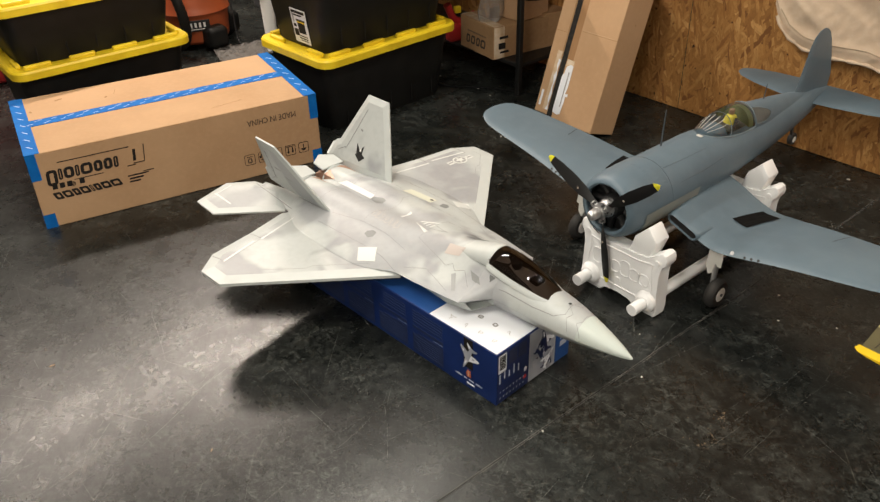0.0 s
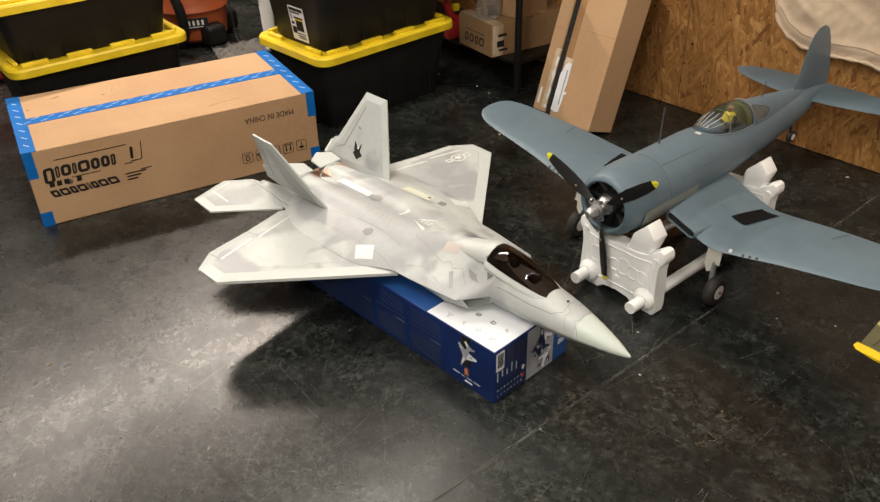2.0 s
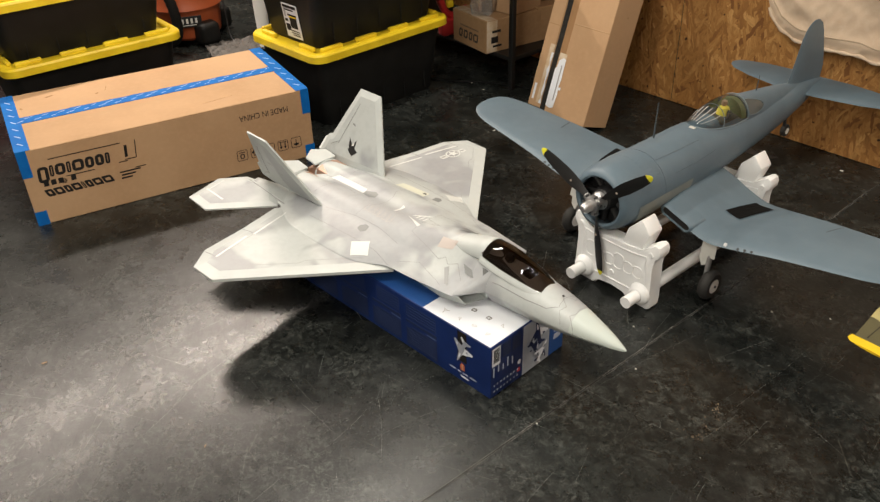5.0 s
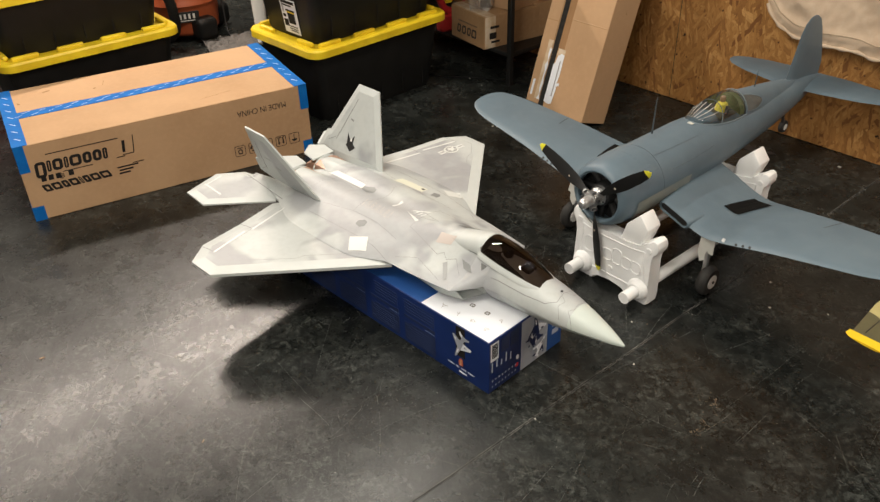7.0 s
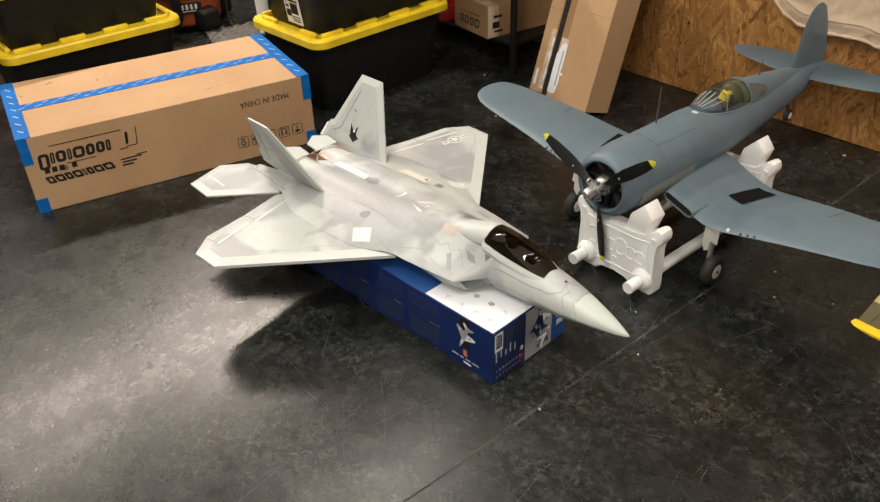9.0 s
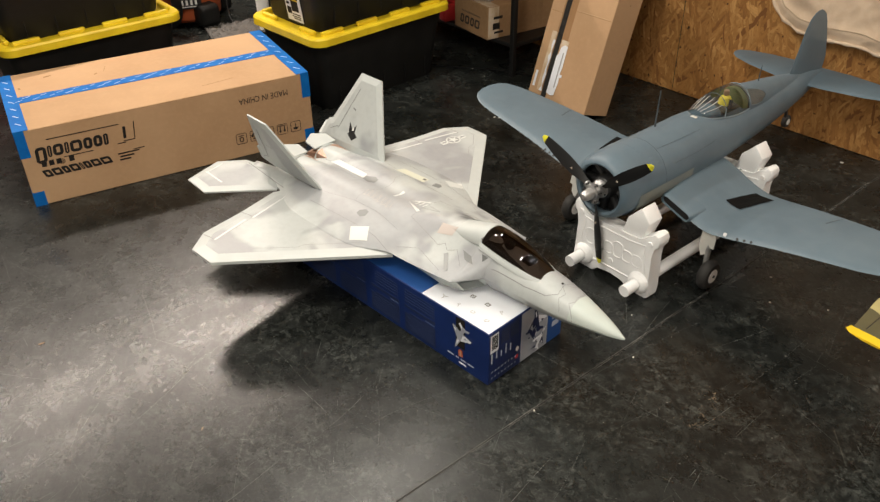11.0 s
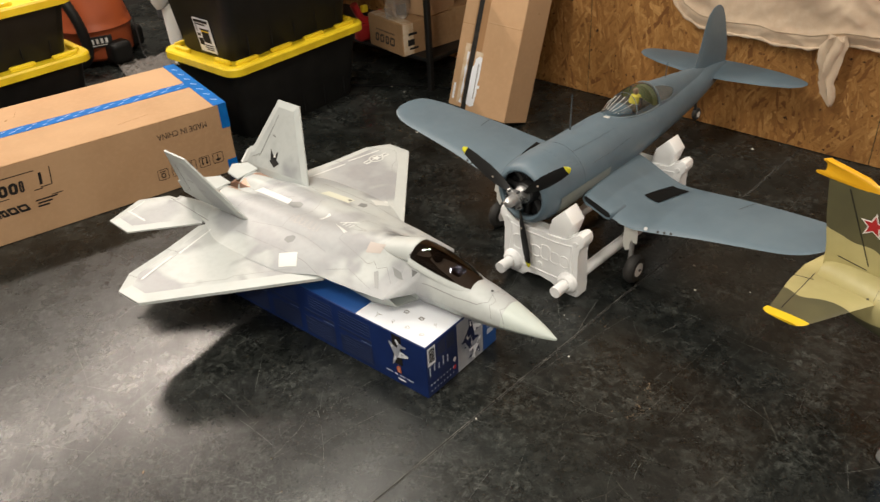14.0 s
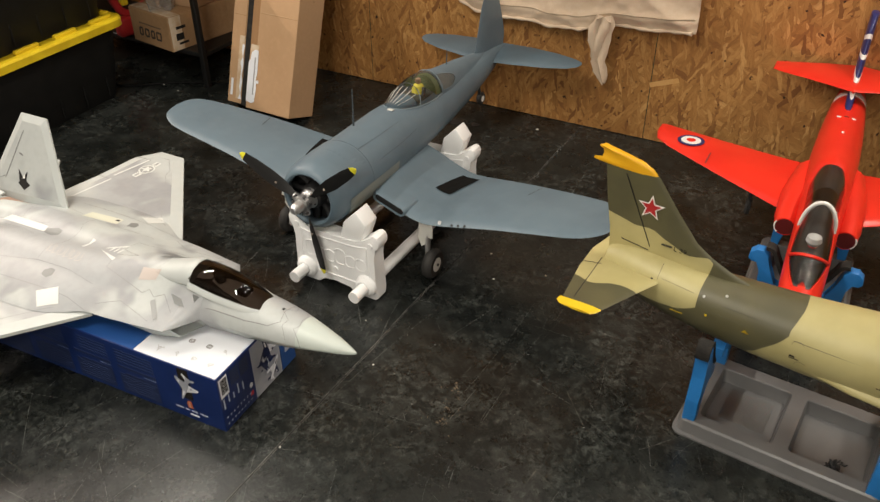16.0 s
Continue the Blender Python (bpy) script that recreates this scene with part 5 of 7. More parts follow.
bare = [[flank(x, radians(181 + 3.4 * k)) for k in range(24)] for x in (0.078, 0.11, 0.15, 0.2, 0.25, 0.3, 0.34)]
part("bare_panel", loft(bare, closed=False), material("pale_primer", (0.27, 0.29, 0.255), 0.5, dark=(0.2, 0.225, 0.215), scale=12), blue, "bare pale primer patch", smooth=True)
engine = part("engine", lathe([(0.024, 0.02), (0.034, 0.032), (0.042, 0.08)], 24, "x"), BLACK_PAINT, blue, m=Matrix.Translation((0, 0, CZ)))
for k in range(9):
    a = math.tau * k / 9
    part("cylinder", tube([(0.068, 0.035 * math.cos(a), 0.035 * math.sin(a)), (0.068, 0.09 * math.cos(a), 0.09 * math.sin(a))], 0.011, 8), BLACK_PAINT, engine)
MARK_TAN = material("blade_mark_tan", (0.4, 0.33, 0.27), 0.5)
spin = part("propeller_hub", lathe([(0.0, -0.053), (0.009, -0.052), (0.0145, -0.046), (0.0165, -0.036), (0.0165, -0.016), (0.022, -0.014), (0.024, 0.004), (0.02, 0.01), (0.026, 0.016), (0.03, 0.03)], 24, "x"), SILVER, blue, "silver propeller hub", smooth=40, m=Matrix.Translation((0, 0, CZ)))
for angle in (25, 140, 260):
    a = radians(angle)
    part("blade_clamp", tube([(0.0, 0.012 * math.cos(a), 0.012 * math.sin(a)), (0.0, 0.036 * math.cos(a), 0.036 * math.sin(a))], 0.0115, 12), SILVER, spin, smooth=40)
    for q in (-1, 1):
        part("clamp_bolt", lathe([(0.0035, -0.004), (0.0035, 0.006), (0.001, 0.007)], 8, "x"), DARK_GREY, spin, m=Matrix.Translation((-0.012, 0.027 * math.cos(a) - q * 0.012 * math.sin(a), 0.027 * math.sin(a) + q * 0.012 * math.cos(a))))
for k in range(5):
    a = radians(50 + 72 * k)
    part("crankcase_bolt", lathe([(0.0022, 0), (0.0022, -0.003)], 8, "x"), DARK_GREY, spin, m=Matrix.Translation((0.017, 0.027 * math.cos(a), 0.027 * math.sin(a))))
for angle in (25, 140, 260):
    rows = []
    for r, c, tw in ((0.015, 0.014, 50), (0.045, 0.018, 42), (0.083, 0.034, 28), (0.13, 0.04, 20), (0.185, 0.035, 15), (0.221, 0.026, 12), (0.233, 0.015, 10), (0.237, 0.004, 10)):
        t = radians(tw)
        rows.append([(0.004 - (u * math.sin(t) * c - v * math.cos(t)), (u * math.cos(t) * c - v * math.sin(t)), r) for u, v in ((-0.5, 0), (-0.25, 0.003), (0.2, 0.003), (0.5, 0), (0.2, -0.002), (-0.25, -0.002))])
    turn = Matrix.Translation((0, 0, CZ)) @ Matrix.Rotation(radians(angle - 90), 4, "X")
    blade = part("blade", loft(rows[:6]), BLADE_BLACK, blue, smooth=30, m=turn)
    part("blade_tip", loft(rows[5:]), LIME_TIP, blade, "yellow tip", smooth=30)
    part("blade_mark", slab(disc_poly(0.0035, 12), 0.0006), MARK_TAN, blade, m=pose(-0.0025, 0, 0.1, 0, -90, 0))

SPAN = [(0.06, 0.212, 0.555, 0.252, 1.05), (0.12, 0.208, 0.55, 0.237, 1.05), (0.19, 0.204, 0.545, 0.21, 1.0), (0.255, 0.205, 0.542, 0.192, 0.95), (0.32, 0.21, 0.535, 0.197, 0.9), (0.46, 0.22, 0.51, 0.224, 0.85),
        (0.6, 0.224, 0.48, 0.249, 0.8), (0.69, 0.226, 0.457, 0.265, 0.75), (0.742, 0.237, 0.44, 0.274, 0.7), (0.78, 0.262, 0.418, 0.281, 0.6), (0.798, 0.295, 0.392, 0.284, 0.5), (0.805, 0.33, 0.362, 0.285, 0.4)]


def gull(y):
    """Height, leading and trailing edge of the wing at y."""
    ys = [s[0] for s in SPAN]
    return [float(np.interp(abs(y), ys, [s[k] for s in SPAN])) for k in (3, 1, 2)]


def on_wing(x, y, lift=0.0012):
    z, le, te = gull(y)
    u = (x - le) / (te - le)
    v = float(np.interp(u, [0, 0.03, 0.1, 0.25, 0.45, 0.65, 0.85, 1.0], [0, 0.024, 0.042, 0.06, 0.064, 0.052, 0.028, 0]))
    return Vector((x, y, z + v * (te - le) * float(np.interp(abs(y), [s[0] for s in SPAN], [s[4] for s in SPAN])) + lift))


def on_wing_patch(poly_fn, nu, nv):
    bm = bmesh.new()
    g = [[bm.verts.new(poly_fn(i / nu, j / nv)) for j in range(nv + 1)] for i in range(nu + 1)]
    for i in range(nu):
        for j in range(nv):
            bm.faces.new((g[i][j], g[i + 1][j], g[i + 1][j + 1], g[i][j + 1]))
    bmesh.ops.recalc_face_normals(bm, faces=bm.faces)
    return bm


for s in (1, -1):
    w = part("wing", wing([(s * y, le, te, z, k) for y, le, te, z, k in (tuple(r) for r in fine(SPAN, 3))]), SEA_BLUE, blue, smooth=60)
    part("walkway", on_wing_patch(lambda u, v: on_wing(0.357 + 0.138 * u, s * (0.22 + 0.024 * u + (0.051 + 0.008 * u) * v)), 8, 4), MATT_BLACK, w, "black non-slip patch")
    part("wing_slot", on_wing_patch(lambda u, v: on_wing(0.42 + 0.068 * u, s * (0.498 + 0.018 * u + 0.003 * v)), 6, 1), DARK_LINE, w)
    # oil cooler mouth in the wing root
    along, centre = Vector((0, s * 0.94, -0.34)), Vector((0, s * 0.15, 0.226))
    up = Vector((0, s * 0.34, 0.94))
    slit = round_rect(0.108, 0.03, 0.0145, 6)
    lip = [[Vector((x, 0, 0)) + centre + along * (p[0] * q) + up * (p[1] * r) for p in slit] for x, q, r in ((0.27, 1.25, 1.25), (0.222, 1.12, 1.16), (0.201, 1.05, 1.05), (0.198, 0.98, 0.9), (0.202, 0.93, 0.76), (0.207, 0.9, 0.7))]
    part("intake_lip", loft(lip, caps=False), SEA_BLUE, w, smooth=60)
    # a black cap close behind the lip puts in the slit's inner shade
    part("intake_shade", loft([[p + Vector((dx, 0, 0)) for p in lip[4]] for dx in (0.002, 0.006)]), BLACK_PAINT, w, "black cap for the shade inside the air intake")
    for k in range(3):
        y = 0.352 + 0.02 * k
        part("gun_port", slab(disc_poly(0.004, 12), 0.0006), BLACK_PAINT, w, m=Matrix.Translation(on_wing(gull(y)[1] + 0.004, s * y, 0.0006)) @ Matrix.Rotation(radians(-50), 4, "Y"))
    if s < 0:
        part("landing_light", slab(round_rect(0.011, 0.01, 0.003, 3), 0.001), SILVER, w, m=Matrix.Translation(on_wing(gull(0.312)[1] + 0.008, s * 0.312, 0.0006)) @ Matrix.Rotation(radians(-50), 4, "Y"))
    # main gear
    gy = 0.266 if s < 0 else 0.238
    wz = 0.0465 if s < 0 else 0.0475
    gear = part("gear_leg", tube([(0.232, s * gy, 0.19), (0.222, s * gy, wz)], 0.008, 12), SILVER, blue, smooth=True)
    part("gear_door", slab([(-0.022, 0), (0.022, 0), (0.024, 0.06), (0.012, 0.06), (0.008, 0.085), (-0.01, 0.1), (-0.022, 0.07)], 0.003), LIGHT_PAINT, gear, m=Matrix(((0.2, 0, 1, 0.216), (s * 0.98, 0, 0, s * gy), (0, -1, 0, 0.195), (0, 0, 0, 1))))
    wheel = part("wheel", lathe([(0.022, -0.016), (0.038, -0.0165), (0.044, -0.011), (0.0475, -0.003), (0.0475, 0.003), (0.044, 0.011), (0.038, 0.0165), (0.022, 0.016)], 34, "y"), RUBBER, blue, smooth=35, m=pose(0.222, s * (gy + 0.017), wz))
    part("rim", lathe([(0.0, -0.0175), (0.006, -0.0178), (0.0225, -0.0172), (0.0235, -0.012), (0.0235, 0.012), (0.0225, 0.0172), (0.006, 0.0178), (0.0, 0.0175)], 20, "y"), WHITE_PAINT, wheel, "white rim")
    part("axle", lathe([(0.0045, -0.021), (0.0045, 0.021)], 12, "y"), DARK_GREY, wheel)
    tail = [(s * y, le, te, z, k) for y, le, te, z, k in ((0.0, 1.12, 1.33, 0.32, 0.8), (0.1, 1.135, 1.335, 0.32, 0.8), (0.22, 1.165, 1.325, 0.319, 0.75), (0.3, 1.2, 1.305, 0.318, 0.7), (0.33, 1.23, 1.285, 0.318, 0.6), (0.337, 1.25, 1.27, 0.318, 0.5))]
    part("tailplane", wing(tail), SEA_BLUE, blue, smooth=60)
fin_rows = [(0.33, 1.02, 1.295), (0.38, 1.05, 1.3), (0.45, 1.075, 1.275), (0.52, 1.095, 1.245), (0.555, 1.115, 1.222), (0.572, 1.14, 1.195), (0.577, 1.16, 1.18)]
part("fin", loft([[(le + u * (te - le), v * (te - le) * 0.75, z) for u, v in FOIL] for z, le, te in fin_rows]), SEA_BLUE, blue, smooth=60)
part("tail_leg", tube([(1.07, 0, 0.29), (1.1, 0, 0.185)], 0.006, 10), DARK_GREY, blue)
tw = part("tail_wheel", lathe([(0.01, -0.009), (0.02, -0.009), (0.024, -0.005), (0.024, 0.005), (0.02, 0.009), (0.01, 0.009)], 24, "y"), RUBBER, blue, smooth=35, m=pose(1.107, 0, 0.175))
part("rim", lathe([(0.0, -0.0095), (0.012, -0.0098), (0.012, 0.0098), (0.0, 0.0095)], 16, "y"), WHITE_PAINT, tw, "white rim")
part("aerial", tube([(0.29, 0.02, 0.405), (0.295, 0.02, 0.52)], [0.003, 0.0015], 8), DARK_LINE, blue)
part("aerial", tube([(0.83, 0.0, 0.395), (0.838, 0.0, 0.462)], [0.0022, 0.0012], 8), DARK_LINE, blue)

FAINT_LINE = material("faint_seam", (0.06, 0.082, 0.1), 0.6)
# cockpit, figure and canopy
COCK = [(0.455, 0.004, 0.4, 0.003), (0.478, 0.032, 0.392, 0.02), (0.528, 0.049, 0.381, 0.044), (0.59, 0.057, 0.371, 0.07), (0.65, 0.059, 0.367, 0.076), (0.7, 0.057, 0.367, 0.069)]
SPINE = [(0.696, 0.06, 0.35, 0.081), (0.76, 0.062, 0.335, 0.085), (0.83, 0.058, 0.325, 0.085), (0.93, 0.048, 0.318, 0.079), (1.04, 0.034, 0.315, 0.062), (1.13, 0.02, 0.318, 0.04)]
part("spine_fairing", loft(canopy_rings(fine(SPINE, 4))), SEA_BLUE, blue, "blue spine behind the cockpit", smooth=50)
# no opening is cut: a dark patch stands for the shaded cockpit
patch_rows = [[flank(x, radians(62 + 3.733 * k), 0.003) for k in range(16)] for x in (0.562, 0.59, 0.62, 0.65, 0.69)]
part("cockpit_patch", loft(patch_rows, closed=False), COCKPIT_DARK, blue, "dark patch on the hull for the shaded cockpit opening", smooth=True)
part("headrest", loft([[(x, w * math.cos(a), 0.368 + h * math.sin(a)) for a in (math.pi * k / 12 for k in range(13))] for x, w, h in ((0.664, 0.03, 0.045), (0.672, 0.05, 0.062), (0.7, 0.053, 0.06))]), COCKPIT_GREEN, blue, "green cockpit rear wall", smooth=40)
part("instrument_panel", loft([[(x, w * math.cos(a), 0.374 + h * math.sin(a)) for a in (math.pi * k / 12 for k in range(13))] for x, w, h in ((0.5, 0.03, 0.022), (0.555, 0.044, 0.034), (0.562, 0.04, 0.03))]), SEA_BLUE, blue, "blue deck over the instruments", smooth=40)
figure = lathe([(0.02, 0.39), (0.021, 0.41), (0.02, 0.425), (0.0155, 0.437), (0.006, 0.442)], 14)
count = len(figure.faces)
lathe([(0.001, 0.44), (0.007, 0.442), (0.0095, 0.449), (0.008, 0.457), (0.001, 0.461)], 14, bm=figure)
heads = len(figure.faces) - count
for side in (1, -1):
    tube([(0.0, side * 0.02, 0.432), (-0.012, side * 0.026, 0.415), (-0.03, side * 0.016, 0.405)], 0.006, 8, figure)
figure.faces.ensure_lookup_table()
for i, f in enumerate(figure.faces[count:]):
    f.material_index = 1 if i < heads else 2
part("seated_figure", figure, [VEST, SKIN_TAN, DARK_GREY], blue, "small yellow-vested pilot figure", smooth=True, m=Matrix.Translation((0.628, -0.006, -0.064)) @ Matrix.Diagonal((1.15, 1.05, 1.09, 1)))
part("canopy", loft(canopy_rings(fine(COCK, 4)), closed=False), CLEAR, blue, "clear canopy", smooth=True)


def cock_at(x):
    return [float(np.interp(x, [c[0] for c in COCK], [c[k] for c in COCK])) for k in (1, 2, 3)]


for x, lean, r in ((0.568, 0.02, 0.0013), (0.7, 0.0, 0.0016)):
    w, z0, h = cock_at(x)
    part("canopy_frame_and_streak", tube([(x + lean * math.sin(math.pi * k / 20) - lean * 0.5, w * 1.01 * math.cos(math.pi * k / 20), z0 + h * 1.01 * math.sin(math.pi * k / 20)) for k in range(21)], r, 6), FRAME_BLUE, blue)
for s in (1, -1):
    part("canopy_frame_and_streak", tube([(r[0], s * r[1], r[2]) for r in fine(COCK, 3)], 0.0028, 6), FRAME_BLUE, blue, smooth=True)
    # bright reflected streaks on the windscreen, built as thin pale bars
    for a, r in ((80, 0.0011), (62, 0.0011), (42, 0.0008)):
        bar = []
        for x in (0.474, 0.5, 0.53, 0.556):
            w, z0, h = cock_at(x)
            bar.append((x, s * w * 1.01 * math.cos(radians(a)), z0 + h * 1.01 * math.sin(radians(a))))
        part("canopy_frame_and_streak", tube(bar, r, 6), LIGHT_PAINT, blue)
    # scalloped rear quarter window: added grey backing for the view through a curved pane
    def rear_patch(u, v, lift):
        x = 0.708 + (0.098 - 0.03 * (2 * v - 1) ** 2) * u
        a = radians(20 + (44 - 14 * u * u) * v + 6 * u * u)
        w, z0, h = (float(np.interp(x, [c[0] for c in SPINE], [c[k] for c in SPINE])) for k in (1, 2, 3))
        return Vector((x, s * (w + lift) * math.cos(a), z0 + (h + lift) * math.sin(a)))
    part("rear_window_backing", on_wing_patch(lambda u, v: rear_patch(u, v, 0.0008), 8, 8), WINDOW_BACKING, blue, "added grey backing behind the rear window", smooth=True)
    part("rear_window", on_wing_patch(lambda u, v: rear_patch(u, v, 0.003), 8, 8), CLEAR, blue, "clear rear quarter window", smooth=True)
    rim_pts = [rear_patch(k / 8, 0, 0.002) for k in range(9)] + [rear_patch(1, k / 8, 0.002) for k in range(1, 9)] + [rear_patch(1 - k / 8, 1, 0.002) for k in range(1, 9)]
    part("canopy_frame_and_streak", tube(rim_pts, 0.0014, 6), FRAME_BLUE, blue, smooth=True)
part("deck_light", block(0.012, 0.02, 0.003, (0.447, -0.012, 0.398), 0.001, 1), LIGHT_PAINT, blue)
for s in (1, -1):
    for pts in ([(0.2, 60), (0.3, 58), (0.42, 56)], [(0.25, 25), (0.36, 24), (0.47, 26)]):
        part("panel_line", tube([flank(x, radians(a if s > 0 else 180 - a), 0.0002) for x, a in pts], 0.0005, 5), FAINT_LINE, blue)
    part("panel_line", tube([flank(0.2, radians(a if s > 0 else 180 - a), 0.0002) for a in range(0, 91, 10)], 0.0005, 5), FAINT_LINE, blue)

# white foam stand
stand = thing("foam_stand", "white foam aircraft stand with two cradle plates and two tubes", "aircraft stand", pose(0.452, 2.145, 0, 0, 0, 41.5) @ Matrix.Translation((0, -0.062, 0)))
HALF = [(0.0, 0.026), (0.045, 0.026), (0.056, 0.022), (0.062, 0.004), (0.07, 0.0), (0.14, 0.0), (0.147, 0.006), (0.15, 0.03), (0.138, 0.15), (0.141, 0.172), (0.154, 0.186), (0.162, 0.2), (0.163, 0.216), (0.157, 0.229), (0.146, 0.234), (0.134, 0.229), (0.126, 0.214), (0.112, 0.203), (0.09, 0.197), (0.05, 0.193)]
CRADLE = [(y, z) for y, z in HALF] + [(-y, z) for y, z in HALF[::-1]]
INNER = [(-0.118, 0.03), (-0.07, 0.045), (0.07, 0.045), (0.118, 0.03), (0.124, 0.06), (0.112, 0.15), (0.114, 0.178), (0.06, 0.17), (-0.06, 0.17), (-0.114, 0.178), (-0.112, 0.15), (-0.124, 0.06)]
for x in (0.06, 0.65):
    bm = slab([(y * 0.965, z * 0.97) for y, z in CRADLE], 0.05)
    bmesh.ops.bevel(bm, geom=[e for e in bm.edges if abs(e.verts[0].co.z - e.verts[1].co.z) < 1e-5], offset=0.005, segments=2, profile=0.5, affect="EDGES")
    pm = Matrix(((0, 0, 1, x - 0.025), (1, 0, 0, 0), (0, 1, 0, 0), (0, 0, 0, 1)))
    pl = part("cradle_plate", bm, WHITE_FOAM, stand, smooth=30, m=pm)
    for a, b in zip(INNER, INNER[1:] + INNER[:1]):
        part("raised_edge", tube([(a[0], a[1], 0.0), (b[0], b[1], 0.0)], 0.0028, 6), WHITE_FOAM, pl, smooth=True)
    for y, z in ((0.128, 0.19), (-0.128, 0.19), (0.0, 0.07)):
        part("moulding_mark", lathe([(0.009, 0.0), (0.008, -0.003), (0.005, -0.0035), (0.001, -0.002)], 16), WHITE_FOAM, pl, smooth=True, m=Matrix.Translation((y, z, 0.0)))
    # a tilted foam block that carries the hull
    wb = slab([(-0.02, 0.18), (-0.092, 0.185), (-0.112, 0.245), (-0.08, 0.285), (-0.036, 0.24)], 0.062)
    bmesh.ops.bevel(wb, geom=wb.edges[:], offset=0.004, segments=2, profile=0.5, affect="EDGES")
    part("saddle_block", wb, WHITE_FOAM, pl, smooth=30, m=Matrix.Translation((0, 0, 0.006)))
    # moulded lettering, as plain raised rounded bars
    for k in range(6):
        hgt = 0.052 if k in (2, 5) else 0.038
        ring = [(p[0] - 0.09 + 0.035 * k, p[1] + 0.112 + (hgt - 0.038) / 2, -0.0006) for p in round_rect(0.034, hgt, 0.013, 4)]
        part("raised_outline", tube(ring + ring[:2], 0.002, 6), WHITE_FOAM, pl, smooth=True)
for y in (-0.108, 0.102):
    part("tube", tube([(-0.035, y, 0.047), (0.74, y, 0.047)], 0.018, 20), WHITE_FOAM, stand, "white tube", smooth=40)
    for x in (0.034, 0.624):
        part("collar", lathe([(0.036, 0.0), (0.033, -0.01), (0.024, -0.018), (0.019, -0.019), (0.019, 0.0)], 20, "x"), WHITE_FOAM, stand, smooth=30, m=Matrix.Translation((x, y, 0.047)))

# ---- olive trainer jet and its stand ----
PRINT_FAINT = material("faint_print", (0.06, 0.055, 0.035), 0.6)
trainer = thing("model_trainer_jet", "olive and sand camouflaged model jet with yellow tips", "model aircraft", pose(1.1, 1.59, 0, 0, 0, -53))
TB = [(0.0, 0.334, 0.03, 0.03, 0.03), (0.03, 0.333, 0.043, 0.042, 0.045), (0.1, 0.328, 0.056, 0.052, 0.078), (0.25, 0.316, 0.071, 0.058, 0.095), (0.45, 0.309, 0.083, 0.072, 0.1), (0.65, 0.31, 0.091, 0.09, 0.099),
      (0.9, 0.312, 0.09, 0.095, 0.092), (1.15, 0.308, 0.07, 0.075, 0.07), (1.33, 0.295, 0.035, 0.035, 0.035), (1.4, 0.288, 0.004, 0.004, 0.004)]
part("fuselage", loft([ring_x(*r[:5], n=32) for r in fine(TB, 6)]), TROOP, trainer, smooth=50)
part("belly_fairing", loft([ring_x(x, z, w, 0.03, 0.02, n=20) for x, z, w in ((0.3, 0.262, 0.02), (0.42, 0.258, 0.055), (0.6, 0.248, 0.085), (0.85, 0.24, 0.1), (1.05, 0.245, 0.06))]), TROOP, trainer, smooth=50)
fin_t = [(0.35, -0.004, 0.42), (0.372, -0.005, 0.345), (0.392, -0.006, 0.29), (0.412, -0.008, 0.245), (0.44, -0.014, 0.203), (0.5, -0.025, 0.152), (0.578, -0.036, 0.092)]
fin_ob = part("fin", loft([[(te + (1 - u) * (le - te), v * 0.17 * 1.1, z) for u, v in FOIL] for z, te, le in fin_t]), TROOP, trainer, smooth=60)
cap = [(0.577, -0.046, 0.089), (0.58, -0.066, 0.088), (0.584, -0.07, 0.085), (0.588, -0.066, 0.081), (0.592, -0.048, 0.076), (0.603, -0.046, 0.055), (0.611, -0.048, 0.015), (0.614, -0.056, 0.0), (0.618, -0.058, -0.03), (0.62, -0.054, -0.038)]
part("fin_cap", loft([[(te + (1 - u) * (le - te), v * 0.17 * 1.15, z) for u, v in FOIL] for z, te, le in cap]), ORANGE_YELLOW, fin_ob, "bright yellow fin cap", smooth=60)
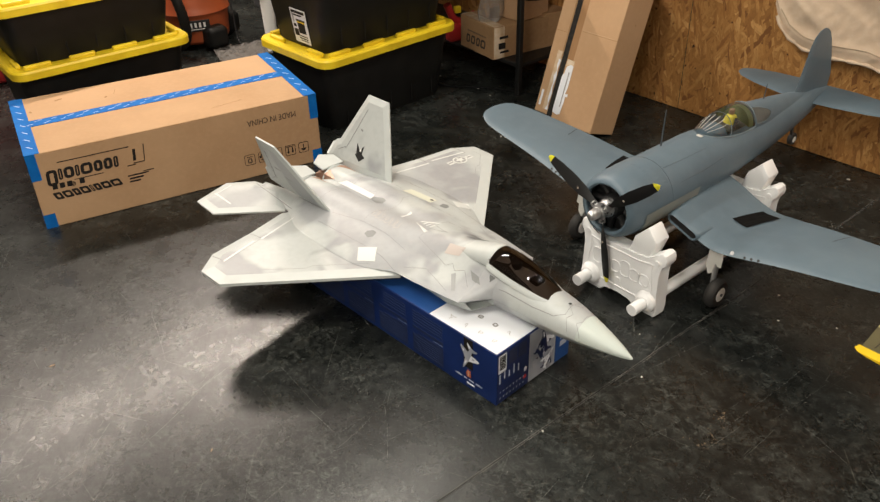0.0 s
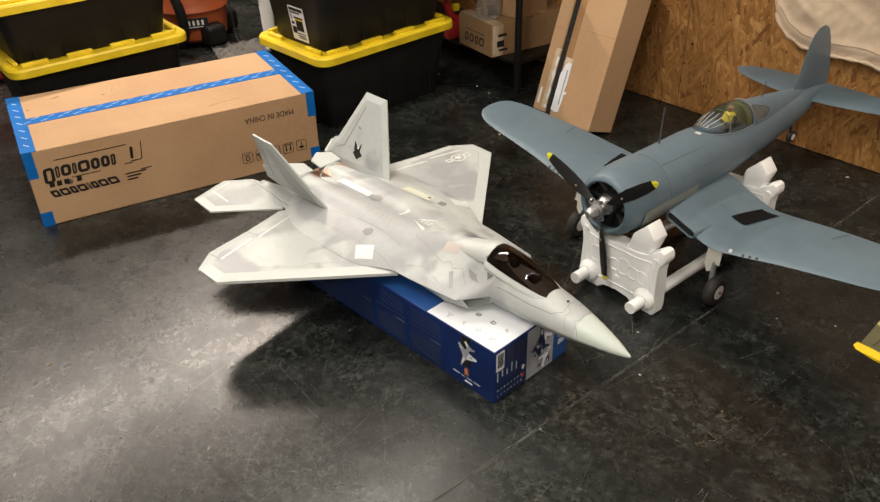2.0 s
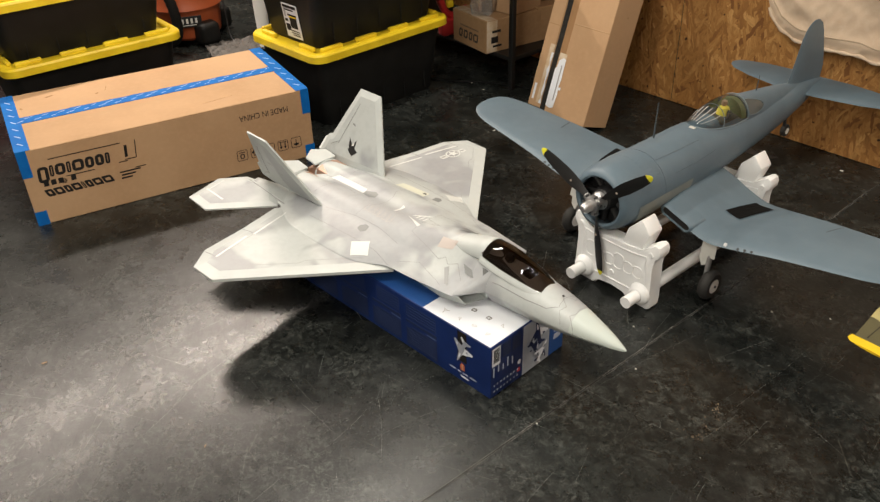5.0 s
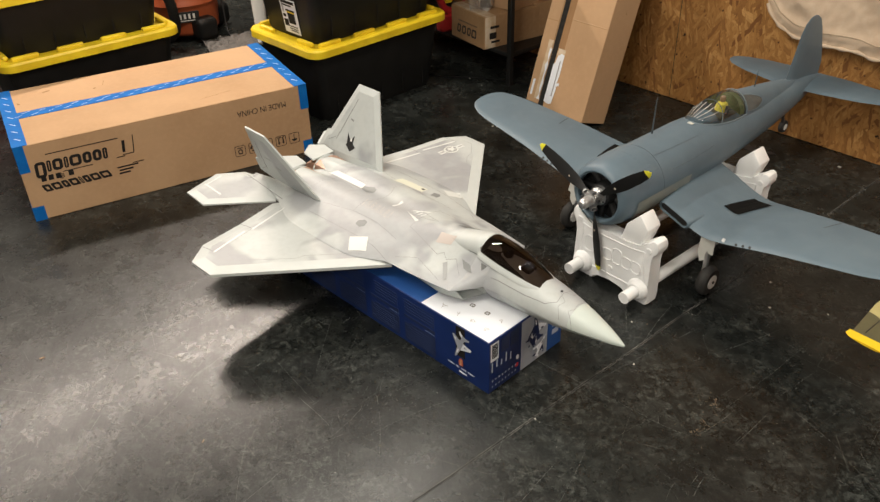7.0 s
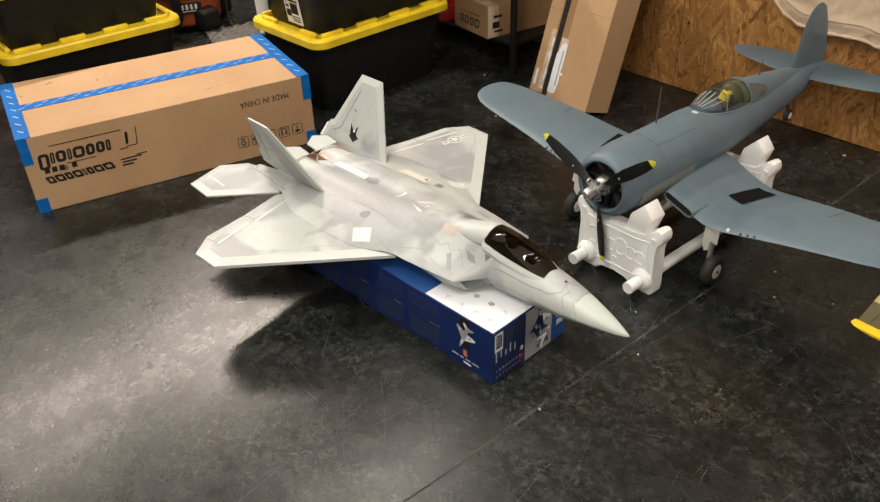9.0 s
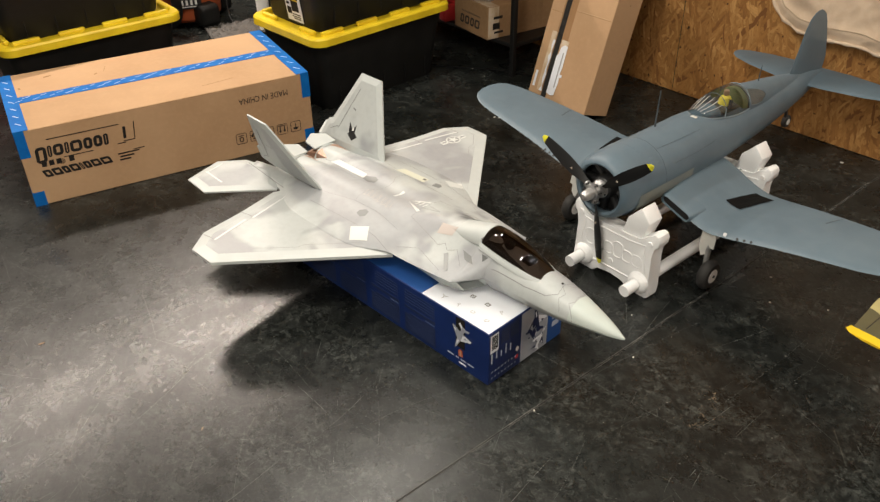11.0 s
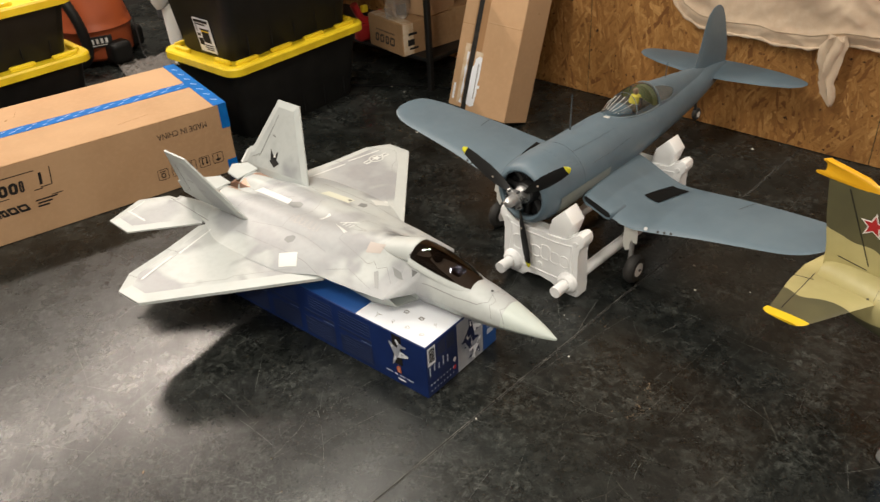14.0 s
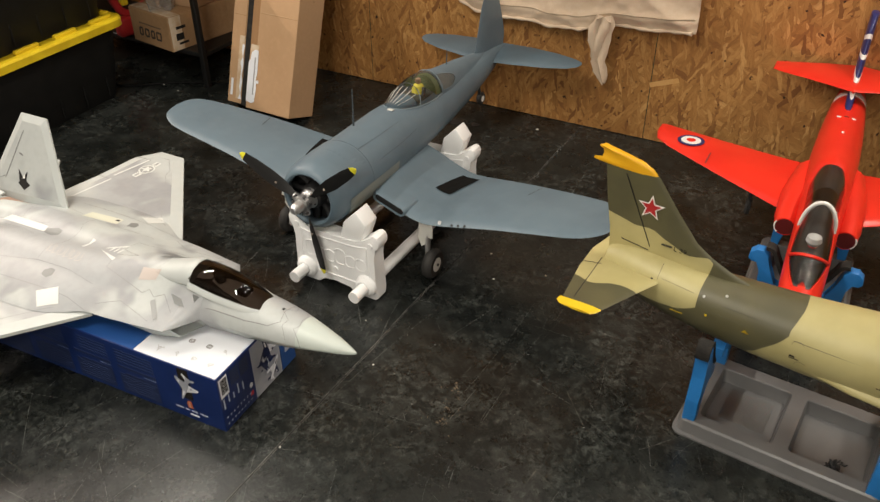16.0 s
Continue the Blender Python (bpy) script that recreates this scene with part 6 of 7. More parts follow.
for s in (1, -1):
    tp = part("tailplane", wing([(s * y, le, te, 0.335 - s * y * 0.1, 0.75) for y, le, te in ((0.0, 0.168, -0.045), (0.1, 0.133, -0.035), (0.245, 0.086, -0.008))]), TROOP, trainer, smooth=60)
    part("tailplane_tip", wing([(s * y, le, te, 0.335 - s * y * 0.1, 0.75) for y, le, te in ((0.245, 0.086, -0.014), (0.264, 0.08, -0.014), (0.274, 0.07, -0.002))]), YELLOW_PAINT, tp, "yellow tip", smooth=60)
    for a, b in (((0.018, 0.243), (0.008, 0.07)), ((0.008, 0.07), (-0.034, 0.082))):
        d = Vector(b) - Vector(a)
        part("hinge_line", block(d.length, 0.0018, 0.0006, (d.length / 2, 0, 0)), BLACK_PAINT, tp, m=pose(a[0], s * a[1], 0.3435 - s * a[1] * 0.1, 0, 0, math.degrees(math.atan2(s * d.y, d.x))))
    half_wing = [(s * y, le, te, 0.255, 0.9) for y, le, te in ((0.06, 0.99, 0.74), (0.3, 0.95, 0.76), (0.55, 0.9, 0.78), (0.58, 0.87, 0.8))]
    part("wing", wing(half_wing), TROOP, trainer, smooth=60)
    FS = frame_of((0, s * 0.0105, 0), (-s, 0, 0), (0, 0, 1)) if s > 0 else frame_of((0, -0.0105, 0), (1, 0, 0), (0, 0, 1))
    sx = -s
    part("red_star", slab(star_poly(0.033), 0.0008), WHITE_PAINT, fin_ob, "white-edged red star", m=FS @ Matrix.Translation((sx * 0.087, 0.502, 0)))
    part("red_star", slab(star_poly(0.025), 0.0008), RED_STAR, fin_ob, m=FS @ Matrix.Translation((sx * 0.087, 0.502, 0.0009)))
    part("rudder_line", block(0.002, 0.19, 0.0008), BLACK_PAINT, fin_ob, m=FS @ pose(sx * 0.058, 0.485, -0.0006, 0, 0, sx * 25))
    part("rudder_line", block(0.07, 0.002, 0.0008), BLACK_PAINT, fin_ob, m=FS @ pose(sx * 0.062, 0.393, -0.0006, 0, 0, sx * -8))
    part("fin_print", label_bm("L 39", 0.018, FS @ pose(sx * 0.17, 0.413, 0.0006, 0, 0, 0)), INK, fin_ob)
    part("fin_print", block(0.026, 0.005, 0.0008), PRINT_FAINT, fin_ob, m=FS @ pose(sx * 0.138, 0.416, 0.0003))


for x, y0, z in ((0.36, -0.0785, 0.31),):
    part("stencil", slab([(-0.008, -0.006), (0.008, -0.006), (0.0, 0.009)], 0.0008), YELLOW_PAINT, trainer, m=frame_of((x, y0 - 0.004, z), (1, 0, 0), (0, -0.5, 0.85)))
for x0, x1, z in ((0.46, 0.6, 0.33), (0.3, 0.38, 0.345)):
    part("panel_line", tube([(x0 + (x1 - x0) * k / 6, -float(np.interp(x0 + (x1 - x0) * k / 6, [0.1, 0.25, 0.45, 0.65], [0.055, 0.07, 0.083, 0.091])) * math.sqrt(max(0.05, 1 - ((z - 0.311) / 0.083) ** 2)) + 0.0002, z) for k in range(7)], 0.0005, 5), PRINT_FAINT, trainer)


for x, z, w in ((0.47, 0.285, 0.02), (0.52, 0.27, 0.03), (0.66, 0.29, 0.05), (0.2, 0.285, 0.03)):
    side = -float(np.interp(x, [0.1, 0.25, 0.45, 0.65], [0.055, 0.07, 0.083, 0.091])) * math.sqrt(max(0.05, 1 - ((z - 0.311) / 0.09) ** 2)) - 0.0006
    part("stencil", block(w, 0.003, 0.0008), INK if x != 0.2 else YELLOW_PAINT, trainer, m=frame_of((x, side, z), (1, -0.04, 0), (0, -0.35, 0.94)))


def trainer_skin(x, a, lift=0.0004):
    z, w, up, down = (float(np.interp(x, [r[0] for r in TB], [r[k] for r in TB])) for k in (1, 2, 3, 4))
    return Vector((x, -(w + lift) * math.cos(a), z + ((up if a > 0 else down) + lift) * math.sin(a)))


part("panel_line", tube([trainer_skin(0.142, radians(a), 0.0001) for a in range(-20, 75, 8)], 0.0005, 5), PRINT_FAINT, trainer)
part("panel_line", tube([trainer_skin(x / 100, radians(8), 0.0001) for x in range(28, 37)], 0.0004, 5), PRINT_FAINT, trainer)
part("panel_line", tube([trainer_skin(x / 100, radians(32), 0.0001) for x in range(15, 24)], 0.0004, 5), PRINT_FAINT, trainer)
for x, a, mt in ((0.269, -3, YELLOW_PAINT), (0.254, 34, LIGHT_PAINT), (0.129, 22, PRINT_FAINT), (0.3, 50, LIGHT_PAINT)):
    part("stencil", lathe([(0.0, 0.0012), (0.0028, 0.0012), (0.0034, -0.001)], 10), mt, trainer, m=Matrix.Translation(trainer_skin(x, radians(a))) @ Matrix.Rotation(radians(90 - a), 4, "X"))
part("stencil", block(0.012, 0.004, 0.0006), INK, trainer, m=frame_of(trainer_skin(0.465, radians(-10), 0.0006), (1, -0.04, 0), (0, 0.1, 1)))
for x0, a0 in ((0.47, 12), (0.485, -22), (0.56, 6)):
    part("panel_line", tube([trainer_skin(x0 + 0.012 * math.cos(k), radians(a0) + 0.1 * math.sin(k), 0.0001) for k in (0.0, 0.7, 1.4, 2.1, 2.8, 3.5)], 0.0004, 5), PRINT_FAINT, trainer)


def cradle_stand(m, label, inward=0.0, vents=False):
    """A grey two-well tray with two pairs of padded blue arms; the vented one has arms that curl outwards."""
    t = thing("tray_stand", label, "aircraft stand", m, "tray stands")
    L, W = 0.46, 0.275
    outer = round_rect(L, W, 0.02, 4)
    lip = round_rect(L + 0.018, W + 0.018, 0.026, 4)
    bm = loft([[(x, y, 0.0) for x, y in lip], [(x, y, 0.004) for x, y in lip], [(x, y, 0.006) for x, y in outer], [(x, y, 0.038) for x, y in [(p[0] * 0.985, p[1] * 0.975) for p in outer]]], caps=False)
    z = 0.043
    wells = [[(cx + x, y - 0.002) for x, y in round_rect(0.172, 0.196, 0.01, 4)] for cx in (-0.1025, 0.1035)]
    rims, edges = [], []
    for loop in [[(x * 0.965, y * 0.945) for x, y in outer]] + wells:
        vs = [bm.verts.new((x, y, z)) for x, y in loop]
        rims.append(vs)
        edges += [bm.edges.new((a, b)) for a, b in zip(vs, vs[1:] + vs[:1])]
    bmesh.ops.triangle_fill(bm, use_beauty=True, use_dissolve=False, edges=edges, normal=(0, 0, 1))
    for vs in rims[1:]:
        mx = sum((v.co for v in vs), Vector()) / len(vs)
        last = vs
        for zz, q in ((0.0405, 0.975), (0.01, 0.93), (0.006, 0.91)):
            ring = [bm.verts.new((mx.x + (v.co.x - mx.x) * q, mx.y + (v.co.y - mx.y) * q, zz)) for v in vs]
            for k in range(len(vs)):
                bm.faces.new((last[k], last[(k + 1) % len(vs)], ring[(k + 1) % len(vs)], ring[k]))
            last = ring
        bm.faces.new(last)
    bmesh.ops.recalc_face_normals(bm, faces=bm.faces)
    tray = part("tray", bm, GREY_TRAY, t, smooth=30)
    rim = loft([[(x * 0.985, y * 0.975, 0.038) for x, y in outer], [(x * 0.965, y * 0.945, 0.0432) for x, y in outer]], caps=False)
    part("rim", rim, GREY_TRAY, tray, smooth=60)
    if vents:
        for i in range(6):
            for j in range(3):
                part("vent_hole", block(0.008, 0.007, 0.0006), BLACK_PAINT, tray, m=Matrix.Translation((-0.03 + 0.013 * i, -0.1 - 0.011 * j, 0.0432)))
    for x in (-0.205, 0.205):
        for s in (1, -1):
            prof = [(y - inward, z2 * 1.13) for y, z2 in [(0.105, 0.0), (0.13, 0.0), (0.132, 0.06), (0.124, 0.12), (0.126, 0.165), (0.136, 0.19), (0.132, 0.205), (0.118, 0.209), (0.106, 0.2), (0.098, 0.17), (0.075, 0.13), (0.045, 0.105), (0.03, 0.1), (0.03, 0.075), (0.07, 0.085), (0.1, 0.06)]]
            if vents:
                prof = [(y - inward, z2 * 1.13) for y, z2 in ((0.112, 0.0), (0.136, 0.0), (0.136, 0.06), (0.127, 0.11), (0.13, 0.15), (0.142, 0.172), (0.156, 0.168), (0.166, 0.176), (0.164, 0.192), (0.15, 0.203), (0.13, 0.204), (0.116, 0.19), (0.106, 0.15), (0.09, 0.118), (0.045, 0.104), (0.03, 0.1), (0.03, 0.085), (0.085, 0.092), (0.103, 0.06))]
            b = slab([(s * y, z2) for y, z2 in prof], 0.03)
            bmesh.ops.bevel(b, geom=b.edges[:], offset=0.003, segments=2, profile=0.5, affect="EDGES")
            arm = part("arm", b, BLUE_PLASTIC, t, "bright blue plastic arm", smooth=30, m=Matrix(((0, 0, 1, x - 0.015), (1, 0, 0, 0), (0, 1, 0, 0.036), (0, 0, 0, 1))))
            pad = [Vector((p.x - inward, p.y * 1.13, 0)) for p in arc(([(0.128, 0.212, 0)] if vents else [(0.137, 0.182, 0), (0.138, 0.2, 0), (0.125, 0.213, 0)]) + [(0.108, 0.208, 0), (0.093, 0.182, 0), (0.07, 0.145, 0), (0.045, 0.118, 0)], 4)]
            strip = bmesh.new()
            rings = []
            for i, p in enumerate(pad):
                dd = (pad[min(i + 1, len(pad) - 1)] - pad[max(i - 1, 0)]).normalized()
                nn = Vector((-dd.y, dd.x, 0)) * 0.005
                a, c = p - nn, p + nn
                rings.append([(s * a.x, a.y, -0.001), (s * c.x, c.y, -0.001), (s * c.x, c.y, 0.031), (s * a.x, a.y, 0.031)])
            part("pad", loft(rings, strip), BLACK_FOAM, arm, "black foam pad")
    return t


STAND_AT = pose(1.1, 1.59, 0, 0, 0, -53) @ Matrix.Translation((0.5, -0.002, 0))
cradle_stand(STAND_AT, "grey plastic tray stand with blue padded arms under the olive jet")
bm = bmesh.new()
for k in range(60):
    a, b = random.uniform(0, 6.28), random.uniform(0.2, 1)
    r = 0.008
    p = [Vector((r * math.cos(a) * b, r * math.sin(a) * b, 0.004 + 0.014 * random.random()))]
    for q in range(4):
        p.append(p[-1] + Vector((random.uniform(-1, 1), random.uniform(-1, 1), random.uniform(-0.3, 0.5))) * 0.007)
    for q in p:
        q.z = max(q.z, 0.0015)
    tube(arc(p, 3), 0.0018, 5, bm)
single("cord_tangle", bm, BLACK_PAINT, "small tangle of black cord lying in the tray", "cord", STAND_AT @ Matrix.Translation((0.118, -0.066, 0.006)))
film = bmesh.new()
bmesh.ops.create_grid(film, x_segments=40, y_segments=24, size=0.045)
for v in film.verts:
    v.co.z = 0.002 + 0.004 * abs(noise.noise(Vector((v.co.x * 45, v.co.y * 38, 4)))) + 0.003 * abs(noise.noise(Vector((v.co.x * 110, v.co.y * 90, 8))))
single("plastic_film", film, glass("crinkled_film", (0.99, 0.99, 0.99), 0.1, 0.05), "crumpled clear plastic film lying in the tray", "plastic film", STAND_AT @ Matrix.Translation((-0.1, 0.012, 0.0065)) @ Matrix.Diagonal((1.2, 1.3, 0.8, 1)), smooth=True)

# ---- red jet behind it ----
HELMET_WHITE = material("helmet_white", (0.85, 0.85, 0.83), 0.4)
INTAKE_DARK = material("intake_dark_red", (0.1, 0.006, 0.005), 0.5)
HAWK = pose(1.7116, 1.5614, 0, 0, 0, 42.85)
red = thing("model_red_jet", "glossy red model jet with a clear canopy, on a blue-armed stand", "model aircraft", HAWK)
RB = [(-0.46, 0.262, 0.014, 0.014, 0.014), (-0.43, 0.266, 0.032, 0.028, 0.03), (-0.37, 0.276, 0.044, 0.04, 0.042), (-0.25, 0.288, 0.051, 0.045, 0.055), (-0.1, 0.295, 0.054, 0.05, 0.06), (0.05, 0.3, 0.057, 0.048, 0.065), (0.14, 0.303, 0.064, 0.058, 0.066), (0.2, 0.304, 0.065, 0.088, 0.066), (0.3, 0.305, 0.068, 0.088, 0.07),
      (0.5, 0.315, 0.065, 0.08, 0.07), (0.7, 0.33, 0.055, 0.062, 0.06), (0.82, 0.345, 0.042, 0.044, 0.045)]
part("fuselage", loft([ring_x(*r[:5], n=32) for r in fine(RB, 5)]), RED_PAINT, red, smooth=50)
HC = [(-0.335, 0.02, 0.316, 0.003, 0.005), (-0.27, 0.036, 0.317, 0.022, 0.03), (-0.208, 0.044, 0.318, 0.04, 0.045), (-0.14, 0.044, 0.321, 0.064, 0.022), (-0.065, 0.041, 0.325, 0.078, 0.0), (0.03, 0.043, 0.333, 0.073, 0.0), (0.12, 0.044, 0.345, 0.055, 0.0), (0.19, 0.034, 0.36, 0.03, 0.0)]


def hawk_rings(rows, wide=1.0, tall_to=None):
    return [[(x - rake * math.sin(a), w * wide * math.cos(a), (z0 + h * math.sin(a)) if tall_to is None else z0 + 0.004 + h * tall_to * math.sin(a)) for a in (math.pi * k / 16 for k in range(17))] for x, w, z0, h, rake in rows]


part("cockpit", loft(hawk_rings(fine(HC, 3), 0.93, 0.3)), DARK_GREY, red, smooth=True)
part("rear_deck", loft(hawk_rings(fine(HC[5:], 3), 0.96, 0.86)), DARK_GREY, red, "dark rear deck", smooth=True)
part("canopy", loft(hawk_rings(fine(HC, 4)), closed=False), TINTED, red, "clear tinted canopy", smooth=True)


def canopy_hoop(name, x, scale, mat, r):
    w, z0, h, rake = (float(np.interp(x, [c[0] for c in HC], [c[k] for c in HC])) for k in (1, 2, 3, 4))
    part(name, tube([(x - rake * math.sin(math.pi * k / 20), w * scale * math.cos(math.pi * k / 20), z0 + h * scale * math.sin(math.pi * k / 20)) for k in range(21)], r, 6), mat, red)


for s in (1, -1):
    part("canopy_sill", tube([(c[0], s * c[1] * 1.01, c[2]) for c in fine(HC, 3)], 0.0035, 8), RED_PAINT, red, smooth=True)
canopy_hoop("canopy_hoop", -0.065, 1.01, WHITE_PAINT, 0.006)
canopy_hoop("canopy_hoop", -0.208, 1.01, RED_PAINT, 0.0045)
figure = lathe([(0.012, 0.3), (0.024, 0.31), (0.022, 0.33), (0.008, 0.342)], 14)
count = len(figure.faces)
lathe([(0.001, 0.341), (0.012, 0.344), (0.0195, 0.355), (0.017, 0.367), (0.007, 0.373), (0.001, 0.375)], 14, bm=figure)
figure.faces.ensure_lookup_table()
for f in figure.faces[count:]:
    f.material_index = 1
part("seated_figure", figure, [RED_STAR, HELMET_WHITE], red, "small white-helmeted figure", smooth=True, m=Matrix.Translation((-0.178, 0, 0.002)))
for s in (1, -1):
    w = part("wing", wing([(s * y, le, te, z, 0.9) for y, le, te, z in ((0.03, 0.06, 0.4, 0.272), (0.12, 0.1, 0.405, 0.272), (0.3, 0.21, 0.435, 0.272), (0.48, 0.325, 0.47, 0.272), (0.525, 0.365, 0.48, 0.272), (0.537, 0.41, 0.475, 0.272))]), RED_PAINT, red, smooth=60)
    for r, mt, lift in ((0.042, NAVY_PAINT, 0.0), (0.031, WHITE_PAINT, 0.0009), (0.014, RED_PAINT, 0.0018)):
        part("roundel_ring", slab(disc_poly(r, 28), 0.0008), mt, w, m=Matrix.Translation((0.375, s * 0.42, 0.2825 + lift)) @ Matrix.Rotation(radians(-s * 1), 4, "X") @ Matrix.Rotation(radians(3), 4, "Y"))
    part("wing_slot", block(0.075, 0.002, 0.001), DARK_LINE, w, m=Matrix.Translation((0.275, s * 0.345, 0.2845)))
    duct = [[(x, s * (y + r * math.cos(a)), z + r * 0.95 * math.sin(a)) for a in (math.tau * k / 18 for k in range(18))] for x, y, z, r in ((0.005, 0.0765, 0.27, 0.028), (0.05, 0.077, 0.273, 0.034), (0.16, 0.068, 0.285, 0.045), (0.3, 0.05, 0.295, 0.045))]
    d = part("intake_duct", loft(duct), RED_PAINT, red, smooth=60)
    # a dark red disc paints the shade inside the red duct
    mouth = [[(x, s * (0.0765 + r * math.cos(a)), 0.27 + r * 0.95 * math.sin(a)) for a in (math.tau * k / 18 for k in range(18))] for x, r in ((0.0035, 0.025), (0.0045, 0.025))]
    part("intake_mouth", loft(mouth), INTAKE_DARK, d)
    part("intake_lip", tube([(0.005, s * (0.0765 + 0.0268 * math.cos(radians(a))), 0.27 + 0.0255 * math.sin(radians(a))) for a in range(-50, 31, 10)], 0.0022, 6), WHITE_PAINT, d)
    part("tailplane", wing([(s * y, le, te, 0.436 - 0.06 * y, 0.7) for y, le, te in ((0.0, 0.62, 0.86), (0.1, 0.67, 0.85), (0.24, 0.735, 0.825), (0.256, 0.748, 0.822))]), RED_PAINT, red, smooth=60)
hf = [(0.36, 0.46, 0.87), (0.41, 0.59, 0.88), (0.45, 0.665, 0.882), (0.52, 0.735, 0.89), (0.62, 0.81, 0.895)]
HEIGHTS = (0.36, 0.425, 0.437, 0.452, 0.468, 0.505, 0.517, 0.552, 0.565, 0.62)
STRIPES = (NAVY_PAINT, WHITE_PAINT, RED_PAINT, WHITE_PAINT, NAVY_PAINT, WHITE_PAINT, NAVY_PAINT, WHITE_PAINT, NAVY_PAINT)


CHEVRON = (0.0, 0.03, 0.03, 0.03, 0.022, 0.0, 0.0, -0.02, -0.02, 0.0)


def fin_ring(z):
    """The bands sweep up or down from the leading edge, as pointed stripes."""
    sweep = float(np.interp(z, HEIGHTS, CHEVRON))
    le, te = (float(np.interp(z, [h[0] for h in hf], [h[k] for h in hf])) for k in (1, 2))
    return [(le + u * (te - le), v * 0.23, z + sweep * (min(u / 0.3, 1) - 0.5)) for u, v in FOIL]


for z0, z1, mt in zip(HEIGHTS, HEIGHTS[1:], STRIPES):
    part("fin_band", loft([fin_ring(z0), fin_ring((z0 + z1) / 2), fin_ring(z1)]), mt, red, smooth=60)
for y in (0.02, -0.02):
    part("top_light", block(0.007, 0.014, 0.003, (0.52, y, 0.3895), 0.001, 1), WHITE_PAINT, red)
part("top_light", block(0.007, 0.014, 0.003, (0.52, 0.0, 0.3925), 0.001, 1), INTAKE_DARK, red)
part("top_light", block(0.009, 0.006, 0.003, (0.4, 0.0, 0.3945), 0.001, 1), WHITE_PAINT, red)
part("tail_band", loft([ring_x(x, 0.336, 0.052, 0.06, 0.056, n=28) for x in (0.705, 0.735)]), WHITE_PAINT, red, "white band", smooth=60)
part("gear_leg", tube([(0.3, 0.2, 0.27), (0.3, 0.2, 0.15)], 0.006, 10), DARK_GREY, red)
part("wheel", lathe([(0.004, -0.008), (0.024, -0.008), (0.028, 0), (0.024, 0.008), (0.004, 0.008)], 20, "y"), RUBBER, red, m=Matrix.Translation((0.3, 0.2, 0.14)))
cradle_stand(HAWK @ Matrix.Translation((0.085, 0, 0)), "grey plastic tray stand with blue padded arms under the red jet", 0.026, True)

# ---- things along the walls ----
c18, s18 = 0.948, 0.319
LEAN = Matrix(((-0.65, -0.76 * c18, 0.76 * s18, 0.70), (0.76, -0.65 * c18, 0.65 * s18, 3.31), (0, s18, c18, 0), (0, 0, 0, 1)))  # x along the wall, y into the room, z up the box
tall = thing("leaning_carton", "long brown cardboard carton leaning against the strand-board wall", "cardboard box", LEAN)
part("body", block(0.226, 0.158, 1.5, (0.113, 0.079, 0), 0.003, 2), CARD, tall)
STRIP = Matrix(((1, 0, 0, 0), (0, 0, 1, 0.1585), (0, 1, 0, 0), (0, 0, 0, 1)))
part("tape_strip", slab([(0.184, 0.03), (0.2, 0.024), (0.226, 0.03), (0.226, 0.19), (0.218, 0.2), (0.214, 0.228), (0.196, 0.242), (0.18, 0.238), (0.178, 0.15), (0.183, 0.12), (0.178, 0.09)], 0.0012), BOX_WHITE, tall, "torn white shipping label strip", m=STRIP)
part("tape_strip", slab([(0.168, 0.11), (0.186, 0.105), (0.186, 0.118), (0.17, 0.122)], 0.0014), BOX_WHITE, tall, m=STRIP)
part("print_line", block(0.006, 0.0006, 0.15, (0.193, 0.16, 0.06)), material("grey_label_print", (0.3, 0.3, 0.3), 0.6), tall)
part("tape_strip", block(0.034, 0.0006, 1.24, (0.207, 0.1581, 0.245)), BROWN_TAPE, tall, "brown packing tape")
part("tape_strip", block(0.04, 0.0008, 0.03, (0.2, 0.1583, 0.23)), CLEAR_TAPE, tall)
part("crease", block(0.185, 0.0004, 0.0022, (0.094, 0.1581, 0.385)), CARD_DARK, tall)
part("crease", block(0.17, 0.0005, 0.0012, (0.1, 0.1582, 0.388)), CREASE_PALE, tall)
part("worn_spot", slab([(-0.004, -0.001), (0.003, -0.003), (0.005, 0.001), (0.0, 0.003)], 0.0005), CARD_DARK, tall, m=Matrix(((0, 0, -1, -0.0002), (1, 0, 0, 0.07), (0, 1, 0, 0.46), (0, 0, 0, 1))))
slim = thing("leaning_carton", "slim brown cardboard carton leaning beside a longer one", "cardboard box", LEAN @ Matrix.Translation((0.284, 0, 0)))
part("body", block(0.075, 0.12, 1.4, (0.0375, 0.06, 0), 0.003, 2), CARD, slim)
SLIM_FACE = Matrix(((1, 0, 0, 0), (0, 0, 1, 0.1203), (0, 1, 0, 0), (0, 0, 0, 1)))
torn = [(0.019 - 0.005 * (k % 2) - 0.003 * ((k * 5) % 3), 0.02 + 0.025 * k) for k in range(10)]
part("tape_strip", slab(torn + [(0.001 + 0.003 * ((k * 7) % 3), 0.245 - 0.025 * k) for k in range(10)], 0.001), BOX_WHITE, slim, "torn white label edge", m=SLIM_FACE)
part("tape_strip", block(0.03, 0.0008, 0.26, (0.016, 0.1207, 0.02)), CLEAR_TAPE, slim, "shiny packing tape")
part("tape_strip", slab([(-0.004 + 0.004 * ((k * 3) % 2), 0.03 + 0.04 * k) for k in range(32)] + [(0.006, 1.27), (0.006, 0.03)], 0.0008), CARD_DARK, slim, "frayed paper edge", m=SLIM_FACE)
